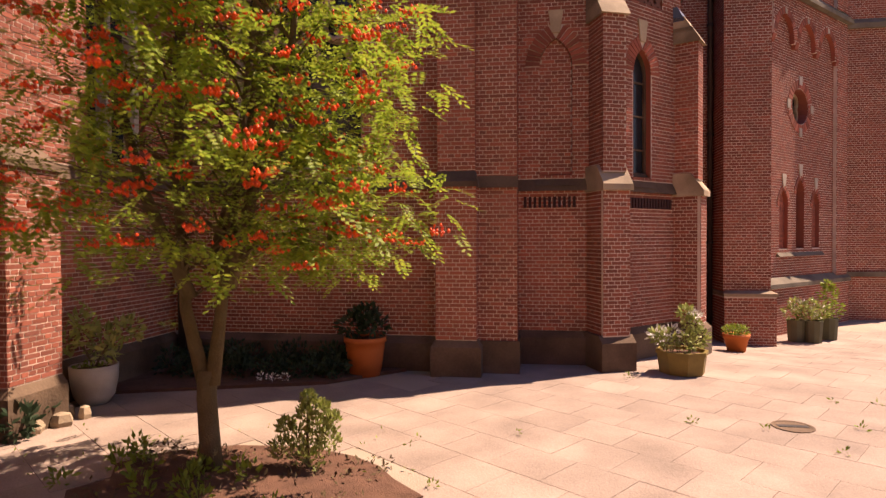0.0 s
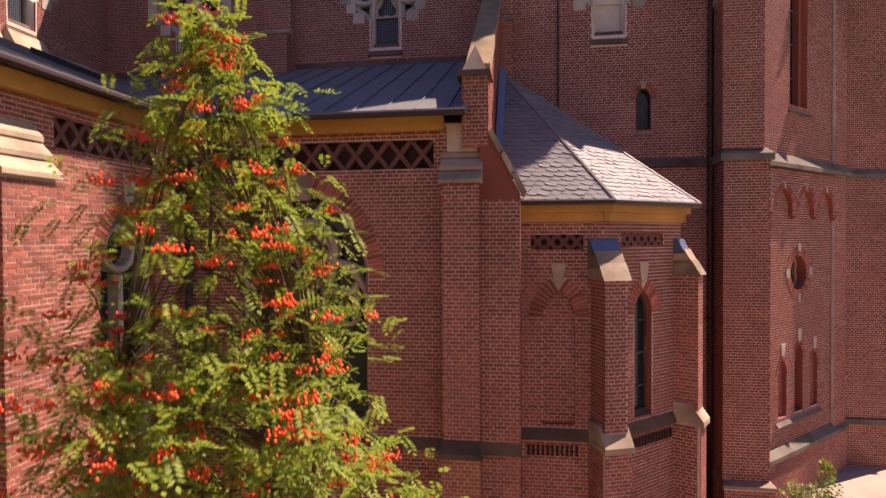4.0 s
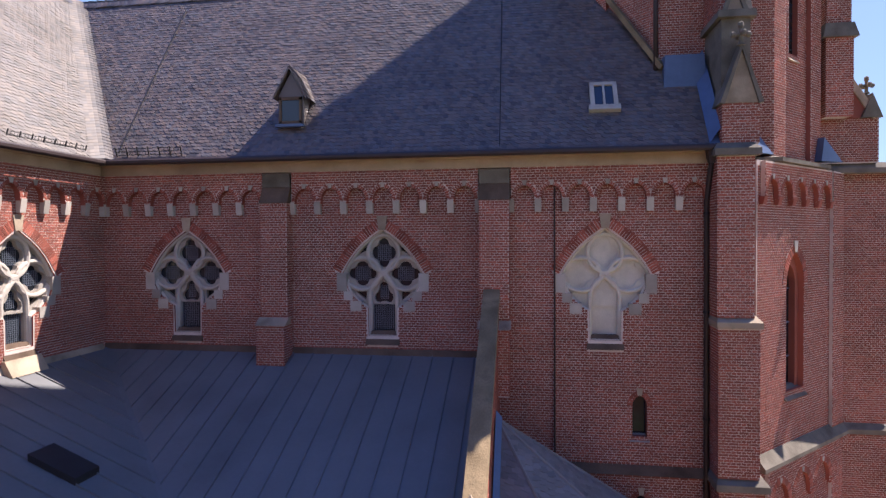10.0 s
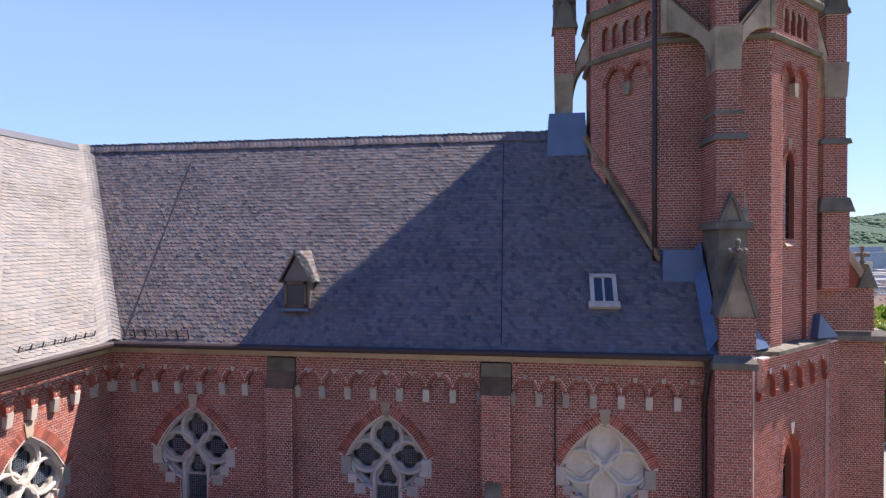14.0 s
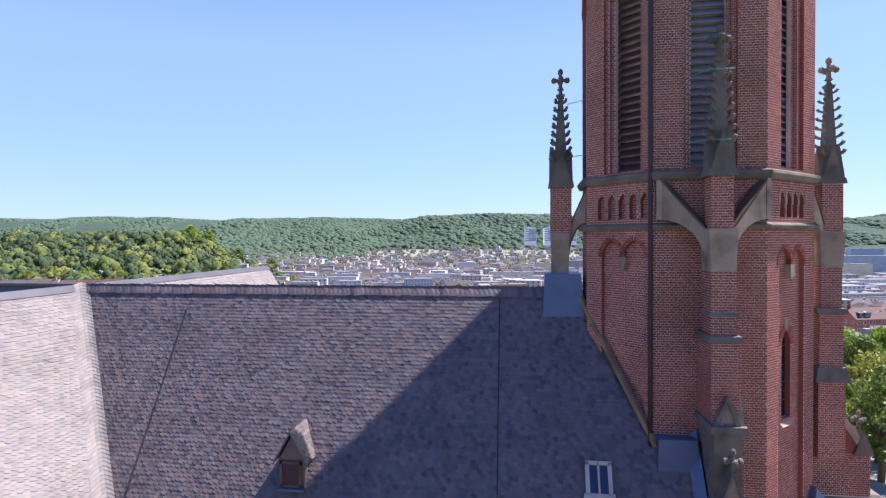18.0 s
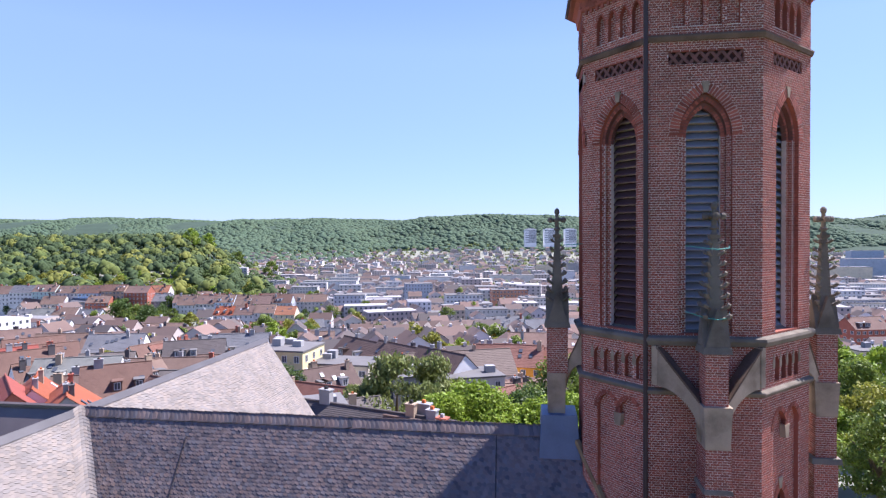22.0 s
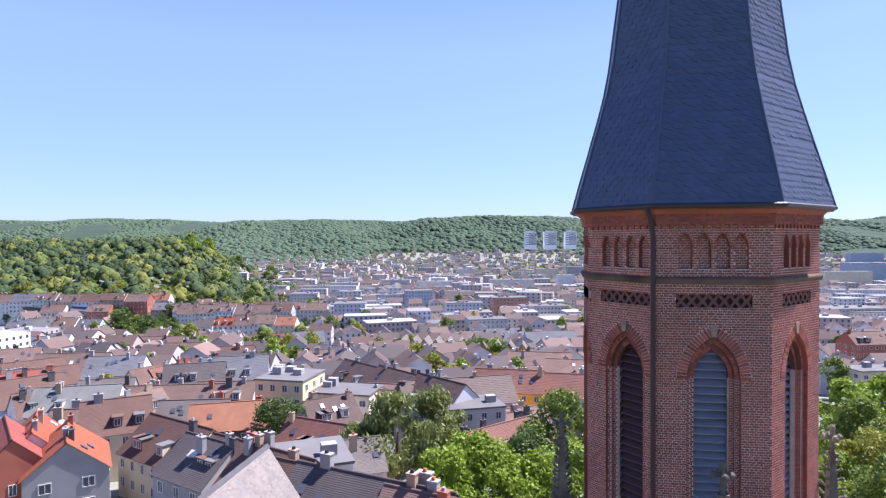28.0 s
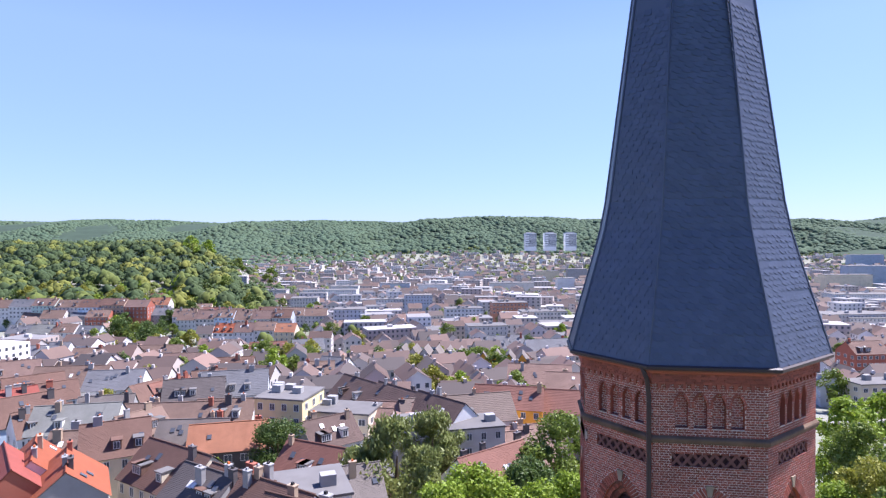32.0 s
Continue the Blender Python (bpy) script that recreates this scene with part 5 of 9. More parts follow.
def oct_ring(z, grow=0.0, scale=1.0):
    """The tower's eight corners at a height, moved outward."""
    out = []
    for x, y in OCT:
        d = Vector((x - TC[0], y - TC[1]))
        d = d * scale + d.normalized() * grow
        out.append((TC[0] + d.x, TC[1] + d.y, z))
    return out


tower = thing("church_tower", (TC[0], TC[1], 0), "octagonal red brick church tower with louvred belfry and slate spire", "tower")
FACES = {"front": (0, 1), "right": (1, 2), "side": (2, 3), "back_right": (3, 4), "back": (4, 5), "back_left": (5, 6), "flank": (6, 7), "left": (7, 0)}
for fname, (i, j) in FACES.items():
    (xa, ya), (xb, yb) = OCT[i], OCT[j]
    pl = Plane(xa, ya, xb - xa, yb - ya)
    L = math.hypot(xb - xa, yb - ya)
    c = L / 2 + (0.12 if fname == "left" else 0.0)
    seen = fname in ("front", "left", "right", "flank")
    bell = opening(c, 25.05, 30.1, 0.64, 0.95, 8)
    niche_w = 0.32 if fname == "front" else 0.28
    niches = [opening(c + (k - 1.5) * (niche_w + 0.12), 32.84, 33.36, niche_w / 2, 1.5, 4) for k in range(4)]
    holes = [bell] + (niches if seen else [])
    lat = [(c - (0.9 if fname == "front" else 0.8), 31.88), (c + (0.9 if fname == "front" else 0.8), 31.88), (c + (0.9 if fname == "front" else 0.8), 32.2), (c - (0.9 if fname == "front" else 0.8), 32.2)]
    lo = []
    if seen:
        holes.append(lat)
    if fname == "left":
        lo = [opening(c + (k - 2) * 0.36, 23.8, 24.25, 0.125, 1.0, 4) for k in range(5)]
        panel = [(c - 0.72, 18.6)] + [(c + 0.72, 18.6)] + arch(c + 0.37, 22.75, 0.35, 0.7, 5) + [(c, 22.62)] + arch(c - 0.37, 22.75, 0.35, 0.7, 5)
        lo.append(panel)
    if fname == "right":
        lo = [opening(c + (k - 1.5) * 0.36, 23.8, 24.25, 0.125, 1.0, 4) for k in range(4)]
        tall_panel = [(c - 0.72, 15.75), (c + 0.72, 15.75)] + arch(c + 0.37, 22.55, 0.35, 0.7, 5) + [(c, 22.42)] + arch(c - 0.37, 22.55, 0.35, 0.7, 5)
        lo.append(tall_panel)
    holes += lo
    foot_z = 15.55 if fname == "right" else -0.5
    body = wall_body("wall", pl, [(0, foot_z), (L, foot_z), (L, 34.0), (0, 34.0)], holes, "", 0.24, tower, kind="")
    if not seen:
        continue
    bcut = [(c - 0.64, 30.1), (c - 0.64, 25.05), (c + 0.64, 25.05), (c + 0.64, 30.1)] + arch_out(c, 30.1, 0.64, 0.95, 0.25)
    cuts = [bcut, lat] + niches + lo
    z0 = {"front": 15.7, "right": 15.7, "left": 17.0, "flank": 20.5}[fname]
    lay_bricks(body, pl, 0, L, z0, 34.0, cuts=cuts)
    if fname == "front":
        lay_bricks(body, pl, 1.7, L, 0.0, 15.7)
    # belfry opening: brick orders, slats
    ring_bricks(body, pl, c, 30.1, 0.64, 0.95, 0.25)
    jambs, heads = [], []
    for w2, dd in ((0.64, -0.1), (0.53, -0.22)):
        outer, inner = opening(c, 25.05, 30.1, w2 + 0.001, 0.95, 8), opening(c, 25.05, 30.1, w2 - 0.11, 0.95, 8)
        n = len(outer)
        head, foot_bag = Bag(), Bag()
        heads += [head, foot_bag]
        for k in range(n):
            k2 = (k + 1) % n
            if k in (1, n - 1):
                jambs.append(Bag())
            (jambs[-1] if k in (1, n - 1) else foot_bag if k == 0 else head).add([pl.at(*outer[k], dd), pl.at(*outer[k2], dd), pl.at(*inner[k2], dd), pl.at(*inner[k], dd), pl.at(*inner[k2], dd - 0.12), pl.at(*inner[k], dd - 0.12)], [(0, 1, 2, 3), (3, 2, 4, 5)])
    for jamb in jambs:
        orders = part("window_order", jamb, MORTAR, body, "stepped brick window order")
    for k, head in enumerate(heads):
        part("order_sill" if k % 2 else "order_head", head, DARK_BRICK, orders)
    for w2, dd in ((0.64, -0.1), (0.53, -0.22)):
        ring_bricks(orders, pl, c, 30.1, w2 - 0.11, 0.95, 0.105, d0=dd - 0.05, d1=dd + 0.006)
    if fname != "flank":
        rows = []
        for w2, dd, back_d in ((0.64, -0.1, 0.0), (0.53, -0.22, -0.12)):
            for sd in (-1, 1):
                u0, u1 = sorted((c + sd * w2, c + sd * (w2 - 0.11)))
                me = bricks_mesh("jamb_bricks", pl, brick_rows(u0, u1, 25.05, 30.1), base=dd)
                part("jamb_bricks", me, BRICK, orders, kind="stuff")
                at, turn = (pl.at(c + w2, 0, dd), pl.n) if sd > 0 else (pl.at(c - w2, 0, back_d), -pl.n)
                me = bricks_mesh("reveal_bricks", Plane(at.x, at.y, turn.x, turn.y), brick_rows(0.0, 0.1, 25.05, 30.1))
                part("reveal_bricks", me, BRICK, orders, kind="stuff")
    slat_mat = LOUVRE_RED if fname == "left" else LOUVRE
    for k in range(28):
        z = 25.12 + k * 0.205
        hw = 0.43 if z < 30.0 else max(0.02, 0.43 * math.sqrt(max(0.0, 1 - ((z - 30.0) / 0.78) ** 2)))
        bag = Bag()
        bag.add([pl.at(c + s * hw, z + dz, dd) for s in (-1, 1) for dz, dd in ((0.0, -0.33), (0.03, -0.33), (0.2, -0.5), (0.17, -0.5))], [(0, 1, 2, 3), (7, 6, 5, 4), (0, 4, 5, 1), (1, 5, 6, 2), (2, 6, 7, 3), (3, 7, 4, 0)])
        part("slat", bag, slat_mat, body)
    # Near-black sheet stands in for the unlit bell chamber behind the slats.
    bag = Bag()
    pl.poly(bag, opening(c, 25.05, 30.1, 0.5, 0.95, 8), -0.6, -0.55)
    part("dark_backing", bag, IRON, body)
    bag = Bag()
    pl.wedge(bag, c - 0.62, c + 0.62, 24.95, 25.12, -0.4, 0.02, -0.3)
    part("sill", bag, STONE_GREY, body)
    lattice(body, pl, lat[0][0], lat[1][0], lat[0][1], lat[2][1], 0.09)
    for q in niches + lo:
        if fname == "right" and q is tall_panel:
            continue
        bag = Bag()
        pl.poly(bag, q, -0.24, -0.12)
        part("niche_ground", bag, MORTAR, body)
    if fname == "right":
        at = pl.at(0, 0, -0.12)
        inner = Plane(at.x, at.y, pl.u.x, pl.u.y)
        slot = opening(c - 0.04, 18.5, 20.45, 0.25, 0.9, 5)
        ground = wall_body("panel_ground", inner, [(c - 0.74, 15.7), (c + 0.74, 15.7), (c + 0.74, 23.3), (c - 0.74, 23.3)], [slot], "", 0.2, tower, kind="")
        lay_bricks(ground, inner, c - 0.72, c + 0.72, 15.75, 23.2, keep=tall_panel, cuts=[slot])
        ring_bricks(ground, inner, c - 0.04, 20.45, 0.25, 0.9, 0.2)
        bag = Bag()
        inner.poly(bag, slot, -0.2, -0.13)
        part("glass", bag, GLASS, ground)
        for k in range(9):
            bag = Bag()
            inner.slab(bag, c - 0.29, c + 0.21, 18.7 + k * 0.24, 18.715 + k * 0.24, -0.13, -0.12)
            part("glazing_bar", bag, IRON, ground)
        bag = Bag()
        inner.poly(bag, [(c - 0.15, 20.86), (c - 0.01, 20.86), (c + 0.03, 21.16), (c - 0.19, 21.16)], -0.05, 0.03)
        part("keystone", bag, STONE, ground)
        bag = Bag()
        inner.wedge(bag, c - 0.36, c + 0.2, 18.32, 18.52, -0.1, 0.08, -0.08)
        part("window_sill", bag, STONE, ground)
    for q in niches + [p for p in lo if fname == "left" or fname == "right" and p is not tall_panel]:
        us = [p[0] for p in q]
        zs = [p[1] for p in q]
        big = max(us) - min(us) > 0.8 or (fname == "right" and (max(zs) < 20.9 and max(zs) - min(zs) > 2.0 or max(zs) < 8))
        if max(us) - min(us) > 1.0 or not big:
            lay_bricks(body, pl, min(us), max(us), min(zs), max(zs), keep=q, base=-0.12)
        else:
            bag = Bag()
            pl.poly(bag, q, -0.2, -0.18)
            part("glass", bag, GLASS, body)
    for k in range(4):
        cu = c + (k - 1.5) * (niche_w + 0.12)
        ring_bricks(body, pl, cu, 33.36, niche_w / 2, 1.5, 0.06, name="niche_arch")
        bag = Bag()
        pl.wedge(bag, cu - niche_w / 2, cu + niche_w / 2, 32.8, 32.88, -0.11, 0.01, -0.11)
        part("niche_sill", bag, DARK_BRICK, body)
    bag = Bag()
    pl.poly(bag, [(c - 0.05, 31.15), (c + 0.05, 31.15), (c + 0.1, 31.43), (c - 0.1, 31.43)], -0.05, 0.03)
    part("keystone", bag, STONE, body)
    if fname in ("left", "right"):
        nn = 5 if fname == "left" else 4
        for k in range(nn + 1):
            cu = c + (k - nn / 2) * 0.36
            bag = Bag()
            pl.poly(bag, [(cu - 0.05, 24.15), (cu + 0.05, 24.15), (cu + 0.06, 24.3), (cu, 24.52), (cu - 0.06, 24.3)], -0.1, 0.02)
            part("small_stone", bag, STONE, body)
        zz = 22.55 if fname == "right" else 22.75
        for s in (-1, 1):
            ring_bricks(body, pl, c + s * 0.37, zz, 0.35, 0.7, 0.12, name="panel_arch")
        bag = Bag()
        pl.poly(bag, [(c - 0.09, zz - 0.32), (c + 0.09, zz - 0.32), (c + 0.13, zz + 0.02), (c - 0.13, zz + 0.02)], -0.12, 0.03)
        part("pendant_stone", bag, STONE, body)

for nm, z0, z1, g, st, lab in (("lower_band", 23.5, 23.68, 0.14, STONE_GREY, ""), ("sill_band", 24.76, 25.02, 0.17, STONE_GREY, "mossy stone band under the belfry"), ("upper_cornice", 32.46, 32.66, 0.1, STONE_DARK, "dark stone cornice")):
    bag = Bag()
    bag.loft([oct_ring(z0, -0.05), oct_ring(z0, g * 0.6), oct_ring((z0 + z1) / 2, g), oct_ring(z1 - 0.06, g * 0.9), oct_ring(z1, -0.02)])
    part(nm, bag, st, tower, lab)
bag = Bag()
bag.loft([oct_ring(33.92, -0.05), oct_ring(33.95, 0.06), oct_ring(34.2, 0.09), oct_ring(34.3, 0.2), oct_ring(34.36, -0.05)])
part("corbel_course", bag, BRICK, tower)
for fname in ("front", "left", "right"):
    i, j = FACES[fname]
    (xa, ya), (xb, yb) = OCT[i], OCT[j]
    pl = Plane(xa, ya, xb - xa, yb - ya)
    L = math.hypot(xb - xa, yb - ya)
    me = bricks_mesh("eaves_bricks", pl, brick_rows(-0.04, L + 0.04, 33.95, 34.26), base=0.085)
    part("eaves_bricks", me, BRICK, tower, kind="stuff")
    for k in range(int(L / 0.2)):
        bag = Bag()
        pl.slab(bag, 0.1 + k * 0.2, 0.19 + k * 0.2, 33.84, 33.95, 0.0, 0.05)
        part("corbel_brick", bag, BRICK, tower)
bag = Bag()
bag.loft([oct_ring(34.3, 0.0), oct_ring(34.3, 0.33), oct_ring(34.36, 0.35)], False)
part("eaves_soffit", bag, SOFFIT, tower, "red-brown painted eaves soffit")
part("eaves_gutter", Bag().tube(oct_ring(34.4, 0.37), 0.065, 6, closed=True), PIPE, tower)
PROFILE = [(34.42, 1.115), (35.2, 1.045), (36.2, 0.95), (37.0, 0.875), (37.8, 0.805), (38.6, 0.755), (43.8, 0.535), (50.0, 0.275), (56.2, 0.01)]
bag = Bag()
bag.loft([oct_ring(z, 0, k) for z, k in PROFILE])
spire = part("spire", bag, SLATE_BLUE, tower, "dark blue slate spire with flared foot")
for fi in range(8):
    for (z0, k0), (z1, k1) in zip(PROFILE[:6], PROFILE[1:7]):
        if fi not in (0, 1, 7, 2):
            continue
        a, b = Vector(oct_ring(z0, 0, k0)[fi]), Vector(oct_ring(z0, 0, k0)[(fi + 1) % 8])
        c_, d_ = Vector(oct_ring(z1, 0, k1)[fi]), Vector(oct_ring(z1, 0, k1)[(fi + 1) % 8])
        U = (b - a).normalized()
        S = ((c_ + d_) / 2 - (a + b) / 2).normalized()
        q = [(0, 0), ((b - a).length, 0), ((d_ - a).dot(U), (d_ - a).dot(S)), ((c_ - a).dot(U), (c_ - a).dot(S))]
        slates(spire, a, U, S, q, SLATE_BLUE, 0.24, 0.15, seed=40 + fi)
    part("hip", Bag().tube([oct_ring(z, 0.012, k)[fi] for z, k in PROFILE], 0.03, 5), SLATE_BLUE, spire)
pipe = part("downpipe", Bag().tube([(2.98, 15.4, 34.38), (3.12, 15.55, 34.05), (3.17, 15.55, 33.6), (3.17, 15.55, 20.0), (3.17, 15.55, 17.9)], 0.06, 8), PIPE, tower, "dark rainwater pipe at tower corner", smooth=True)
bag = Bag()
for a, b in (((1.6, 17.6, 21.55), (3.3, 15.4, 18.0)),):
    bag.tube([a, b], 0.09, 4)
part("verge_coping", bag, LICHEN, tower, "mossy stone coping where the roof meets the tower")
bag = Bag()
bag.add([(4.3, y, z + dz) for y, z in ((15.6, 18.15), (14.05, 15.95)) for dz in (-0.1, 0.32)] + [(4.05, 15.55, 18.08), (4.05, 14.08, 15.9)], [(0, 1, 3, 2), (0, 4, 5, 2), (1, 4, 5, 3)])
part("lead_apron", bag, LEAD, tower, "blue-grey lead apron against the buttress")
part("lead_saddle", Bag().taper(3.78, 15.4, 17.2, 18.25, 0.5, 0.24, 0.46, 0.2), LEAD, tower, "lead-clad saddle at the foot of the tower")
bag = Bag().box(4.28, 5.23, 14.75, 15.6, -0.4, 15.9)
part("stair_core", bag, BRICK, tower)
bag = Bag()
bag.loft([oct_ring(15.62, 0.02), oct_ring(15.62, 0.26), oct_ring(15.72, 0.26), oct_ring(15.78, 0.0)])
part("base_band", bag, STONE_GREY, tower)
for a, b, q in (((5.26, 15.5, 16.75), (5.28, 14.95, 15.8), (5.94, 15.52, 15.8)), ((7.86, 17.22, 16.45), (7.72, 17.06, 15.8), (8.45, 17.5, 15.8))):
    a, b, q = Vector(a), Vector(b), Vector(q)
    back_off = Vector((-0.12, 0.2, 0))
    bag = Bag()
    bag.add([a, b, q, a + back_off, b + back_off, q + back_off], [(0, 1, 2), (5, 4, 3), (0, 3, 4, 1), (1, 4, 5, 2), (2, 5, 3, 0)])
    part("lead_fillet", bag, LEAD, tower, "blue-grey lead sheet in the angle")

# lower stage of the tower beside the great buttress
low = Plane(OCT[1][0], OCT[1][1], OCT[2][0] - OCT[1][0], OCT[2][1] - OCT[1][1])
stage = thing("stair_annex", (7.2, 16.9, 0), "red brick lower tower stage with arched friezes, lancets and rose window", "building")
tall = opening(1.2, 9.8, 12.55, 0.5, 0.95, 8)
rose = circle(1.25, 5.5, 0.46, 20)
lancets = [opening(1.28 + (k - 1) * 0.92, 1.85, 2.95 if k != 1 else 3.25, 0.23, 0.95, 5) for k in range(3)]
body = wall_body("wall", low, [(-0.85, -0.6), (4.0, -0.6), (4.0, 15.62), (-0.85, 15.62)], [tall, rose] + lancets, "", 0.34, stage, kind="")
gaps = [[(0.7, 12.55), (0.7, 9.8), (1.7, 9.8), (1.7, 12.55)] + arch_out(1.2, 12.55, 0.5, 0.95, 0.22), circle(1.25, 5.5, 0.68, 20)] + [[(q[0][0], q[2][1]), q[0], q[1], (q[1][0], q[2][1])] + arch_out((q[0][0] + q[1][0]) / 2, q[2][1], 0.23, 0.95, 0.13) for q in lancets]
lay_bricks(body, low, -0.8, 3.3, 0.95, 15.5, cuts=gaps)
arcade(body, low, -0.66, 3.14, 5, sprung=14.86, top=15.6, depth=0.12, low=14.7, corbel=ARCHBRICK, drop=0.14)
arcade(body, low, -0.4, 3.3, 3, sprung=7.1, top=8.1, depth=0.1, low=6.98, corbel=ARCHBRICK, drop=0.1)
for z0, z1 in ((1.0, 8.15), (8.45, 15.6)):
    bag = Bag()
    low.slab(bag, 3.3, 4.0, z0, z1, -0.02, 0.1)
    strip = part("corner_strip", bag, MORTAR, stage)
    lay_bricks(strip, low, 3.3, 4.0, z0, z1, base=0.1)
ring_bricks(body, low, 1.2, 12.55, 0.5, 0.95, 0.22)
outer, inner = opening(1.2, 9.8, 12.55, 0.501, 0.95, 8), opening(1.2, 9.8, 12.55, 0.32, 0.95, 8)
n = len(outer)
bag = Bag().add([low.at(u, z, -0.14) for u, z in outer] + [low.at(u, z, -0.14) for u, z in inner] + [low.at(u, z, -0.34) for u, z in inner], [(k, (k + 1) % n, n + (k + 1) % n, n + k) for k in range(n)] + [(n + k, n + (k + 1) % n, 2 * n + (k + 1) % n, 2 * n + k) for k in range(n)])
part("window_order", bag, BRICK, body)
bag = Bag()
low.poly(bag, inner, -0.34, -0.3)
pane = part("glass", bag, GLASS, body, "dark tall lancet glass")
for z in (10.6, 11.5, 12.4):
    bag = Bag()
    low.slab(bag, 0.88, 1.52, z, z + 0.03, -0.3, -0.27)
    part("glazing_bar", bag, LEAD, pane)
bag = Bag()
low.wedge(bag, 0.6, 1.8, 9.6, 9.9, -0.3, 0.08, -0.2)
part("window_sill", bag, STONE_GREY, body)
for cu, q in ((1.2, 13.38), (1.28, 3.72), (0.36, 3.42), (2.2, 3.42)):
    bag = Bag()
    low.poly(bag, [(cu - 0.06, q), (cu + 0.06, q), (cu + 0.11, q + 0.3), (cu - 0.11, q + 0.3)], -0.05, 0.03)
    part("keystone", bag, STONE_PALE, body)
bag = Bag()
for k in range(28):
    a0, a1 = 360 * (k + 0.08) / 28, 360 * (k + 0.92) / 28
    low.poly(bag, [(1.25 + r * math.cos(radians(a)), 5.5 + r * math.sin(radians(a))) for r, a in ((0.47, a0), (0.68, a0), (0.68, a1), (0.47, a1))], -0.05, 0.016)
part("rose_bricks", bag, ARCHBRICK, body, kind="stuff")
bag = Bag()
low.poly(bag, rose, -0.32, -0.28)
part("rose_glass", bag, GLASS, body)
bag = Bag()
bars(bag, low, foil(1.25, 5.5, 0.44, 4, 45.0), 0.04, -0.3, -0.2, closed=True)
part("rose_tracery", bag, STONE, body)
for a in range(4):
    cu, cz = 1.25 + 0.66 * math.cos(a * math.pi / 2), 5.5 + 0.66 * math.sin(a * math.pi / 2)
    bag = Bag()
    low.poly(bag, [(cu - 0.08, cz - 0.11), (cu + 0.08, cz - 0.11), (cu + 0.08, cz + 0.11), (cu - 0.08, cz + 0.11)], -0.05, 0.03)
    part("rose_stone", bag, STONE_PALE, body)
for k, q in enumerate(lancets):
    bag = Bag()
    low.poly(bag, q, -0.24, -0.2 if k == 1 else -0.09)
    if k == 1:
        part("lancet_glass", bag, GLASS, body)
    else:
        blind = part("blind_panel", bag, BRICK, body)
        lay_bricks(blind, low, q[0][0], q[1][0], 1.85, 3.5, keep=q, base=-0.09)
    ring_bricks(body, low, (q[0][0] + q[1][0]) / 2, q[2][1], 0.23, 0.95, 0.13)
bag = Bag()
low.wedge(bag, 0.0, 2.6, 1.66, 1.87, -0.2, 0.09, -0.1)
part("lancet_sill", bag, STONE_GREY, body)
for z0, z1, out in ((8.14, 8.5, 0.24), (0.9, 1.15, 0.2)):
    bag = Bag()
    low.slab(bag, -0.85, 4.05, z0, z0 + 0.1, -0.05, out)
    low.wedge(bag, -0.85, 4.05, z0 + 0.1, z1, -0.05, out, 0.02)
    part("string_course", bag, STONE_GREY, stage, "weathered stone string course")
bag = Bag()
low.slab(bag, -0.85, 4.05, -0.6, 0.9, -0.05, 0.14)
foot = part("plinth", bag, MORTAR, stage)
lay_bricks(foot, low, -0.85, 4.05, -0.35, 0.9, base=0.14)

# great buttress before the front face, its gablets and pinnacle
big = thing("buttress", (4.75, 14.3, 0), "tall stepped red brick tower buttress with stone gablets", "buttress", "tower buttresses")
block("plinth_block", big, 4.18, 5.24, 13.66, 14.75, -0.5, 0.85, "frl")
block("lower_shaft", big, 4.2, 5.18, 13.83, 14.75, 0.95, 8.15, "frl")
block("middle_shaft", big, 4.18, 5.05, 13.84, 14.75, 8.4, 11.75, "frl")
block("upper_shaft", big, 4.16, 4.94, 13.88, 14.75, 12.0, 15.6, "frl")
block("gable_block", big, 4.28, 5.06, 13.96, 15.62, 15.85, 16.75, "frl")
for nm, z0, z1, x0, x1, y0, st in (("plinth_offset", 0.85, 0.98, 4.16, 5.27, 13.64, STONE), ("band", 8.12, 8.42, 4.12, 5.24, 13.74, STONE_GREY), ("offset_stone", 11.75, 12.02, 4.13, 5.1, 13.77, STONE), ("cap_band", 15.58, 15.88, 4.07, 5.04, 13.74, STONE_GREY)):
    bag = Bag()
    bag.loft([[(x0, y0, z0), (x1, y0, z0), (x1, 14.7, z0), (x0, 14.7, z0)], [(x0, y0, (z0 + z1) / 2), (x1, y0, (z0 + z1) / 2), (x1, 14.7, (z0 + z1) / 2), (x0, 14.7, (z0 + z1) / 2)], [(x0 + 0.1, y0 + 0.22, z1), (x1 - 0.1, y0 + 0.22, z1), (x1 - 0.1, 14.7, z1), (x0 + 0.1, 14.7, z1)]])
    part(nm, bag, st, big)


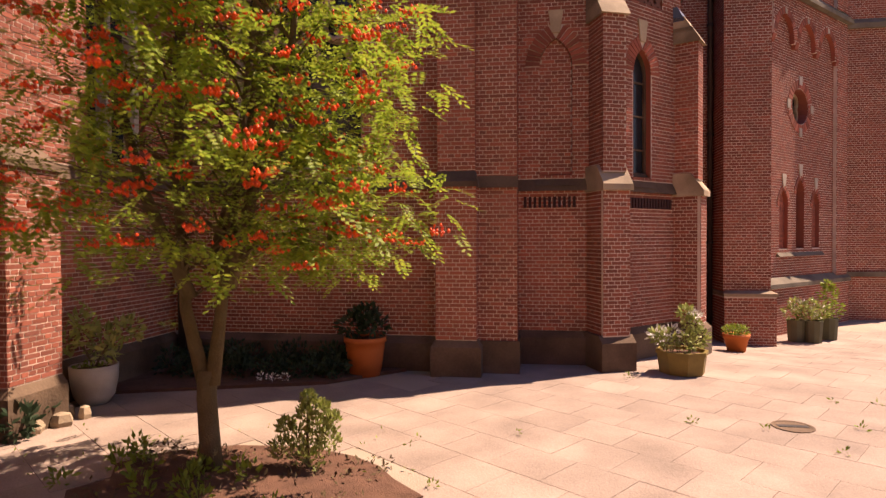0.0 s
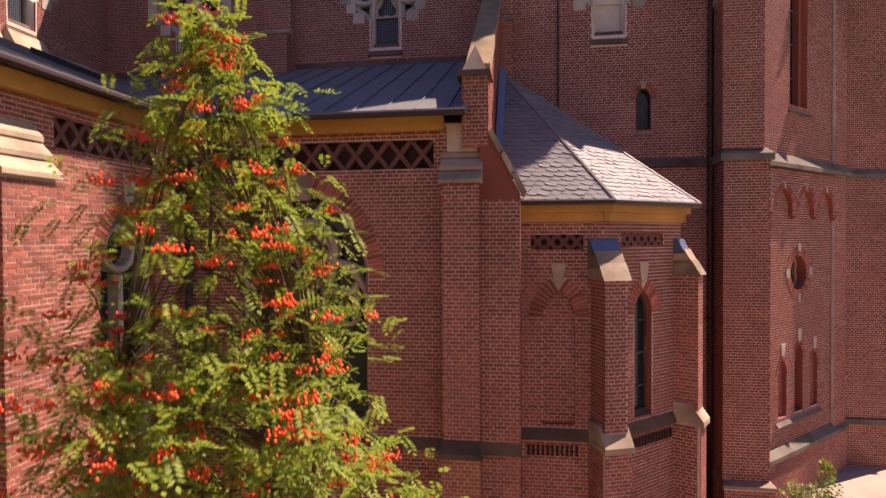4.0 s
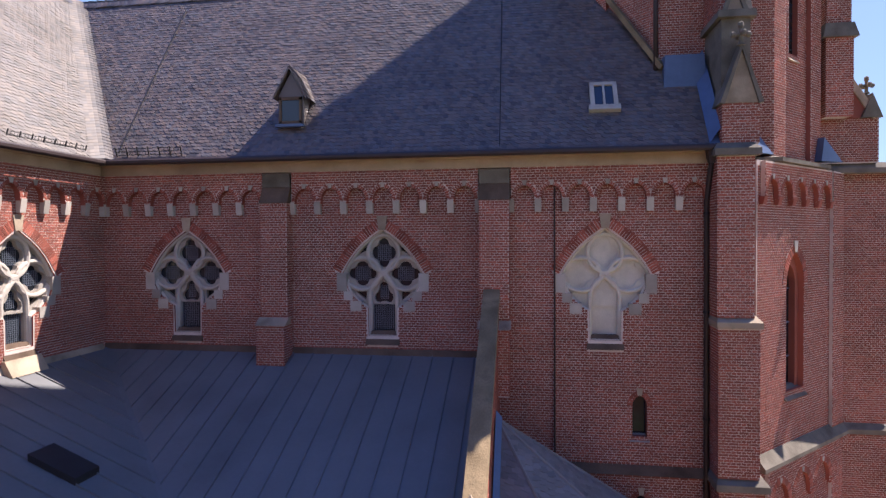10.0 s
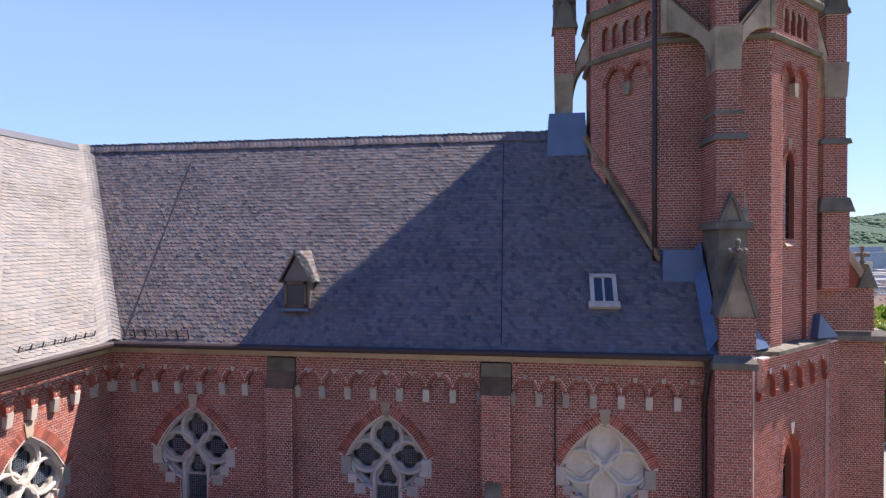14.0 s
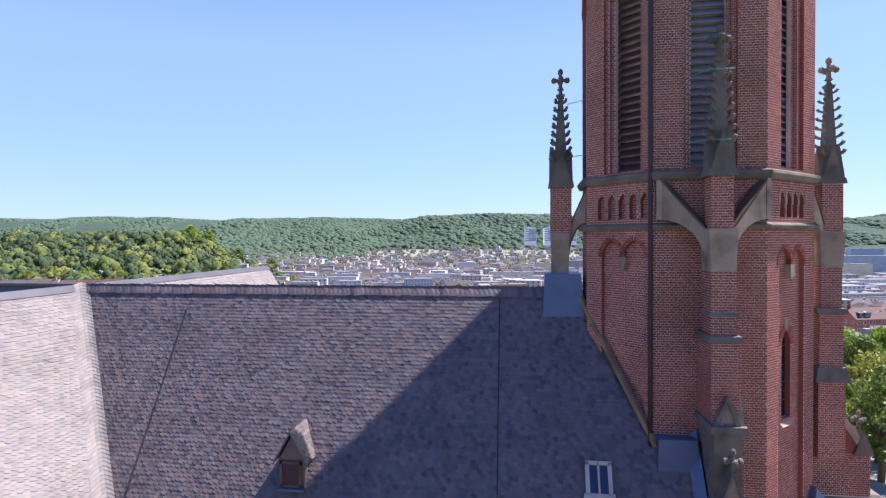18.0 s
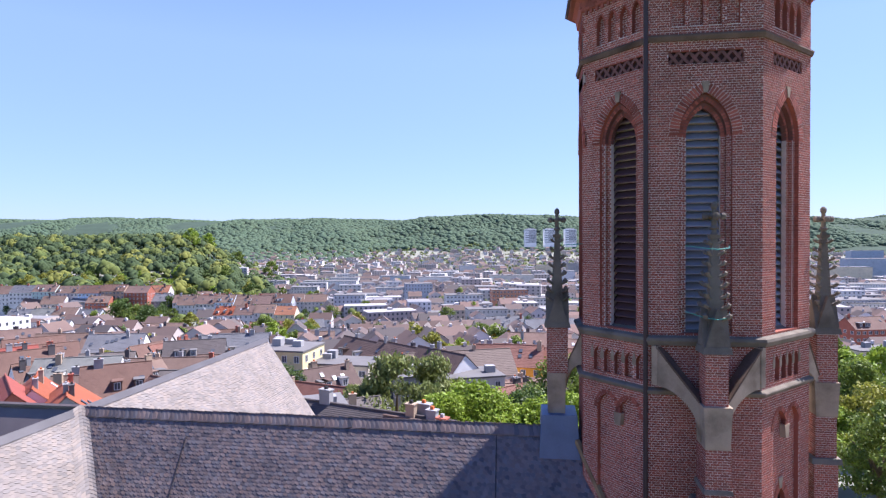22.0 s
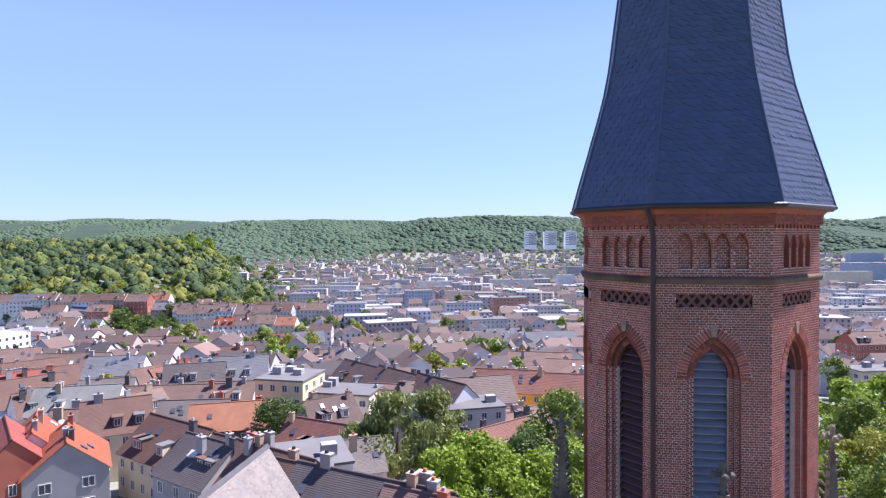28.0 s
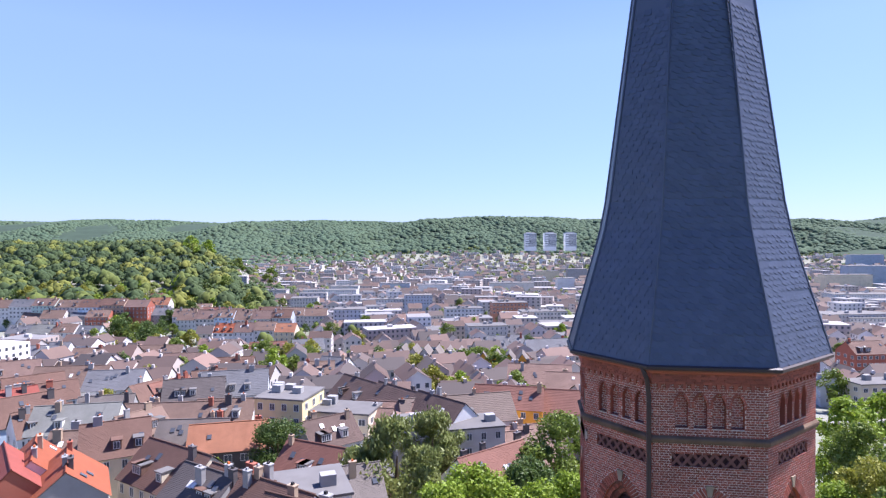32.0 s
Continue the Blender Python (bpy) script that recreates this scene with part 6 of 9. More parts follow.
def cross_finial(parent, x, y, z, s=1.0, stone=STONE_GREY):
    """A leafed cross on a small knob."""
    bag = Bag()
    bag.tube([(x, y, z + h * s) for h in (0.0, 0.1, 0.14, 0.2, 0.34, 0.56, 0.62, 0.7, 0.75)], [r * s for r in (0.05, 0.055, 0.11, 0.06, 0.055, 0.05, 0.08, 0.07, 0.02)], 8)
    finial = part("finial", bag, stone, parent, "weathered stone cross finial")
    for dx, dy in ((1, 0), (0, 1)):
        arm = [(x + dx * h * s, y + dy * h * s, z + 0.41 * s) for h in (-0.26, -0.23, -0.16, -0.12, 0.12, 0.16, 0.23, 0.26)]
        part("cross_arm", Bag().tube(arm, [r * s for r in (0.03, 0.08, 0.085, 0.05, 0.05, 0.085, 0.08, 0.03)], 8), stone, finial)
    return finial


def gablet(parent, plane, c, half, z0, z1, d0, d1):
    bag = Bag()
    plane.poly(bag, [(c - half, z0), (c + half, z0), (c, z1)], d0, d1)
    part("gablet", bag, STONE, parent, "stone gablet")
    for s in (-1, 1):
        bag = Bag()
        plane.poly(bag, [(c + s * (half + 0.07), z0), (c + s * (half - 0.03), z0 - 0.02), (c, z1 - 0.02), (c, z1 + 0.12)], d0, d1 + 0.06)
        part("gablet_coping", bag, STONE_GREY, parent)


gp = Plane(0, 13.93, 1, 0)
gablet(big, gp, 4.67, 0.39, 16.75, 17.95, -1.4, 0.0)
cross_finial(big, 4.65, 13.92, 17.9, 0.85)
bag = Bag().box(4.36, 4.98, 14.3, 15.6, 16.75, 18.75)
part("stone_block", bag, STONE_GREY, big, "weathered stone block")
bag = Bag().taper(4.67, 14.9, 18.75, 18.92, 0.42, 0.72, 0.4, 0.7)
part("stone_band", bag, STONE_GREY, big)
gablet(big, Plane(0, 14.35, 1, 0), 4.66, 0.22, 18.92, 19.5, -0.4, 0.0)
gablet(big, Plane(4.98, 0, 0, 1), 14.62, 0.22, 18.92, 19.5, -0.4, 0.0)
block("upper_pier", big, 4.33, 4.95, 14.45, 15.62, 18.92, 20.86, "frl")
bag = Bag().taper(4.64, 15.0, 20.84, 20.98, 0.4, 0.66, 0.36, 0.62)
part("stone_band", bag, STONE_GREY, big)
block("top_pier", big, 4.34, 4.92, 14.5, 15.3, 20.97, 22.5, "frl")
part("pier_band", Bag().taper(4.63, 14.9, 21.44, 21.54, 0.34, 0.44, 0.32, 0.42), STONE_GREY, big)
part("springer", Bag().loft([[(4.62 - a, 14.86 - b, z), (4.62 + a, 14.86 - b, z), (4.62 + a, 14.86 + 0.4, z), (4.62 - a, 14.86 + 0.4, z)] for z, a, b in ((22.48, 0.28, 0.36), (22.62, 0.285, 0.37), (23.0, 0.3, 0.37), (23.35, 0.32, 0.37), (23.5, 0.33, 0.38))]), STONE, big, "pale stone springer of flying arches")


def pinnacle(x, y, z_post, z_base, z_tip, label, half=0.3, post=True):
    """A brick post with four gablets, a crocketed stone spirelet and a leafed cross."""
    p = thing("pinnacle", (x, y, z_post), label, "pinnacle", "tower pinnacles")
    block("post", p, x - half, x + half, y - half, y + half, z_post, z_base - 0.1, "frlb")
    part("post_cap", Bag().taper(x, y, z_base - 0.12, z_base + 0.04, half + 0.08, half + 0.08, half + 0.05, half + 0.05), STONE_GREY, p)
    for pl in (Plane(0, y - half, 1, 0), Plane(x + half, 0, 0, 1), Plane(0, y + half, -1, 0), Plane(x - half, 0, 0, -1)):
        cu = (Vector((x, y, 0)) - pl.o).dot(pl.u)
        bag = Bag()
        pl.poly(bag, [(cu - half - 0.02, z_base), (cu + half + 0.02, z_base), (cu, z_base + 0.95)], -0.2, 0.04)
        part("gablet", bag, STONE_GREY, p)
    top = z_tip - 0.72
    foot_r = half * 0.74
    part("spirelet", Bag().taper(x, y, z_base, top, foot_r, foot_r, 0.06, 0.06), STONE_GREY, p, "weathered stone spirelet")
    part("spire_collar", Bag().taper(x, y, top - 0.16, top - 0.06, 0.1, 0.1, 0.13, 0.13), STONE_GREY, p)
    n = 8
    for k in range(n):
        z = z_base + 0.75 + (top - z_base - 1.0) * k / (n - 1)
        r = foot_r + (0.06 - foot_r) * (z - z_base) / (top - z_base)
        q = 1.0 - 0.35 * k / n
        for sx in (-1, 1):
            for sy in (-1, 1):
                bag = Bag()
                bag.tube([(x + sx * (r - 0.03), y + sy * (r - 0.03), z - 0.07 * q), (x + sx * (r + 0.05 * q), y + sy * (r + 0.05 * q), z - 0.03 * q), (x + sx * (r + 0.1 * q), y + sy * (r + 0.1 * q), z + 0.01), (x + sx * (r + 0.13 * q), y + sy * (r + 0.13 * q), z + 0.06 * q), (x + sx * (r + 0.1 * q), y + sy * (r + 0.1 * q), z + 0.09 * q)], [0.05 * q, 0.045 * q, 0.06 * q, 0.06 * q, 0.02], 5)
                part("crocket", bag, STONE_GREY, p)
    cross_finial(p, x, y, top - 0.05, 1.05)
    return p


def flying_arch(p, a, b, label=""):
    """A raking stone strut with a curved underside from a pinnacle to the tower."""
    a, b = Vector(a), Vector(b)
    flat = Vector((b.x - a.x, b.y - a.y, 0))
    L = flat.length
    pl = Plane(a.x, a.y, flat.x, flat.y)
    n = 8
    under = [(L * (1 - math.cos(math.pi / 2 * i / n)), a.z - 0.9 + (b.z - 0.06 - a.z) * math.sin(math.pi / 2 * i / n)) for i in range(n + 1)]
    over = [(L, b.z), (0.0, a.z)]
    bag = Bag()
    pl.poly(bag, under + over, -0.13, 0.13)
    part("flying_strut", bag, STONE, p, "tan stone flying arch")
    bag = Bag()
    pl.poly(bag, [(0, a.z), (L, b.z), (L, b.z + 0.07), (0, a.z + 0.07)], -0.155, 0.155)
    part("strut_coping", bag, STONE_DARK, p)
    bag = Bag()
    pl.slab(bag, L - 0.04, L + 0.12, b.z - 0.95, b.z + 0.05, -0.15, 0.15)
    part("abutment_stone", bag, STONE, p)


p = pinnacle(4.62, 14.86, 23.5, 24.86, 28.35, "front stone pinnacle with crockets and green copper wires", 0.26)
flying_arch(p, (4.4, 14.95, 23.45), (3.5, 15.6, 24.7))
flying_arch(p, (4.84, 14.95, 23.45), (5.86, 15.6, 24.7))
for z, r in ((25.6, 0.5), (27.25, 0.5)):
    bag = Bag()
    bag.tube([(4.1, 15.4, z + 0.05), (4.35, 14.62, z), (4.62, 14.52, z - 0.03), (4.9, 14.62, z), (5.15, 15.4, z + 0.05)], 0.014, 5)
    part("copper_wire", bag, COPPER, p, "green copper tie wire")
p = pinnacle(1.06, 18.2, 23.45, 24.95, 28.4, "stone pinnacle with crockets beside the tower above nave roof")
part("pier", Bag().taper(1.03, 18.2, 22.2, 23.46, 0.25, 0.32, 0.27, 0.34), STONE, p)
part("lead_pedestal", Bag().taper(1.1, 18.2, 20.6, 22.25, 0.62, 0.7, 0.52, 0.58), LEAD, p, "lead-clad pedestal on the roof")
flying_arch(p, (1.26, 18.15, 23.42), (1.82, 17.95, 24.7))
for z in (25.7, 27.3):
    part("copper_wire", Bag().tube([(1.25, 18.0, z), (1.8, 17.6, z + 0.04)], 0.012, 5), COPPER, p)
p = pinnacle(8.5, 18.1, 23.4, 24.9, 28.35, "stone pinnacle with crockets above stepped tower buttress", 0.27)
part("springer", Bag().taper(8.48, 18.1, 22.45, 23.42, 0.28, 0.32, 0.33, 0.34), STONE, p)
flying_arch(p, (8.3, 18.0, 23.4), (7.8, 17.7, 24.7))

rb = thing("buttress", (8.7, 18.1, 0), "stepped red brick tower buttress with raking stone coping", "buttress", "tower buttresses")
block("lower_shaft", rb, 8.85, 10.25, 18.55, 19.7, -0.5, 8.1, "frl")
block("middle_shaft", rb, 8.85, 10.2, 18.6, 19.65, 8.35, 15.6, "frl")
block("gable_block", rb, 7.8, 9.7, 18.2, 19.3, 15.85, 17.1, "frl")
for z0, x0, x1, y0, st in ((8.08, 8.75, 10.3, 18.45, STONE_GREY), (15.58, 8.2, 10.25, 18.2, STONE_GREY)):
    bag = Bag().box(x0, x1, y0, 19.75, z0, z0 + 0.14)
    bag.loft([[(x0, y0, z0 + 0.14), (x1, y0, z0 + 0.14), (x1, 19.75, z0 + 0.14), (x0, 19.75, z0 + 0.14)], [(x0, y0 + 0.15, z0 + 0.3), (x1 - 0.25, y0 + 0.15, z0 + 0.3), (x1 - 0.25, 19.3, z0 + 0.3), (x0, 19.3, z0 + 0.3)]])
    part("band", bag, st, rb)
bag = Bag().box(8.75, 10.3, 18.45, 19.75, 1.0, 1.14)
part("plinth_band", bag, STONE_GREY, rb)
rp = Plane(0, 18.15, 1, 0)
bag = Bag()
rp.poly(bag, [(7.9, 17.1), (9.5, 17.1), (8.1, 19.3), (7.9, 19.3)], -1.1, 0.0)
part("raking_wall", bag, BRICK, rb)
bag = Bag()
rp.poly(bag, [(9.52, 17.05), (9.64, 17.2), (8.18, 19.45), (8.06, 19.3)], -1.15, 0.06)
part("raking_coping", bag, STONE, rb)
block("pier_low", rb, 8.1, 8.8, 17.7, 18.5, 17.1, 19.3, "frl")
part("pier_offset", Bag().taper(8.45, 18.1, 19.25, 19.65, 0.46, 0.5, 0.36, 0.42), STONE_GREY, rb)
block("pier_mid", rb, 8.14, 8.76, 17.75, 18.45, 19.6, 21.2, "frl")
part("pier_band", Bag().taper(8.45, 18.1, 21.15, 21.3, 0.4, 0.44, 0.38, 0.4), STONE_GREY, rb)
block("pier_top", rb, 8.2, 8.74, 17.8, 18.4, 21.3, 22.5, "frl")
bag = Bag()
rp.poly(bag, [(9.2, 17.1), (9.74, 17.1), (9.47, 17.78)], -0.6, 0.1)
part("gablet", bag, STONE_GREY, rb)
cross_finial(rb, 9.46, 18.36, 17.72, 0.8)

# ---- ground and court ----
def relief(x, y):
    """Height of the ground: level court, town slope, valley and wooded hills."""
    def ease(a, b, v):
        q = min(1.0, max(0.0, (v - a) / (b - a)))
        return q * q * (3 - 2 * q)
    h = -0.26 * ease(10.0, 14.5, y) * ease(2.0, 5.0, x)
    r = math.hypot(x, y)
    h -= 9.0 * ease(35, 110, y) + 18.0 * ease(100, 320, y) + 10.0 * ease(320, 900, y)
    ridge = 130 + 9 * math.sin(x * 0.0021 + 0.6) + 6 * math.sin(x * 0.0057 + 2.0) + 4 * math.sin(x * 0.013)
    h += (ridge + 36 - 26 * ease(-450, 250, x)) * ease(1500, 3000, y)
    h += 16 * ease(1700, 2300, y) * (1 - ease(2700, 3000, y)) * math.sin(x * 0.011 + 0.5) * math.sin(y * 0.006 + x * 0.003)
    h += 15 * ease(1150, 1900, y) * math.exp(-((x - 60) / 420.0) ** 2)
    left = ease(-0.46, -0.64, x / max(y, 1.0)) * ease(430, 800, y)
    h += 57 * left * (1 - ease(950, 1500, y))
    h += 95 * ease(300, 1100, x - 0.35 * y) * ease(500, 1300, y)
    return h


def ground_sheet():
    xs = sorted(set([-4200, -3400, -2700, -2200, -1800, -1500, -1250, -1050, -900, -780, -680, -590, -510, -440, -380, -320, -270, -220, -180, -140, -105, -75, -50, -32, -20, -12, -8, -4, 0, 2, 3, 4, 5, 6, 8, 12, 20, 35, 55, 80, 110, 150, 190, 240, 300, 370, 450, 540, 640, 760, 900, 1080, 1300, 1600, 2000, 2500, 3200, 4200]))
    ys = [-600, -200, -60, -20, -5, 0, 5, 8, 10, 11, 12, 13, 14, 15, 18, 22, 28, 36, 48, 60, 75, 90, 105, 125, 150, 175, 200, 230, 265, 300, 340, 390, 450, 520, 600, 690, 780, 880, 980, 1080, 1180, 1300, 1430, 1560, 1700, 1850, 2000, 2150, 2300, 2450, 2600, 2750, 2900, 3050, 3200, 3600, 4400]
    n = len(xs)
    bag = Bag()
    bag.add([(x, y, relief(x, y)) for y in ys for x in xs], [(j * n + i, j * n + i + 1, (j + 1) * n + i + 1, (j + 1) * n + i) for j in range(len(ys) - 1) for i in range(n - 1)])
    me = bag.mesh("ground")
    me.materials.append(GROUND)
    me.materials.append(TOWN_GROUND)
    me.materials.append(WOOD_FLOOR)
    me.materials.append(UNSEEN_LAWN)
    for p in me.polygons:
        cx, cy = p.center.x, p.center.y
        # Index 3 is unseen lawn behind the camera, added to cut warm bounce light.
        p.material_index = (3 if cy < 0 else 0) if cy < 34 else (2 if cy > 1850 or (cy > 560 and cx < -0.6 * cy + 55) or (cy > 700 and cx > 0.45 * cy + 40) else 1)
    return part("ground", me, GROUND, None, "ground sheet from the church court to the hills", kind="structure", category="ground", smooth=True)


TOWN_GROUND = mat("streets_and_gardens", (0.17, 0.18, 0.11), 0.95, spread=0.4, scale=0.03, fine=0.3, bump=0, tint=(0.24, 0.23, 0.21), tint_amount=0.9)
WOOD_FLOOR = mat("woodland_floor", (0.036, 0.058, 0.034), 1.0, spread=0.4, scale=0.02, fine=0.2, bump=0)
ground = ground_sheet()



def paving():
    """Slabs laid askew over the court; the nearest are objects of their own."""
    rng = random.Random(2)
    base = thing("pavement", (0, 6, 0), "sunlit pale pinkish paving slabs of church court", "pavement", kind="structure")
    a = radians(-37)
    ca, sa = math.cos(a), math.sin(a)
    cells = []
    for i in range(-26, 27):
        for j in range(-26, 27):
            u, v = i * 0.62 + (0.31 if j % 2 else 0.0), j * 0.62
            x, y = 1 + u * ca - v * sa, 8 + u * sa + v * ca
            if not (-6.4 < x < 11 and 2.0 < y < 16.5):
                continue
            if (x + 2.55) ** 2 / 1.9 + (y - 4.75) ** 2 / 0.9 < 1 or (x < -1.2 and y > 8.2) or y > 9.6 + max(0.0, x) * 0.9 + 2.0:
                continue
            cells.append((y - 0.15 * abs(x), x, y))
    cells.sort()
    def slab(bag, x, y, dz):
        h = 0.3075
        pts = [(x + p * ca - q * sa, y + p * sa + q * ca) for p, q in ((-h, -h), (h, -h), (h, h), (-h, h))]
        z = relief(x, y)
        bag.loft([[(px, py, relief(px, py) - 0.03) for px, py in pts], [(px, py, relief(px, py) + 0.005 + dz) for px, py in pts]])
    rest = Bag()
    for k, (_, x, y) in enumerate(cells):
        dz = rng.uniform(0.0, 0.0025)
        if k < 300:
            b = Bag()
            slab(b, x, y, dz)
            part("paving_slab", b, PAVER, base)
        else:
            slab(rest, x, y, dz)
    part("paving_slabs", rest, PAVER, base, kind="stuff")


paving()
drain = thing("drain_cover", (2.9, 7.1, 0.02), "round dark iron drain cover in paving", "drain cover")
part("frame", Bag().loft([[(2.9 + r * math.cos(k * 0.393), 7.1 + r * math.sin(k * 0.393), z) for k in range(16)] for r, z in ((0.22, 0.0), (0.22, 0.016), (0.19, 0.017), (0.19, 0.013))]), STONE_DARK, drain)
part("grate", Bag().box(2.74, 3.06, 7.06, 7.14, 0.012, 0.018), IRON, drain)
part("planting_bed", Bag().loft([[(-2.55 + r * 1.42 * math.cos(k * 0.3142) + (0.25 if k % 5 == 0 else 0), 4.75 + r * 0.98 * math.sin(k * 0.3142), z) for k in range(20)] for r, z in ((1.0, -0.05), (1.0, 0.02), (0.9, 0.035), (0.5, 0.06), (0.02, 0.07))]), SOIL, None, "dark red-brown bark mulch bed round the rowan tree", kind="structure", category="bed")
part("ivy_bed_soil", Bag().loft([[(-6.0, 7.3, z), (-3.0, 8.3, z), (-2.0, 9.3, z), (-6.0, 9.35, z)] for z in (-0.02, 0.05)]), SOIL, None, "dark soil strip along shaded wall", kind="structure", category="bed")


def quads_mesh(name, quads, material):
    q = np.asarray(quads, float).reshape(-1, 3)
    n = len(q) // 4
    me = fast_mesh(name, q, np.full(n, 4), np.arange(4 * n))
    me.materials.append(material)
    return me


def rowan():
    rng = np.random.RandomState(8)
    t = thing("rowan_tree", (-2.89, 4.97, 0), "rowan tree with feathery green leaves and red berry clusters", "tree")
    x0, y0 = -2.89, 4.97
    bag = Bag()
    bag.tube([(x0 + 0.02, y0, -0.1), (x0, y0, 0.25), (x0 - 0.03, y0, 0.7), (x0 - 0.02, y0, 0.95)], [0.115, 0.095, 0.088, 0.09], 9)
    part("trunk", bag, BARK, t, smooth=True)
    limbs = []
    stems = [((-0.04, 0, 0.82), (-0.25, 0.05, 1.5), (-0.36, 0.1, 2.8), (-0.25, 0.1, 4.6), (-0.1, 0.1, 7.6)), ((0.03, 0, 0.82), (0.07, 0.1, 1.5), (0.2, 0.2, 2.8), (0.4, 0.2, 4.4), (0.35, 0.1, 7.0)),
             ((-0.2, 0.05, 1.6), (-0.5, -0.2, 2.6), (-0.8, -0.3, 4.0), (-0.9, -0.2, 5.6)), ((0.15, 0.1, 1.7), (0.5, -0.1, 2.6), (0.9, -0.2, 3.8), (1.0, 0.0, 5.4)), ((0.0, 0.1, 1.9), (0.1, 0.5, 3.0), (0.2, 0.8, 4.5), (0.2, 0.7, 6.2))]
    for st in stems:
        n = len(st)
        pts = [(x0 + a, y0 + b, c) for a, b, c in st]
        part("limb", Bag().tube(pts, [0.07 - 0.06 * k / (n - 1) for k in range(n)], 7), BARK, t, smooth=True)
        limbs.append(pts)
    tips, twigs = [], Bag()
    while len(tips) < 600:
        z = 2.0 + 6.45 * rng.uniform() ** 1.5
        reach = 2.35 * max(0.05, 1 - ((z - 1.75) / 6.9) ** 2.2) * min(1.0, 0.55 + (z - 1.6) * 0.6)
        a, q = rng.uniform(0, 6.283), rng.uniform(0.15, 1.0) ** 0.55
        if z > 5.8 and rng.uniform() < 0.55:
            continue
        p = Vector((x0 - 0.05 + reach * q * math.cos(a) * (0.92 if math.cos(a) > 0 else 1.05), y0 + reach * q * math.sin(a) * (0.85 if a > math.pi else 0.6), z))
        if p.x < x0 - 1.15 and rng.uniform() < 0.7 or p.x < x0 - 0.55 and p.z < 2.45:
            continue
        st = limbs[rng.randint(len(limbs))]
        near = min((Vector(u).lerp(Vector(v), k / 4) for u, v in zip(st, st[1:]) for k in range(4)), key=lambda w: (w - p).length + max(0, w.z - p.z) * 2)
        tips.append(p)
        mid = near.lerp(p, 0.55) + Vector((0, 0, 0.18))
        twigs.add(*branch(near, mid, p))
    part("twigs", twigs, BARK, t, kind="stuff")
    quads = []
    for p in tips:
        for _ in range(7):
            a = rng.uniform(0, 6.283)
            d = Vector((math.cos(a), math.sin(a), rng.uniform(-0.9, 0.25))).normalized()
            o = p + Vector(rng.normal(size=3) * 0.15)
            side = d.cross(Vector((0, 0, 1))).normalized()
            up = side.cross(d)
            L = rng.uniform(0.18, 0.27)
            for k in range(7):
                q = 0.15 + 0.85 * k / 6
                c = o + d * (L * q) - Vector((0, 0, 0.05 * q * q))
                for s in ((-1, 1) if k < 6 else (0,)):
                    ax = (side * s + d * 0.55).normalized() if s else d
                    w = d * 0.019 if s else side * 0.019
                    ln = 0.075 * (1.0 - 0.3 * abs(q - 0.45))
                    lift = up * rng.uniform(-0.01, 0.01)
                    quads.append([c, c + ax * ln * 0.5 + w + lift, c + ax * ln + lift, c + ax * ln * 0.5 - w + lift])
    part("leaves", quads_mesh("leaves", [[tuple(v) for v in q] for q in quads], ROWAN), ROWAN, t, kind="stuff")
    cl = []
    for k in range(4):
        bag = Bag()
        for _ in range(26):
            c = Vector(rng.normal(size=3)) * 0.034
            c.z = abs(c.z) * 0.6 - 0.01
            r = 0.0125
            bag.add([c + Vector(v) * r for v in ((1, 0, 0), (-1, 0, 0), (0, 1, 0), (0, -1, 0), (0, 0, 1), (0, 0, -1))], [(0, 2, 4), (2, 1, 4), (1, 3, 4), (3, 0, 4), (2, 0, 5), (1, 2, 5), (3, 1, 5), (0, 3, 5)])
        me = bag.mesh("berry_cluster")
        me.materials.append(BERRY)
        me.polygons.foreach_set("use_smooth", [True] * len(me.polygons))
        cl.append(me)
    order = [i for i in range(len(tips)) if tips[i].y < y0 + 0.25]
    for k in order[:300]:
        ob = new("berry_cluster", cl[k % 4])
        ob.matrix_basis = Matrix.Translation(tips[k] + Vector(rng.normal(size=3) * 0.08)) @ Matrix.Rotation(rng.uniform(0, 6.28), 4, "Z") @ Matrix.Scale(rng.uniform(1.15, 1.7), 4)
        ob.parent = t
        ob.matrix_parent_inverse = t.matrix_basis.inverted()


def branch(a, m, b):
    """A thin three-sided twig through three points."""
    vs, fs = [], []
    for k, (p, r) in enumerate(((a, 0.014), (m, 0.008), (b, 0.003))):
        for j in range(3):
            vs.append(p + Vector((math.cos(j * 2.1), math.sin(j * 2.1), 0.3 * math.cos(j * 2.1))) * r)
    for k in range(2):
        for j in range(3):
            fs.append((k * 3 + j, k * 3 + (j + 1) % 3, k * 3 + 3 + (j + 1) % 3, k * 3 + 3 + j))
    return vs, fs


rowan()


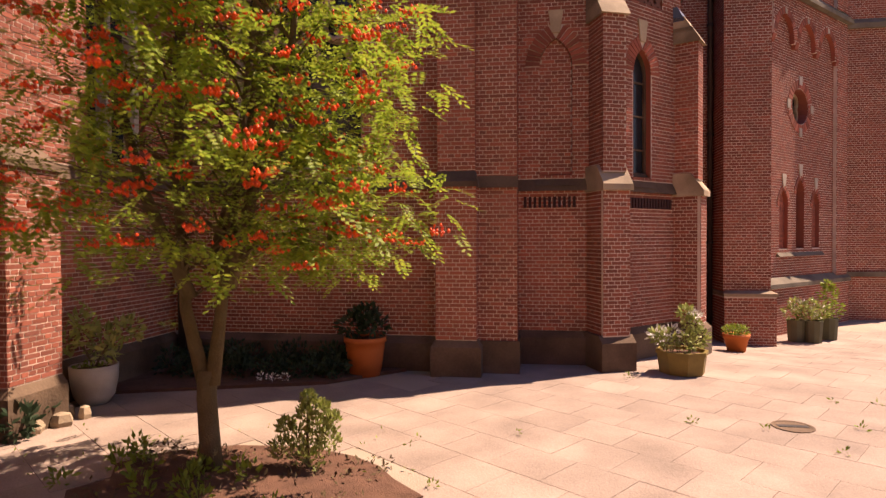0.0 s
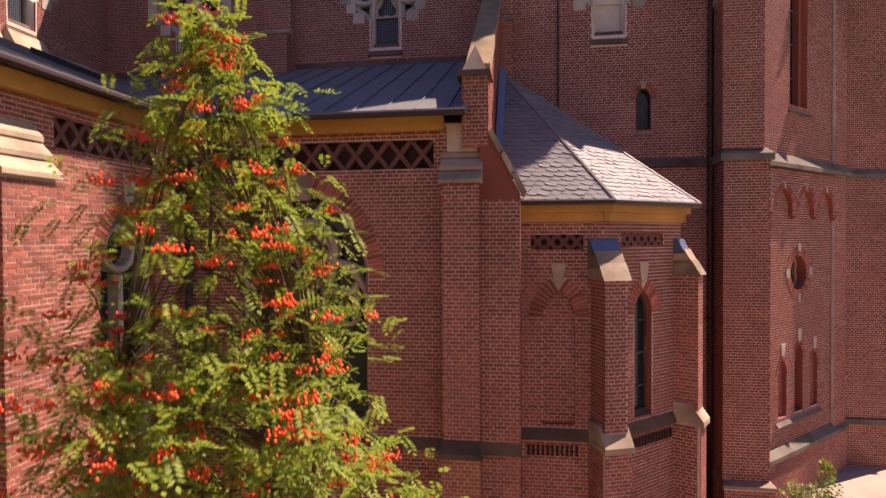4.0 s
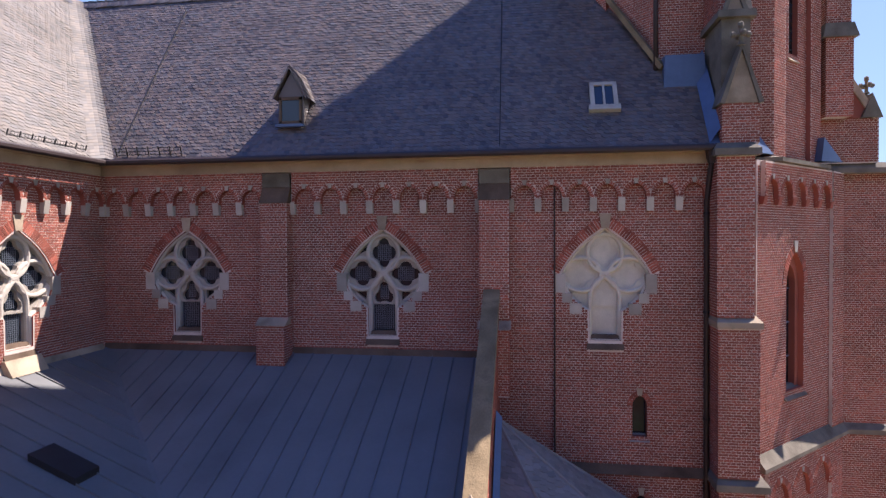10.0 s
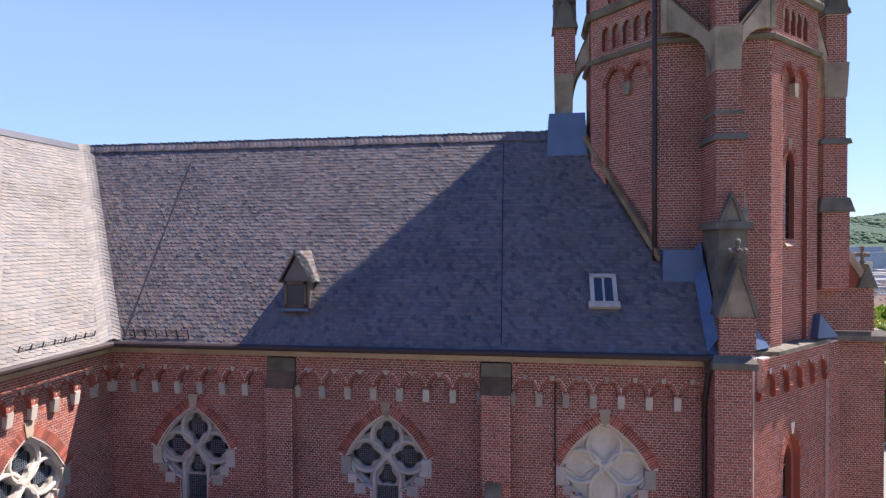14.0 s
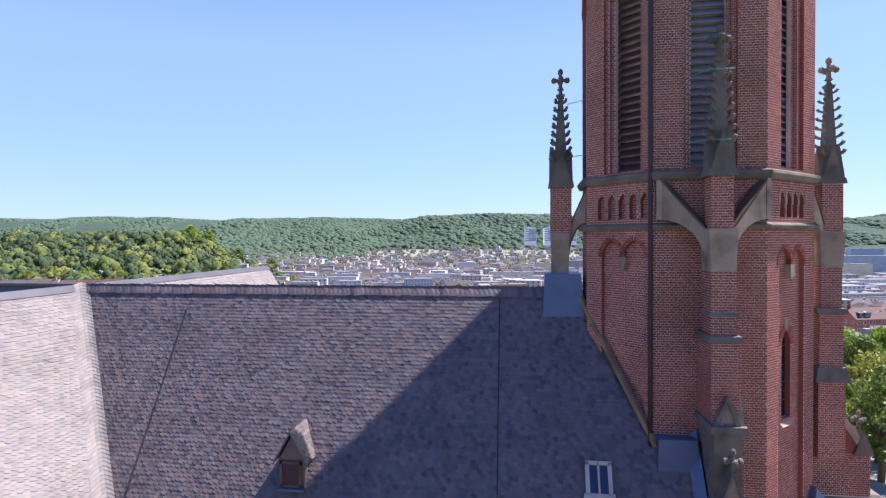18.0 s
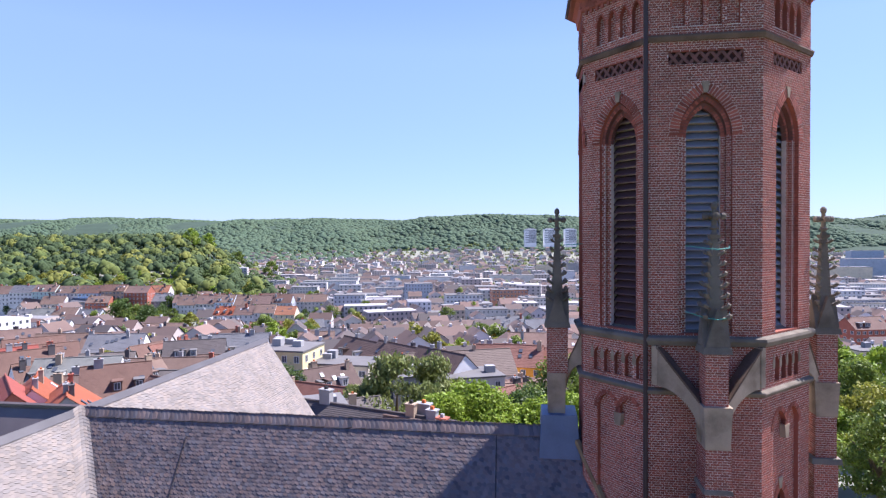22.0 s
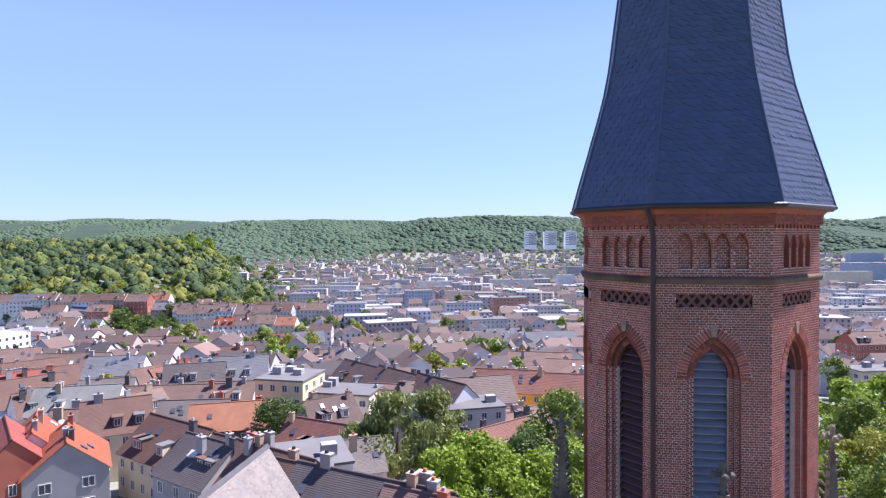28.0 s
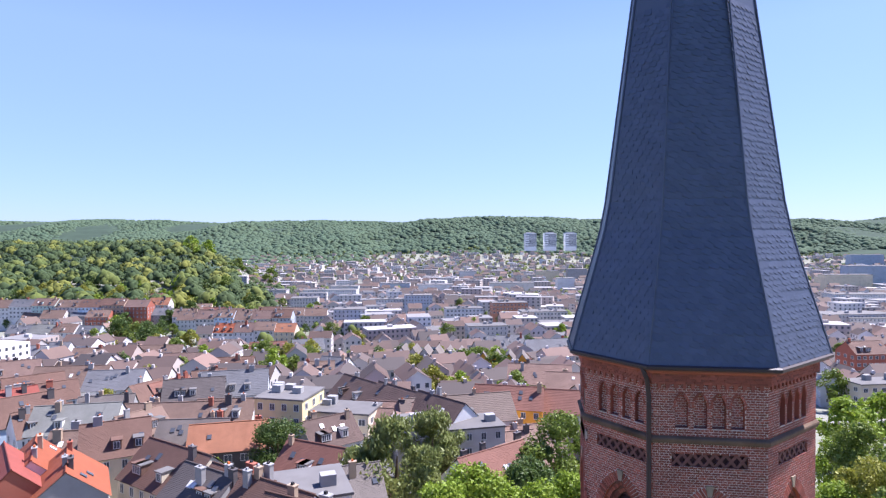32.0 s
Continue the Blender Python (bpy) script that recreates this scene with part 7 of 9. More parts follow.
def leafy(parent, name, blobs, per, size, material, seed, flat=0.4):
    """Broad leaves round a set of blobs (x, y, z, r)."""
    rng = np.random.RandomState(seed)
    out = []
    for x, y, z, r in blobs:
        d = rng.normal(size=(per, 3))
        d /= np.linalg.norm(d, axis=1)[:, None]
        p = np.array((x, y, z)) + d * (r * rng.uniform(0.5, 1.0, per))[:, None]
        ax = d + rng.normal(size=(per, 3)) * 0.6 + np.array((0, 0, flat))
        ax /= np.linalg.norm(ax, axis=1)[:, None]
        sd = np.cross(ax, rng.normal(size=(per, 3)))
        sd /= np.linalg.norm(sd, axis=1)[:, None] + 1e-9
        s = (size * rng.uniform(0.7, 1.3, per))[:, None]
        out.append(np.stack([p, p + ax * s * 0.5 + sd * s * 0.2, p + ax * s, p + ax * s * 0.5 - sd * s * 0.2], 1))
    return part(name, quads_mesh(name, np.concatenate(out), material), material, parent, kind="stuff")


def round_pot(x, y, prof, material, label, name="flower_pot", sides=20, z=None):
    """A pot turned from a profile of (radius, height), with soil inside."""
    z = relief(x, y) + 0.012 if z is None else z
    p = thing(name, (x, y, z), label, "plant pot", "court planters")
    ring = [[(x + r * math.cos(6.2832 * k / sides), y + r * math.sin(6.2832 * k / sides), z + h) for k in range(sides)] for r, h in prof]
    part("pot", Bag().loft(ring), material, p, smooth=sides > 10)
    r, h = prof[-1]
    part("soil", Bag().loft([[(x + q * math.cos(6.2832 * k / sides), y + q * math.sin(6.2832 * k / sides), z + h + dz) for k in range(sides)] for q, dz in ((r, -0.02), (r, 0.004), (r * 0.3, 0.02))]), SOIL, p)
    return p, z


px, py = -5.66, 6.95
p, z = round_pot(px, py, [(0.17, 0), (0.24, 0.1), (0.28, 0.3), (0.29, 0.5), (0.265, 0.5), (0.25, 0.44)], CONCRETE, "round pale concrete planter with broad-leaved shrub")
bl = [(px + 0.5 * math.cos(a) * q, py + 0.3 * math.sin(a) * q, z + 0.88 + 0.16 * math.sin(3 * a), 0.13) for a, q in ((0.2, 1), (0.9, 0.8), (1.7, 0.5), (2.5, 0.9), (3.2, 1.1), (4.0, 0.7), (4.8, 0.6), (5.6, 0.9), (0.0, 0.3))]
leafy(p, "foliage", bl, 52, 0.12, SHRUB, 1)
for dx in (-0.25, 0.3):
    part("stem", Bag().tube([(px, py, z + 0.44), (px + dx * 0.4, py, z + 0.65), (px + dx, py - 0.03, z + 0.86)], 0.014, 5), BARK, p)
leafy(p, "groundcover", [(px + 0.15 * math.cos(a), py + 0.15 * math.sin(a), z + 0.46, 0.07) for a in (0, 1.2, 2.4, 3.6, 4.8)], 24, 0.06, BRIGHT, 2)
p, z = round_pot(-2.58, 8.98, [(0.24, 0), (0.3, 0.4), (0.31, 0.52), (0.335, 0.52), (0.335, 0.6), (0.3, 0.6), (0.28, 0.55)], TERRA, "large terracotta pot with dark shrub in the shade")
leafy(p, "foliage", [(-2.78, 8.95, z + 0.78, 0.2), (-2.4, 8.95, z + 0.8, 0.2), (-2.58, 9.05, z + 0.9, 0.18)], 130, 0.13, IVY, 3)
p, z = round_pot(2.35, 9.75, [(0.34, 0), (0.38, 0.3), (0.4, 0.3), (0.4, 0.36), (0.35, 0.36), (0.34, 0.3)], OLIVEWOOD, "low octagonal olive tub with leafy plants by chapel", sides=8)
leafy(p, "foliage", [(2.1, 9.7, z + 0.52, 0.16), (2.4, 9.65, z + 0.5, 0.18), (2.6, 9.75, z + 0.55, 0.15), (2.5, 9.8, z + 0.75, 0.14), (2.42, 9.8, z + 0.95, 0.1), (2.0, 9.75, z + 0.58, 0.12)], 110, 0.09, SHRUB, 4)
leafy(p, "grey_foliage", [(2.0, 9.7, z + 0.58, 0.16), (2.2, 9.72, z + 0.62, 0.14), (2.55, 9.78, z + 0.88, 0.1)], 60, 0.08, PETAL, 5)
p, z = round_pot(3.95, 12.2, [(0.16, 0), (0.22, 0.26), (0.24, 0.26), (0.25, 0.34), (0.22, 0.34), (0.2, 0.3)], TERRA, "small terracotta pot with bright green cushion plant")
leafy(p, "foliage", [(3.95 + 0.13 * math.cos(a), 12.2 + 0.13 * math.sin(a), z + 0.4, 0.11) for a in (0, 1.05, 2.1, 3.1, 4.2, 5.2)], 100, 0.055, BRIGHT, 6)
for k, (x, y, r, h) in enumerate(((6.0, 14.55, 0.2, 0.5), (6.32, 14.45, 0.2, 0.5), (6.85, 14.95, 0.22, 0.5))):
    p, z = round_pot(x, y, [(r * 0.85, 0), (r, h), (r * 0.9, h), (r * 0.85, h - 0.04)], GREENTUB, "grey-green tub with flowering shrub by tower wall", sides=10)
    leafy(p, "foliage", [(x - 0.12, y, z + h + 0.15, 0.17), (x + 0.14, y, z + h + 0.18, 0.18), (x, y - 0.05, z + h + 0.32 + 0.22 * (k == 2), 0.18)] + ([(x, y, z + h + 0.75, 0.1)] if k == 2 else []), 90, 0.1, SHRUB if k < 2 else BRIGHT, 7 + k)
    if k < 2:
        leafy(p, "blossom", [(x, y - 0.1, z + h + 0.28, 0.2)], 40, 0.06, PETAL, 11 + k)
yew = thing("conifer_shrub", (-2.02, 5.12, 0.05), "small yellow-green conifer shrub in mulch bed", "shrub")
part("stem", Bag().tube([(-2.02, 5.12, 0.0), (-2.02, 5.12, 0.5)], [0.02, 0.01], 5), BARK, yew)
leafy(yew, "foliage", [(-2.02 + dx, 5.12 + dy, zz, r) for dx, dy, zz, r in ((0, 0, 0.3, 0.15), (0.1, 0, 0.45, 0.1), (-0.12, 0.02, 0.3, 0.13), (-0.02, 0, 0.55, 0.08), (0.12, 0.03, 0.6, 0.06), (0.2, 0, 0.32, 0.11), (-0.25, 0, 0.22, 0.11), (0.05, -0.05, 0.18, 0.16), (0.0, 0.02, 0.68, 0.06), (0.24, 0, 0.5, 0.06), (-0.2, 0, 0.42, 0.08))], 170, 0.055, SHRUB, 14, 1.2)
ivy = thing("ivy_bed", (-4.2, 8.8, 0.05), "dark green ivy carpet along shaded wall", "ground cover", kind="stuff")
rr = random.Random(4)
leafy(ivy, "ivy_leaves", [(rr.uniform(-5.7, -2.9), rr.uniform(8.3, 9.25), rr.uniform(0.1, 0.35), 0.18) for _ in range(60)], 60, 0.09, IVY, 15)
fl = thing("pale_flowers", (-3.8, 8.25, 0.05), "small clump of pale flowers at bed edge", "flowers")
leafy(fl, "petals", [(-3.95, 8.25, 0.1, 0.07), (-3.75, 8.22, 0.1, 0.07), (-3.6, 8.25, 0.1, 0.06)], 26, 0.05, PETAL, 16)
weeds = thing("weeds", (1.4, 9.2, 0.0), "small green weeds in paving joints", "weeds", kind="stuff")
leafy(weeds, "weed_leaves", [(rr.uniform(-1, 5), rr.uniform(4.8, 9.2), 0.02, 0.05) for _ in range(12)] + [(1.45, 9.25, 0.03, 0.07)], 16, 0.05, BRIGHT, 17)
for k, (x, y, r) in enumerate(((-5.5, 5.75, 0.16), (-5.35, 6.05, 0.12), (-5.55, 6.35, 0.1), (-5.3, 6.35, 0.08))):
    s = part("edge_stone", Bag().loft([[(x + r * q * math.cos(j * 1.047) * (1 + 0.2 * math.sin(j * 2 + k)), y + r * q * math.sin(j * 1.047), z) for j in range(6)] for q, z in ((0.9, 0), (1.0, 0.06), (0.75, 0.14), (0.2, 0.16))]), STONE, None, "rough tan stone at foot of buttress", category="stone", group="edge stones")
lav = thing("lavender", (-5.5, 5.6, 0), "dark spiky plant beside buttress foot", "plant")
leafy(lav, "foliage", [(-5.45, 5.55, 0.2, 0.18), (-5.6, 5.9, 0.2, 0.15)], 130, 0.14, IVY, 18, 1.0)

litter = thing("bark_litter", (-2.55, 4.75, 0.05), "loose bark chips and dry leaves on mulch bed", "litter", kind="stuff")
leafy(litter, "chips", [(-2.55 + rr.uniform(-1.25, 1.25), 4.75 + rr.uniform(-0.75, 0.75), 0.045, 0.05) for _ in range(170)], 7, 0.055, BARK, 19, 0.0)
leafy(litter, "fallen_leaves", [(rr.uniform(-5.2, -1.0), rr.uniform(4.0, 6.4), 0.02, 0.04) for _ in range(60)], 3, 0.05, SHRUB, 20, 0.0)
sprouts = thing("bed_plants", (-3.4, 4.6, 0.05), "low green plants at edge of mulch bed", "plants", kind="stuff")
leafy(sprouts, "sprout_leaves", [(-3.5 + rr.uniform(-0.5, 1.6), 4.35 + rr.uniform(-0.2, 1.0), 0.1, 0.09) for _ in range(22)], 26, 0.08, BRIGHT, 21, 0.7)

# plain unseen row behind the camera, added to close the court and cut skylight
back = thing("wall_court", (0, -16, 0), "plain unseen brick row added behind to block low sky", "wall", kind="structure")
part("wall", Bag().box(-45, 45, -24, -16, -1, 13), BRICK, back)
part("roof", Bag().loft([[(-45, -24.5, 13), (45, -24.5, 13), (45, -15.5, 13), (-45, -15.5, 13)], [(-45, -20.5, 17.5), (45, -20.5, 17.5), (45, -19.5, 17.5), (-45, -19.5, 17.5)]]), SLATE, back)
# ---- the town ----
# x, y, length, width, ridge height, turn, wall, roof
NEAR = (
    (137.5, 270.0, 16.0, 11.0, 19.0, 15, "redbrick", "brown"),
    (155.0, 275.0, 15.0, 11.0, 18.0, 15, "redbrick", "slate"),
    (100.0, 214.0, 11.0, 9.0, 11.0, 75, "bluegrey", "slate"),
    (-73.0, 73.3, 14.0, 11.0, 12.0, -42, "redbrick", "red"),
    (-74.5, 79.4, 13.0, 11.0, 12.0, -50, "white", "orange"),
    (-65.5, 75.4, 12.0, 10.0, 11.5, -50, "grey", "orange"),
    (-73.3, 95.8, 11.0, 11.0, 13.5, 36, "cream", "brown"),
    (-54.4, 85.5, 16.0, 11.0, 12.0, -24, "cream", "brown"),
    (-41.5, 72.0, 10.0, 10.0, 12.0, -24, "grey", "dark"),
    (-36.6, 71.5, 12.0, 10.0, 12.0, -24, "white", "brown"),
    (-29.7, 66.6, 12.0, 10.0, 12.0, -24, "white", "brown"),
    (-82.0, 97.6, 10.0, 10.0, 11.0, 16, "white", "tan"),
    (-96.4, 114.4, 17.0, 11.0, 11.5, 20, "white", "green"),
    (-113.6, 118.2, 15.0, 11.0, 12.0, 56, "blue", "brown"),
    (-126.6, 127.2, 12.0, 9.0, 11.0, 56, "white", "red"),
    (-103.6, 112.5, 11.0, 9.0, 11.0, 56, "white", "brown"),
    (-140.3, 164.2, 22.0, 11.0, 11.5, 14, "white", "tan"),
    (-115.8, 151.8, 15.0, 11.0, 12.5, 18, "white", "slate"),
    (-100.1, 142.9, 11.0, 9.0, 11.0, 73, "cream", "brown"),
    (-96.9, 147.4, 12.0, 9.0, 11.0, 68, "white", "redbrown"),
    (-87.8, 144.7, 15.0, 10.0, 12.0, 26, "grey", "dark"),
    (-81.6, 154.1, 18.0, 12.0, 13.0, 22, "bluegrey", "slate"),
    (-80.6, 122.6, 24.0, 10.0, 10.5, 14, "white", "tan"),
    (-68.7, 126.3, 13.0, 10.0, 11.0, 12, "white", "tan"),
    (-68.2, 112.4, 14.0, 9.0, 10.0, 13, "grey", "greytile"),
    (-58.9, 109.6, 15.0, 9.0, 10.5, 22, "dark", "rust"),
    (-133.5, 213.3, 17.0, 11.0, 12.0, 13, "pale", "mauve"),
    (-170.1, 250.8, 22.0, 10.0, 12.0, 12, "grey", "tan"),
    (-183.7, 227.5, 18.0, 10.0, 12.0, 12, "blue", "tan"),
    (-218.4, 231.0, 24.0, 10.0, 12.0, 12, "grey", "slate"),
    (-212.9, 241.6, 9.0, 11.0, 13.0, 12, "white", "slate"),
    (-171.3, 232.2, 12.0, 10.0, 11.0, 13, "dark", "brown"),
    (-164.9, 166.9, 16.0, 10.0, 12.0, 38, "white", "mauve"),
    (-133.3, 141.9, 14.0, 9.0, 12.0, 48, "cream", "brown"),
    (-123.8, 138.6, 10.0, 9.0, 11.0, 48, "white", "brown"),
    (-81.3, 112.9, 10.0, 9.0, 11.0, 68, "white", "tan"),
    (-99.8, 127.3, 12.0, 9.0, 10.5, 23, "grey", "greytile"),
    (-68.2, 200.8, 11.0, 10.0, 13.0, -12, "white", "slate"),
    (-72.2, 192.5, 12.0, 9.0, 12.0, 18, "white", "tan"),
    (-63.4, 189.0, 14.0, 9.0, 8.0, -7, "pale", "tan"),
    (-43.0, 146.7, 15.0, 11.0, 13.0, -39, "white", "darkbrown"),
    (-31.0, 136.8, 15.0, 11.0, 13.0, -39, "pale", "darkbrown"),
    (-19.2, 127.1, 15.0, 11.0, 13.0, -39, "white", "darkbrown"),
    (-40.7, 114.5, 11.0, 10.0, 11.0, 48, "white", "darkbrown"),
    (-36.1, 96.5, 12.0, 10.0, 11.0, -17, "white", "redbrown"),
    (-38.9, 125.4, 19.0, 10.0, 10.5, -2, "pale", "pinktile"),
    (-29.0, 129.3, 15.0, 10.0, 11.0, -2, "orange", "pinktile"),
    (-16.9, 133.8, 26.0, 11.0, 12.0, 22, "white", "tanslate"),
    (-6.8, 123.6, 16.0, 9.0, 6.6, 24, "white", "pinktile"),
    (0.2, 131.8, 16.0, 9.0, 6.6, 24, "pale", "pinktile"),
    (-6.6, 102.0, 15.0, 10.0, 10.0, 46, "white", "redbrown"),
    (-1.7, 110.2, 13.0, 9.0, 9.5, 46, "pale", "tan"),
    (-8.3, 149.1, 11.0, 10.0, 12.0, -4, "yellow", "redbrown"),
    (-2.8, 145.4, 12.0, 10.0, 12.5, -4, "orange", "redbrown"),
    (6.4, 146.8, 22.0, 10.0, 12.0, -4, "grey", "redbrown"),
    (2.9, 193.4, 20.0, 12.0, 13.0, -2, "cream", "pinktile"),
    (12.8, 181.6, 16.0, 10.0, 12.0, -4, "white", "pinktile"),
    (-13.5, 309.9, 20.0, 12.0, 14.0, 20, "white", "slate"),
    (9.5, 302.3, 26.0, 12.0, 14.0, 18, "white", "slate"),
    (23.0, 246.9, 14.0, 10.0, 10.0, 28, "dark", "slate"),
    (-28.0, 86.3, 11.0, 9.0, 10.0, 28, "pink", "greytile"),
    (-27.1, 92.8, 10.0, 8.0, 9.0, 68, "pink", "slate"),
    (-106.8, 201.5, 14.0, 10.0, 12.0, 18, "grey", "brown"),
    (-97.4, 168.2, 10.0, 9.0, 11.0, 38, "white", "brown"),
    (-112.7, 263.3, 16.0, 10.0, 12.0, 28, "white", "tan"),
    (-115.8, 296.2, 16.0, 10.0, 12.0, 28, "white", "slate"),
    (-130.3, 280.2, 18.0, 10.0, 12.0, 18, "white", "redbrown"),
    (-380.4, 385.2, 14.0, 11.0, 15.5, 11, "white", "tan"),
    (-355.2, 381.4, 16.0, 11.0, 15.5, 11, "greenwhite", "tan"),
    (-336.6, 377.1, 16.0, 11.0, 15.5, 11, "pale", "tan"),
    (-334.1, 389.9, 16.0, 11.0, 15.5, 11, "blue", "tan"),
    (-319.3, 385.5, 16.0, 11.0, 15.5, 11, "grey", "slate"),
    (-303.8, 380.9, 16.0, 11.0, 15.5, 11, "redbrick", "tan"),
    (-269.1, 399.7, 16.0, 11.0, 15.5, 11, "grey", "slate"),
    (-247.3, 396.6, 16.0, 11.0, 15.5, 11, "white", "tan"),
    (-234.6, 391.5, 16.0, 11.0, 15.5, 11, "cream", "tan"),
    (-231.5, 407.4, 16.0, 11.0, 15.5, 11, "white", "redbrown"),
    (-215.0, 403.3, 16.0, 11.0, 15.5, 11, "white", "tan"),
    (-200.2, 398.3, 16.0, 11.0, 15.5, 11, "pale", "tan"),
    (-192.8, 417.4, 16.0, 11.0, 15.5, 11, "bluegrey", "brown"),
    (-172.7, 413.9, 16.0, 11.0, 15.5, 11, "white", "tan"),
    (-153.6, 409.5, 16.0, 11.0, 15.5, 11, "pale", "tan"),
    (-338.3, 499.5, 14.0, 11.0, 13.0, 18, "white", "redbrown"),
    (-368.0, 459.5, 12.0, 11.0, 13.0, 18, "white", "red"),
    (-370.4, 446.1, 12.0, 11.0, 13.0, 18, "pale", "redbrown"),
    (-260.9, 475.9, 16.0, 11.0, 13.0, 18, "bluegrey", "tan"),
    (-268.0, 454.2, 14.0, 11.0, 13.0, 18, "cream", "tan"),
    (-316.4, 481.6, 10.0, 11.0, 13.0, 18, "cream", "tan"),
    (-520.0, 521.9, 14.0, 11.0, 13.0, 18, "white", "redbrown"),
)
FLAT = (
    (106.0, 200.0, 18.0, 8.0, 10.0, 15, "cream"),
    (425.0, 880.0, 64.0, 16.0, 24.0, 8, "cream"),
    (490.0, 930.0, 90.0, 20.0, 34.0, 8, "bluegrey"),
    (224.0, 462.0, 44.0, 20.0, 12.0, 12, "pale"),
    (-52.0, 122.9, 11.0, 11.0, 13.5, -4, "yellow"),
    (-40.0, 124.0, 14.0, 9.0, 10.5, -4, "cream"),
    (-23.2, 121.5, 10.0, 9.0, 9.0, 22, "grey"),
    (-12.3, 121.9, 12.0, 9.0, 9.0, 22, "pale"),
    (-29.9, 73.8, 12.0, 10.0, 10.0, 28, "white"),
    (-220.9, 683.8, 34.0, 16.0, 16.0, 8, "white"),
    (-224.2, 642.5, 60.0, 14.0, 14.0, 8, "white"),
    (-285.1, 635.8, 24.0, 14.0, 14.0, 8, "pale"),
    (-183.8, 792.6, 40.0, 20.0, 14.0, 8, "bluegrey"),
    (-110.7, 1043.0, 30.0, 18.0, 18.0, 8, "white"),
    (47.0, 838.0, 24.0, 16.0, 20.0, 8, "white"),
    (27.9, 1054.7, 40.0, 16.0, 18.0, 8, "cream"),
    (78.6, 1056.9, 34.0, 18.0, 22.0, 8, "grey"),
    (-26.8, 821.9, 60.0, 20.0, 14.0, 8, "pale"),
    (-125.2, 517.4, 26.0, 12.0, 14.0, 16, "white"),
    (-99.0, 515.4, 24.0, 13.0, 18.0, 16, "bluegrey"),
    (-50.3, 442.3, 28.0, 13.0, 14.0, 16, "white"),
    (-17.6, 472.3, 28.0, 14.0, 16.0, 13, "brickflat"),
    (8.6, 451.0, 34.0, 16.0, 12.0, 13, "pale"),
    (-127.8, 408.3, 22.0, 16.0, 16.0, 13, "white"),
    (22.5, 400.1, 34.0, 16.0, 10.0, 13, "pale"),
    (-27.3, 363.1, 24.0, 14.0, 12.0, 16, "pale"),
    (-207.1, 523.1, 24.0, 16.0, 14.0, 13, "pale"),
    (-130.5, 802.9, 50.0, 20.0, 12.0, 8, "white"),
    (443.8, 927.6, 70.0, 16.0, 18.0, 8, "cream"),
    (811.9, 1591.3, 80.0, 20.0, 30.0, 8, "bluegrey"),
    (327.0, 650.3, 60.0, 20.0, 14.0, 8, "white"),
    (242.9, 461.0, 50.0, 20.0, 10.0, 8, "pale"),
    (287.9, 622.6, 40.0, 20.0, 10.0, 8, "pale"),
)
TALL = (
    (-2, 1578, 52, 30, 16),
    (49, 1585, 52, 32, 16),
    (102, 1593, 52, 30, 16),
)
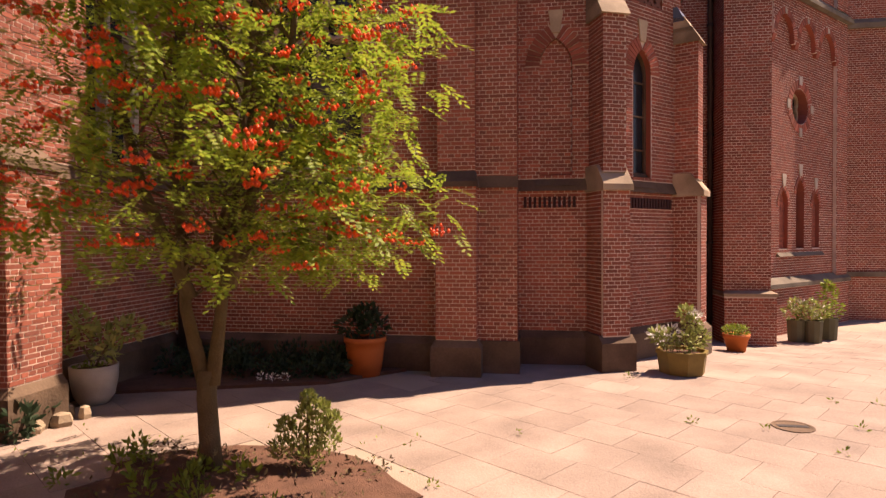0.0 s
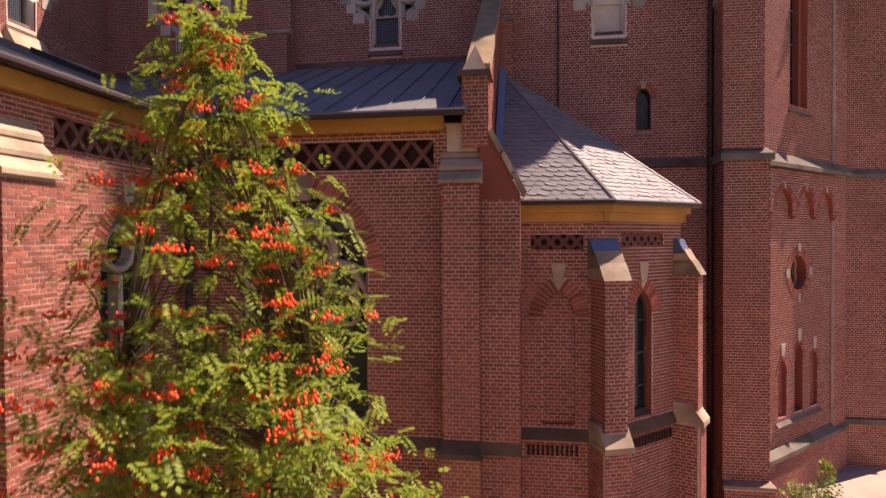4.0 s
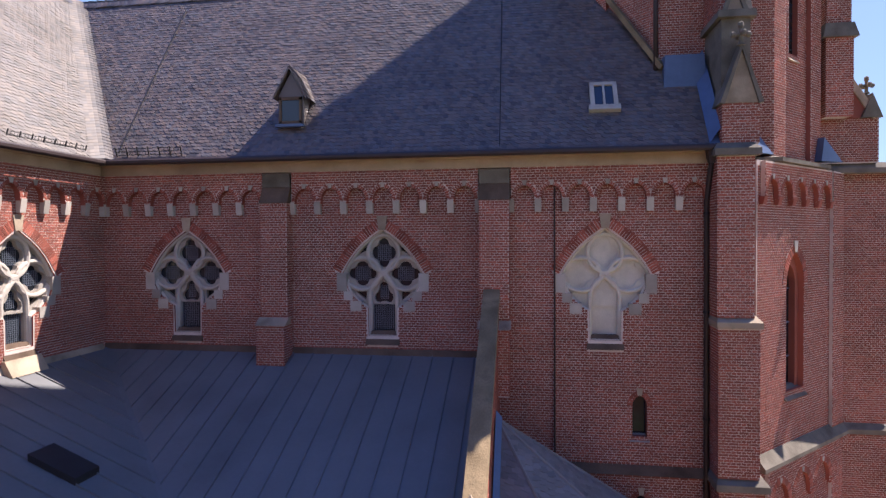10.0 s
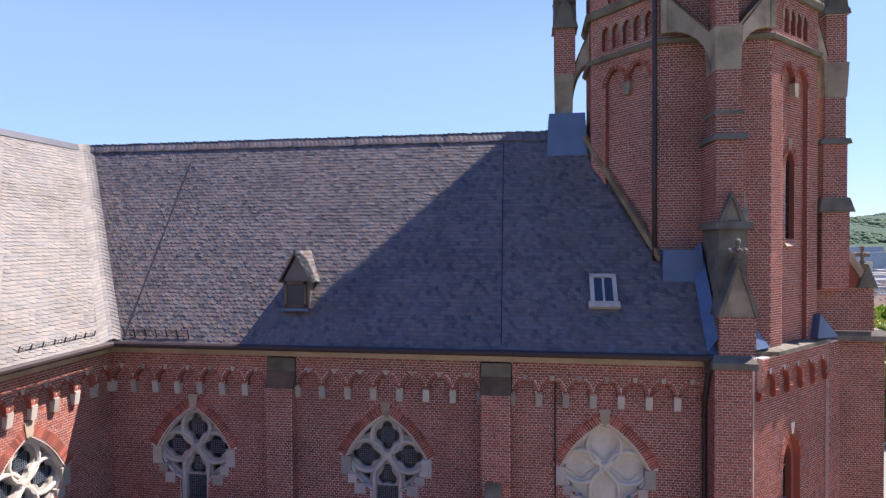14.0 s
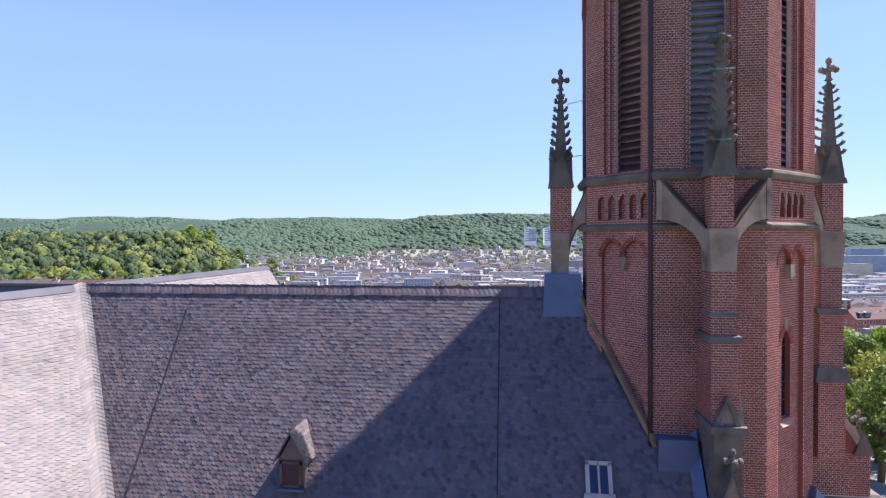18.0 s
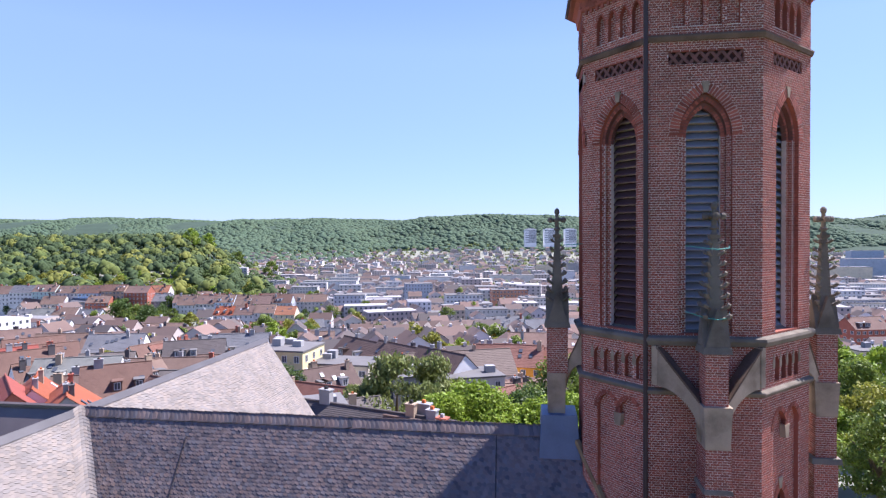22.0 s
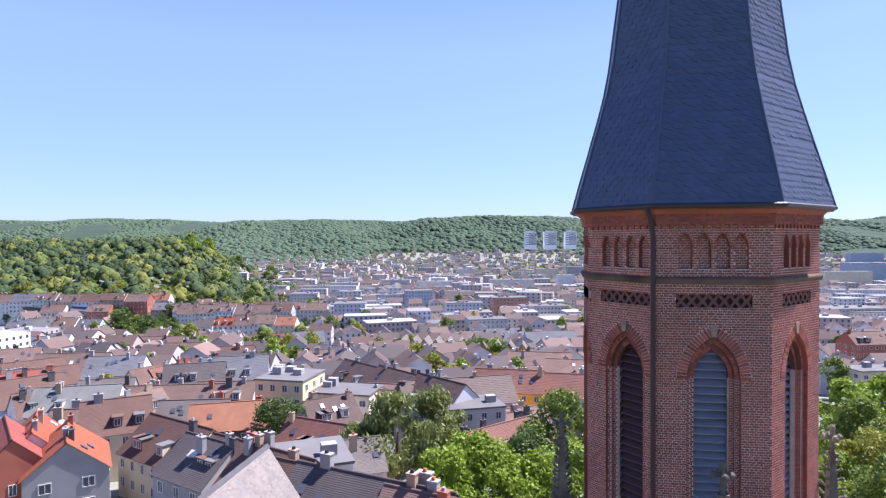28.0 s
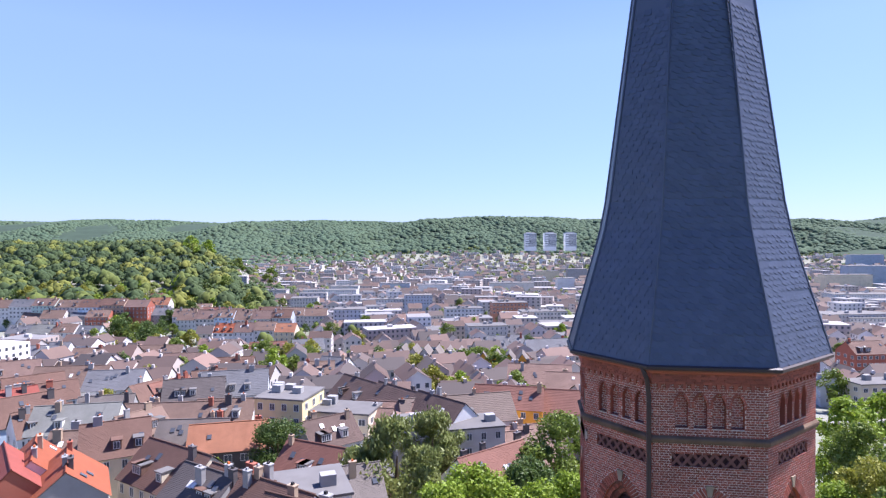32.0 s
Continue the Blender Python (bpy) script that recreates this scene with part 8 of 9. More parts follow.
TREES = (
    (-95.6, 210.6, 15.3, "bright"),
    (-95.6, 228.7, 11.5, "mid"),
    (-242.2, 320.0, 20.2, "dark"),
    (-227.5, 313.1, 18.1, "mid"),
    (-214.0, 305.0, 19.2, "dark"),
    (-36.8, 275.8, 12.0, "bright"),
    (-25.5, 269.4, 13.0, "mid"),
    (-15.0, 267.0, 14.0, "bright"),
    (-175.8, 177.5, 7.7, "bright"),
    (-452.0, 737.6, 30.5, "bright"),
    (-477.8, 824.7, 33.9, "bright"),
    (-458.0, 873.2, 31.2, "mid"),
    (-383.8, 834.7, 33.8, "mid"),
    (-371.9, 460.4, 19.5, "bright"),
    (-147.5, 392.8, 8.6, "mid"),
    (-92.4, 294.8, 7.3, "bright"),
    (-114.6, 493.7, 9.7, "mid"),
    (-308.5, 468.9, 21.9, "bright"),
    (-298.4, 344.0, 9.2, "bright"),
    (-316.4, 578.9, 23.7, "mid"),
    (-110.3, 234.5, 17.0, "mid"),
    (-112.6, 250.6, 13.0, "mid"),
    (-108.4, 264.3, 12.0, "dark"),
    (-21.5, 93.3, 17.0, "willow"),
    (-18.0, 108.4, 16.0, "willow"),
    (-6.9, 71.3, 15.0, "bright"),
    (-4.4, 70.2, 14.0, "bright"),
    (-0.4, 84.2, 14.0, "dark"),
    (5.3, 104.6, 17.0, "mid"),
    (5.5, 75.6, 14.0, "bright"),
    (1.6, 71.6, 13.0, "bright"),
    (-9.9, 65.8, 14.0, "bright"),
    (-47.3, 105.5, 14.0, "dark"),
    (-78.3, 79.3, 12.0, "mid"),
    (-54.1, 95.3, 8.0, "bright"),
    (-52.7, 87.7, 8.0, "bright"),
    (-183.0, 182.9, 10.0, "yellow"),
    (-106.2, 142.8, 6.0, "bright"),
    (-33.0, 248.0, 13.0, "dark"),
    (-27.4, 252.3, 14.0, "mid"),
    (-21.2, 250.5, 15.0, "mid"),
    (-14.6, 240.4, 14.0, "mid"),
    (-11.1, 239.5, 13.0, "dark"),
    (-48.5, 281.5, 10.0, "mid"),
    (-4.1, 302.4, 10.0, "mid"),
    (-69.7, 300.1, 8.0, "mid"),
    (65.6, 134.3, 15.0, "bright"),
    (54.5, 104.6, 17.0, "mid"),
    (76.5, 142.7, 15.0, "bright"),
    (94.2, 201.5, 14.0, "mid"),
    (152.9, 319.0, 13.0, "mid"),
    (46.3, 86.7, 16.0, "yellow"),
    (44.7, 88.5, 14.0, "yellow"),
    (53.8, 113.7, 12.0, "bright"),
    (40.9, 86.4, 12.0, "bright"),
    (40.3, 74.9, 14.0, "mid"),
    (-462.8, 487.3, 22.0, "yellow"),
    (-422.5, 491.7, 22.0, "yellow"),
    (-385.0, 474.0, 16.0, "dark"),
    (-362.4, 469.8, 18.0, "dark"),
    (-333.1, 448.4, 15.0, "yellow"),
    (-336.5, 477.6, 15.0, "bright"),
    (-296.0, 388.1, 16.0, "dark"),
    (-286.5, 383.7, 15.0, "dark"),
    (-290.0, 399.6, 14.0, "mid"),
    (-245.2, 347.7, 14.0, "dark"),
    (-265.7, 352.0, 13.0, "dark"),
    (-259.0, 393.9, 16.0, "dark"),
    (-257.3, 399.6, 13.0, "bright"),
    (-236.4, 362.5, 10.0, "mid"),
    (-303.1, 499.7, 15.0, "bright"),
    (-284.6, 496.4, 15.0, "bright"),
    (-266.4, 497.9, 14.0, "mid"),
    (-262.2, 516.3, 16.0, "dark"),
    (-244.3, 502.4, 13.0, "dark"),
    (-316.4, 498.8, 14.0, "dark"),
    (-293.7, 532.8, 14.0, "bright"),
    (-192.7, 513.8, 12.0, "mid"),
    (-235.5, 537.5, 13.0, "mid"),
    (-238.7, 603.0, 10.0, "dark"),
    (-264.1, 296.4, 9.0, "bright"),
    (-262.6, 315.9, 8.0, "bright"),
    (-290.2, 334.7, 8.0, "dark"),
    (-83.4, 434.0, 8.0, "mid"),
    (-171.0, 455.7, 8.0, "dark"),
    (-153.8, 388.0, 8.0, "dark"),
    (-170.1, 282.6, 8.0, "mid"),
    (-141.6, 411.5, 7.0, "mid"),
    (-26.3, 399.8, 9.0, "mid"),
    (-19.2, 343.0, 10.0, "mid"),
    (-234.5, 447.2, 12.0, "dark"),
    (-304.8, 333.1, 8.0, "mid"),
    (-375.9, 378.1, 10.0, "dark"),
    (-349.7, 446.3, 10.0, "bright"),
)
NEARER = (
    (-14.5, 52.9, 17.0, 9.0, 13.0, -18, "grey", "dark"),
    (-8.5, 50.3, 9.0, 10.0, 12.5, -18, "tanwall", "tan"),
    (-24.1, 60.3, 10.0, 9.0, 12.0, -18, "grey", "brown"),
)


def paint(name, col, rough=0.85, **kw):
    return mat(name, col, rough, spread=kw.pop("spread", 0.12), scale=kw.pop("scale", 0.4), fine=kw.pop("fine", 6), bump=0.1, stain=0.25, stain_scale=0.25, random_object=0.08, **kw)


WALLS = {k: paint(k + "_render", v) for k, v in dict(white=(0.6, 0.59, 0.58), pale=(0.53, 0.5, 0.47), cream=(0.6, 0.52, 0.38), grey=(0.3, 0.295, 0.29), dark=(0.09, 0.08, 0.08), blue=(0.45, 0.56, 0.68), bluegrey=(0.4, 0.43, 0.48),
         redbrick=(0.33, 0.11, 0.07), yellow=(0.72, 0.6, 0.32), orange=(0.76, 0.36, 0.05), pink=(0.6, 0.4, 0.38), greenwhite=(0.45, 0.56, 0.5), tanwall=(0.36, 0.27, 0.19), brickflat=(0.42, 0.2, 0.13)).items()}
ROOFS = {k: paint(k + "_tiles", v, 0.8, spread=0.2, scale=1.0, island=0.12) for k, v in dict(red=(0.21, 0.056, 0.04), orange=(0.24, 0.068, 0.03), brown=(0.125, 0.072, 0.052), tan=(0.165, 0.11, 0.082), dark=(0.085, 0.072, 0.066), darkbrown=(0.1, 0.066, 0.053),
         green=(0.17, 0.17, 0.15), redbrown=(0.175, 0.08, 0.056), slate=(0.125, 0.125, 0.13), greytile=(0.14, 0.12, 0.105), rust=(0.27, 0.12, 0.065), mauve=(0.15, 0.098, 0.078), pinktile=(0.2, 0.128, 0.096), tanslate=(0.14, 0.105, 0.083)).items()}
FLATROOF = paint("roof_felt", (0.14, 0.133, 0.126))
WHITEWOOD = mat("white_frame", (0.6, 0.59, 0.57), 0.6, spread=0.05, bump=0)
TOWN_NAME = {"white": "white", "pale": "pale", "cream": "cream", "grey": "grey", "dark": "dark", "blue": "light blue", "bluegrey": "blue-grey", "redbrick": "red brick", "yellow": "yellow", "orange": "orange", "pink": "pink", "greenwhite": "green and white", "tanwall": "tan shingled", "brickflat": "brick-red"}
ROOF_NAME = {"red": "red tile", "orange": "orange tile", "brown": "brown tile", "tan": "tan tile", "dark": "dark slate", "darkbrown": "dark brown tile", "green": "grey-green", "redbrown": "red-brown tile", "slate": "grey slate", "greytile": "grey tile", "rust": "rust-red tile", "mauve": "mauve tile", "pinktile": "faded pink tile", "tanslate": "tan tile"}


def window_mesh(w, h):
    """A casement: white frame with a mullion, dark pane set back; local x across, y outward (negative), z up."""
    xs, zs = [-w / 2, -w / 2 + 0.09, -0.035, 0.035, w / 2 - 0.09, w / 2], [0, 0.09, h - 0.09, h]
    verts = [(x, -0.06, z) for z in zs for x in xs]
    faces, glass = [], []
    for j in range(3):
        for i in range(5):
            q = [j * 6 + i, j * 6 + i + 1, (j + 1) * 6 + i + 1, (j + 1) * 6 + i]
            if j == 1 and i in (1, 3):
                n = len(verts)
                verts += [(verts[k][0], -0.01, verts[k][2]) for k in q]
                faces += [(q[k], q[(k + 1) % 4], n + (k + 1) % 4, n + k) for k in range(4)]
                glass.append(len(faces))
                faces.append((n, n + 1, n + 2, n + 3))
            else:
                faces.append(tuple(q))
    rim = [0, 5, 23, 18]
    n = len(verts)
    verts += [(verts[k][0], 0.04, verts[k][2]) for k in rim]
    faces += [(0, 1, 2, 3, 4, 5, n + 1, n), (5, 11, 17, 23, n + 2, n + 1), (23, 22, 21, 20, 19, 18, n + 3, n + 2), (18, 12, 6, 0, n, n + 3)]
    me = bpy.data.meshes.new("window")
    me.from_pydata(verts, [], faces)
    me.materials.append(WHITEWOOD)
    me.materials.append(TOWN_GLASS)
    for i, p in enumerate(me.polygons):
        p.material_index = 1 if i in glass else 0
    return me


WIN = [window_mesh(1.15, 1.5), window_mesh(1.5, 1.4), window_mesh(0.95, 1.55)]
EYE_MID = Vector((0.2, 0.1, 30.0))


def window_row(house, places, kind):
    """The casements of one storey of a far house as one part."""
    src = WIN[kind]
    co = np.empty(len(src.vertices) * 3)
    src.vertices.foreach_get("co", co)
    co = co.reshape(-1, 3)
    verts, faces, mats = [], [], []
    for x, y, z, turn in places:
        n = len(verts)
        c, q = math.cos(turn), math.sin(turn)
        verts += [(x + a * c - b * q, y + a * q + b * c, z + d) for a, b, d in co]
        for p in src.polygons:
            faces.append([n + i for i in p.vertices])
            mats.append(p.material_index)
    me = bpy.data.meshes.new("storey_glazing")
    me.from_pydata(verts, [], faces)
    me.materials.append(WHITEWOOD)
    me.materials.append(TOWN_GLASS)
    me.polygons.foreach_set("material_index", mats)
    part("storey_glazing", me, WHITEWOOD, house, kind="stuff")


def gable_house(x, y, length, width, ridge_h, rot, wall_key, roof_key, rng, flat=False, group="town houses", fine=True):
    """A town house: walls, stepped tile roof or flat roof, chimneys, roof windows and casements."""
    base = relief(x, y) - 1.5
    top = ridge_h + 1.5
    rise = 0.0 if flat else width * rng.uniform(0.38, 0.48)
    eave = top - rise
    wall_m, roof_m = WALLS[wall_key], ROOFS.get(roof_key, FLATROOF)
    label = "%s %s with %s" % (TOWN_NAME[wall_key], "flat-roofed block" if flat else "town house", "grey felt roof" if flat else ROOF_NAME[roof_key] + " roof")
    h = thing("house" if not flat else "apartment_block", (0, 0, 0), label, "house" if not flat else "building", group)
    l, w = length / 2, width / 2
    bag = Bag()
    if flat:
        bag.box(-l, l, -w, w, 0, top)
    else:
        bag.add([(-l, -w, 0), (l, -w, 0), (l, w, 0), (-l, w, 0), (-l, -w, eave), (l, -w, eave), (l, w, eave), (-l, w, eave), (-l, 0, top - 0.1), (l, 0, top - 0.1)],
                [(0, 1, 5, 4), (2, 3, 7, 6), (1, 2, 6, 9, 5), (3, 0, 4, 8, 7), (4, 5, 9, 8), (6, 7, 8, 9)])
    part("wall", bag, wall_m, h)
    if flat:
        bag = Bag().box(-l - 0.2, l + 0.2, -w - 0.2, w + 0.2, top, top + 0.35)
        part("roof", bag, FLATROOF, h)
        for k in range(rng.randint(1, 4)):
            cx, cy = rng.uniform(-l * 0.7, l * 0.7), rng.uniform(-w * 0.5, w * 0.5)
            part("roof_box", Bag().box(cx - 1.0, cx + 1.0, cy - 0.8, cy + 0.8, top + 0.3, top + 1.3 + rng.random()), WALLS["grey"], h)
    else:
        n = (30 if y < 130 else 16) if fine else 5
        over = 0.35
        for s in (-1, 1):
            drop = over * rise / w
            line = [(s * (w + over), eave - drop)]
            for k in range(n):
                ya, yb = s * (w + over) * (1 - k / n), s * (w + over) * (1 - (k + 1) / n)
                za, zb = eave - drop + (rise + drop) * k / n, eave - drop + (rise + drop) * (k + 1) / n
                line += [(ya, za + (0.085 if y < 130 else 0.1)), (yb, zb + 0.06)]
            m2 = len(line)
            bag = Bag().add([(u, v, z) for u in (-l - 0.2, l + 0.2) for v, z in line], [(k, k + 1, m2 + k + 1, m2 + k) for k in range(m2 - 1)])
            part("roof_side", bag, roof_m, h)
        part("ridge", Bag().tube([(-l - 0.2, 0, top + 0.08), (l + 0.2, 0, top + 0.08)], 0.13, 6), roof_m, h)
    m = Matrix.Translation((x, y, base)) @ Matrix.Rotation(radians(rot), 4, "Z")
    to_eye = m.inverted() @ EYE_MID
    vs = -1 if to_eye.y < 0 else 1
    vg = -1 if to_eye.x < 0 else 1
    if not flat:
        for k in range(rng.randint(1, 3)):
            cx, cy = rng.uniform(-l * 0.85, l * 0.85), rng.uniform(-0.35, 0.35) * w
            zt = top + rng.uniform(0.6, 1.3)
            hw = rng.uniform(0.35, 0.75)
            stack = Bag().box(cx - hw, cx + hw, cy - 0.32, cy + 0.32, top - rise * abs(cy) / w - 0.6, zt)
            stack.box(cx - hw - 0.07, cx + hw + 0.07, cy - 0.39, cy + 0.39, zt + 0.002, zt + 0.12)
            ch = part("chimney", stack, rng.choice([WALLS["redbrick"], WALLS["grey"], WALLS["dark"], WALLS["tanwall"], WALLS["grey"]]), h)
            part("pot", Bag().taper(cx, cy, zt + 0.12, zt + 0.4, 0.16, 0.16, 0.13, 0.13), rng.choice([TERRA, IRON, WALLS["grey"]]), ch)
        ang = math.atan2(rise, w)

        def on_slope(u, f, d):
            yy = vs * w * (1 - f)
            return Vector((u, yy + vs * d * math.sin(ang), eave + rise * f + d * math.cos(ang)))

        for k in range(rng.randint(1, 4)):
            u, f = rng.uniform(-l * 0.8, l * 0.8), rng.uniform(0.3, 0.65)
            bag = Bag()
            bag.add([on_slope(u + du, f + df, d) for d in (0.0, 0.22) for df in (0.0, 0.16) for du in (-0.4, 0.4)], [(0, 2, 3, 1), (4, 5, 7, 6), (0, 1, 5, 4), (2, 6, 7, 3), (0, 4, 6, 2), (1, 3, 7, 5)])
            part("roof_window", bag, TOWN_GLASS if rng.random() < 0.85 else WHITEWOOD, h)
        if fine and y > 62 and rng.random() < 0.55:
            for k in range(rng.randint(1, 2 + int(length / 9))):
                u = rng.uniform(-l * 0.75, l * 0.75)
                zb = eave + rise * 0.2
                y0 = vs * w * 0.84
                d = part("dormer", Bag().box(u - 0.75, u + 0.75, min(y0, y0 - vs * w * 0.55), max(y0, y0 - vs * w * 0.55), zb, zb + 1.5), wall_m if rng.random() < 0.5 else roof_m, h)
                part("dormer_roof", Bag().box(u - 0.9, u + 0.9, min(y0 + vs * 0.2, y0 - vs * w * 0.6), max(y0 + vs * 0.2, y0 - vs * w * 0.6), zb + 1.5, zb + 1.65), FLATROOF if rng.random() < 0.5 else roof_m, d)
                ob = new("window", WIN[0])
                ob.matrix_basis = Matrix.Translation((u, y0 + vs * 0.05, zb + 0.1)) @ Matrix.Rotation(0 if vs < 0 else math.pi, 4, "Z") @ Matrix.Diagonal((0.9, 1, 0.85, 1))
                ob.parent = d
    kind = rng.choice([0, 1, 2])
    if fine:
        storeys = max(1, int((eave - 2.0) / 2.9))
        first = max(0, storeys - 3)
        for s in range(first, storeys):
            z = eave - 2.25 - (storeys - 1 - s) * 2.9
            cols = max(1, int(length / 2.6))
            if y > 250:
                window_row(h, [(-l + length * (k + 0.5) / cols, vs * (w + 0.03), z, 0 if vs < 0 else math.pi) for k in range(cols)], kind)
                side = max(1, int(width / 3.6))
                window_row(h, [(vg * (l + 0.03), -w + width * (k + 0.5) / side, z, math.pi / 2 if vg > 0 else -math.pi / 2) for k in range(side)], kind)
                continue
            for k in range(cols):
                u = -l + length * (k + 0.5) / cols
                ob = new("window", WIN[kind])
                ob.matrix_basis = Matrix.Translation((u, vs * (w + 0.03), z)) @ Matrix.Rotation(0 if vs < 0 else math.pi, 4, "Z")
                ob.parent = h
            cols = max(1, int(width / 3.6))
            for k in range(cols):
                u = -w + width * (k + 0.5) / cols
                ob = new("window", WIN[kind])
                ob.matrix_basis = Matrix.Translation((vg * (l + 0.03), u, z)) @ Matrix.Rotation(math.pi / 2 if vg > 0 else -math.pi / 2, 4, "Z")
                ob.parent = h
    h.matrix_basis = m
    return h


rng = random.Random(11)
for row in NEARER + NEAR:
    gable_house(*row, rng)
# painted apartment terraces below the wooded slope
TERRACES = (
    (-383.0, 381.0, 17.0, 22.0, 6.5, ("white", "white", "greenwhite", "pale", "blue", "tanwall", "redbrick"), ("tan", "slate", "mauve", "tan", "brown", "brown", "mauve")),
    (-231.0, 374.0, 13.0, 16.5, 6.5, ("white", "pale", "blue", "white", "pale", "bluegrey"), ("tan", "mauve", "tan", "tan", "mauve", "brown")),
    (-178.0, 326.5, 12.0, 15.5, 6.5, ("white", "white", "pale", "cream"), ("orange", "mauve", "tan", "rust")),
    (-318.0, 330.0, 15.0, 11.5, 5.0, ("grey", "pale", "white", "bluegrey"), ("slate", "green", "tan", "slate")),
    (-298.0, 442.0, 16.0, 19.0, 10.0, ("pale",), ("rust",)),
    (-372.0, 448.0, 18.0, 14.0, 12.0, ("white", "pale"), ("orange", "red")),
)
for x0, y0, span, tall, turn, tones, tiles in TERRACES:
    for k, (tone, tile) in enumerate(zip(tones, tiles)):
        gable_house(x0 + k * span * math.cos(radians(turn)), y0 + k * span * math.sin(radians(turn)), span, 11.0, tall + 0.5 * (k % 3), turn, tone, tile, rng, group="terrace houses")
for row in FLAT:
    gable_house(*row[:7], "felt", rng, flat=True, group="flat-roofed blocks", fine=row[1] < 700)
WHITE_BLOCK = paint("white_panel_facade", (0.85, 0.85, 0.84))
for x, y, z, l, w in TALL:
    t = thing("tower_block", (0, 0, 0), "white high-rise block with rows of dark windows before wooded hill", "building", "high-rise blocks")
    part("wall", Bag().box(-l / 2, l / 2, -w / 2, w / 2, -46, 0), WHITE_BLOCK, t)
    part("roof", Bag().box(-l / 3, l / 3, -w / 3, w / 3, 0, 3), WALLS["pale"], t)
    for k in range(11):
        part("window_band", Bag().box(-l / 2 + 1.0 + l * 0.3 * (k % 2), l / 2 - 1.0, -w / 2 - 0.1, -w / 2 + 0.1, -4.2 - k * 3.0, -2.6 - k * 3.0), TOWN_GLASS, t)
    t.matrix_basis = Matrix.Translation((x, y, z)) @ Matrix.Rotation(radians(12), 4, "Z")

# gabled row with painted fronts
row = thing("gabled_row", (0, 0, 0), "row of joined gabled houses with green and yellow fronts", "house")
for k in range(10):
    x, y = -58 + k * 5.4 + (6 if k > 5 else 0), 262 - k * 1.2 - (10 if k > 5 else 0)
    b = relief(x, y)
    bag = Bag()
    bag.add([(x - 2.7, y, b), (x + 2.7, y, b), (x + 2.7, y + 11, b), (x - 2.7, y + 11, b), (x - 2.7, y, b + 9), (x + 2.7, y, b + 9), (x + 2.7, y + 11, b + 9), (x - 2.7, y + 11, b + 9), (x, y, b + 12.5), (x, y + 11, b + 12.5)],
            [(0, 1, 5, 8, 4), (1, 2, 6, 5), (3, 0, 4, 7), (2, 3, 7, 9, 6)])
    g = part("gable_front", bag, WALLS["pale"] if k < 6 else WALLS["orange"], row)
    for s in (-1, 1):
        bag = Bag()
        bag.add([(x, y - 0.6, b + 12.8), (x, y + 11, b + 12.8), (x + s * 2.9, y + 11, b + 9.0), (x + s * 2.9, y - 0.6, b + 9.0), (x, y - 0.6, b + 12.4), (x + s * 2.9, y - 0.6, b + 8.6)], [(0, 1, 2, 3), (0, 3, 5, 4)])
        part("roof_side", bag, ROOFS["greytile"], g)
    part("window", Bag().box(x - 1.6, x + 1.6, y - 0.1, y + 0.05, b + 6.5, b + 9.6), TOWN_GLASS, g)
    part("balcony", Bag().box(x - 2.2, x + 2.2, y - 0.9, y, b + 5.2, b + 6.2), paint("green_timber", (0.08, 0.16, 0.1)) if k == 0 else bpy.data.materials["green_timber"], g)

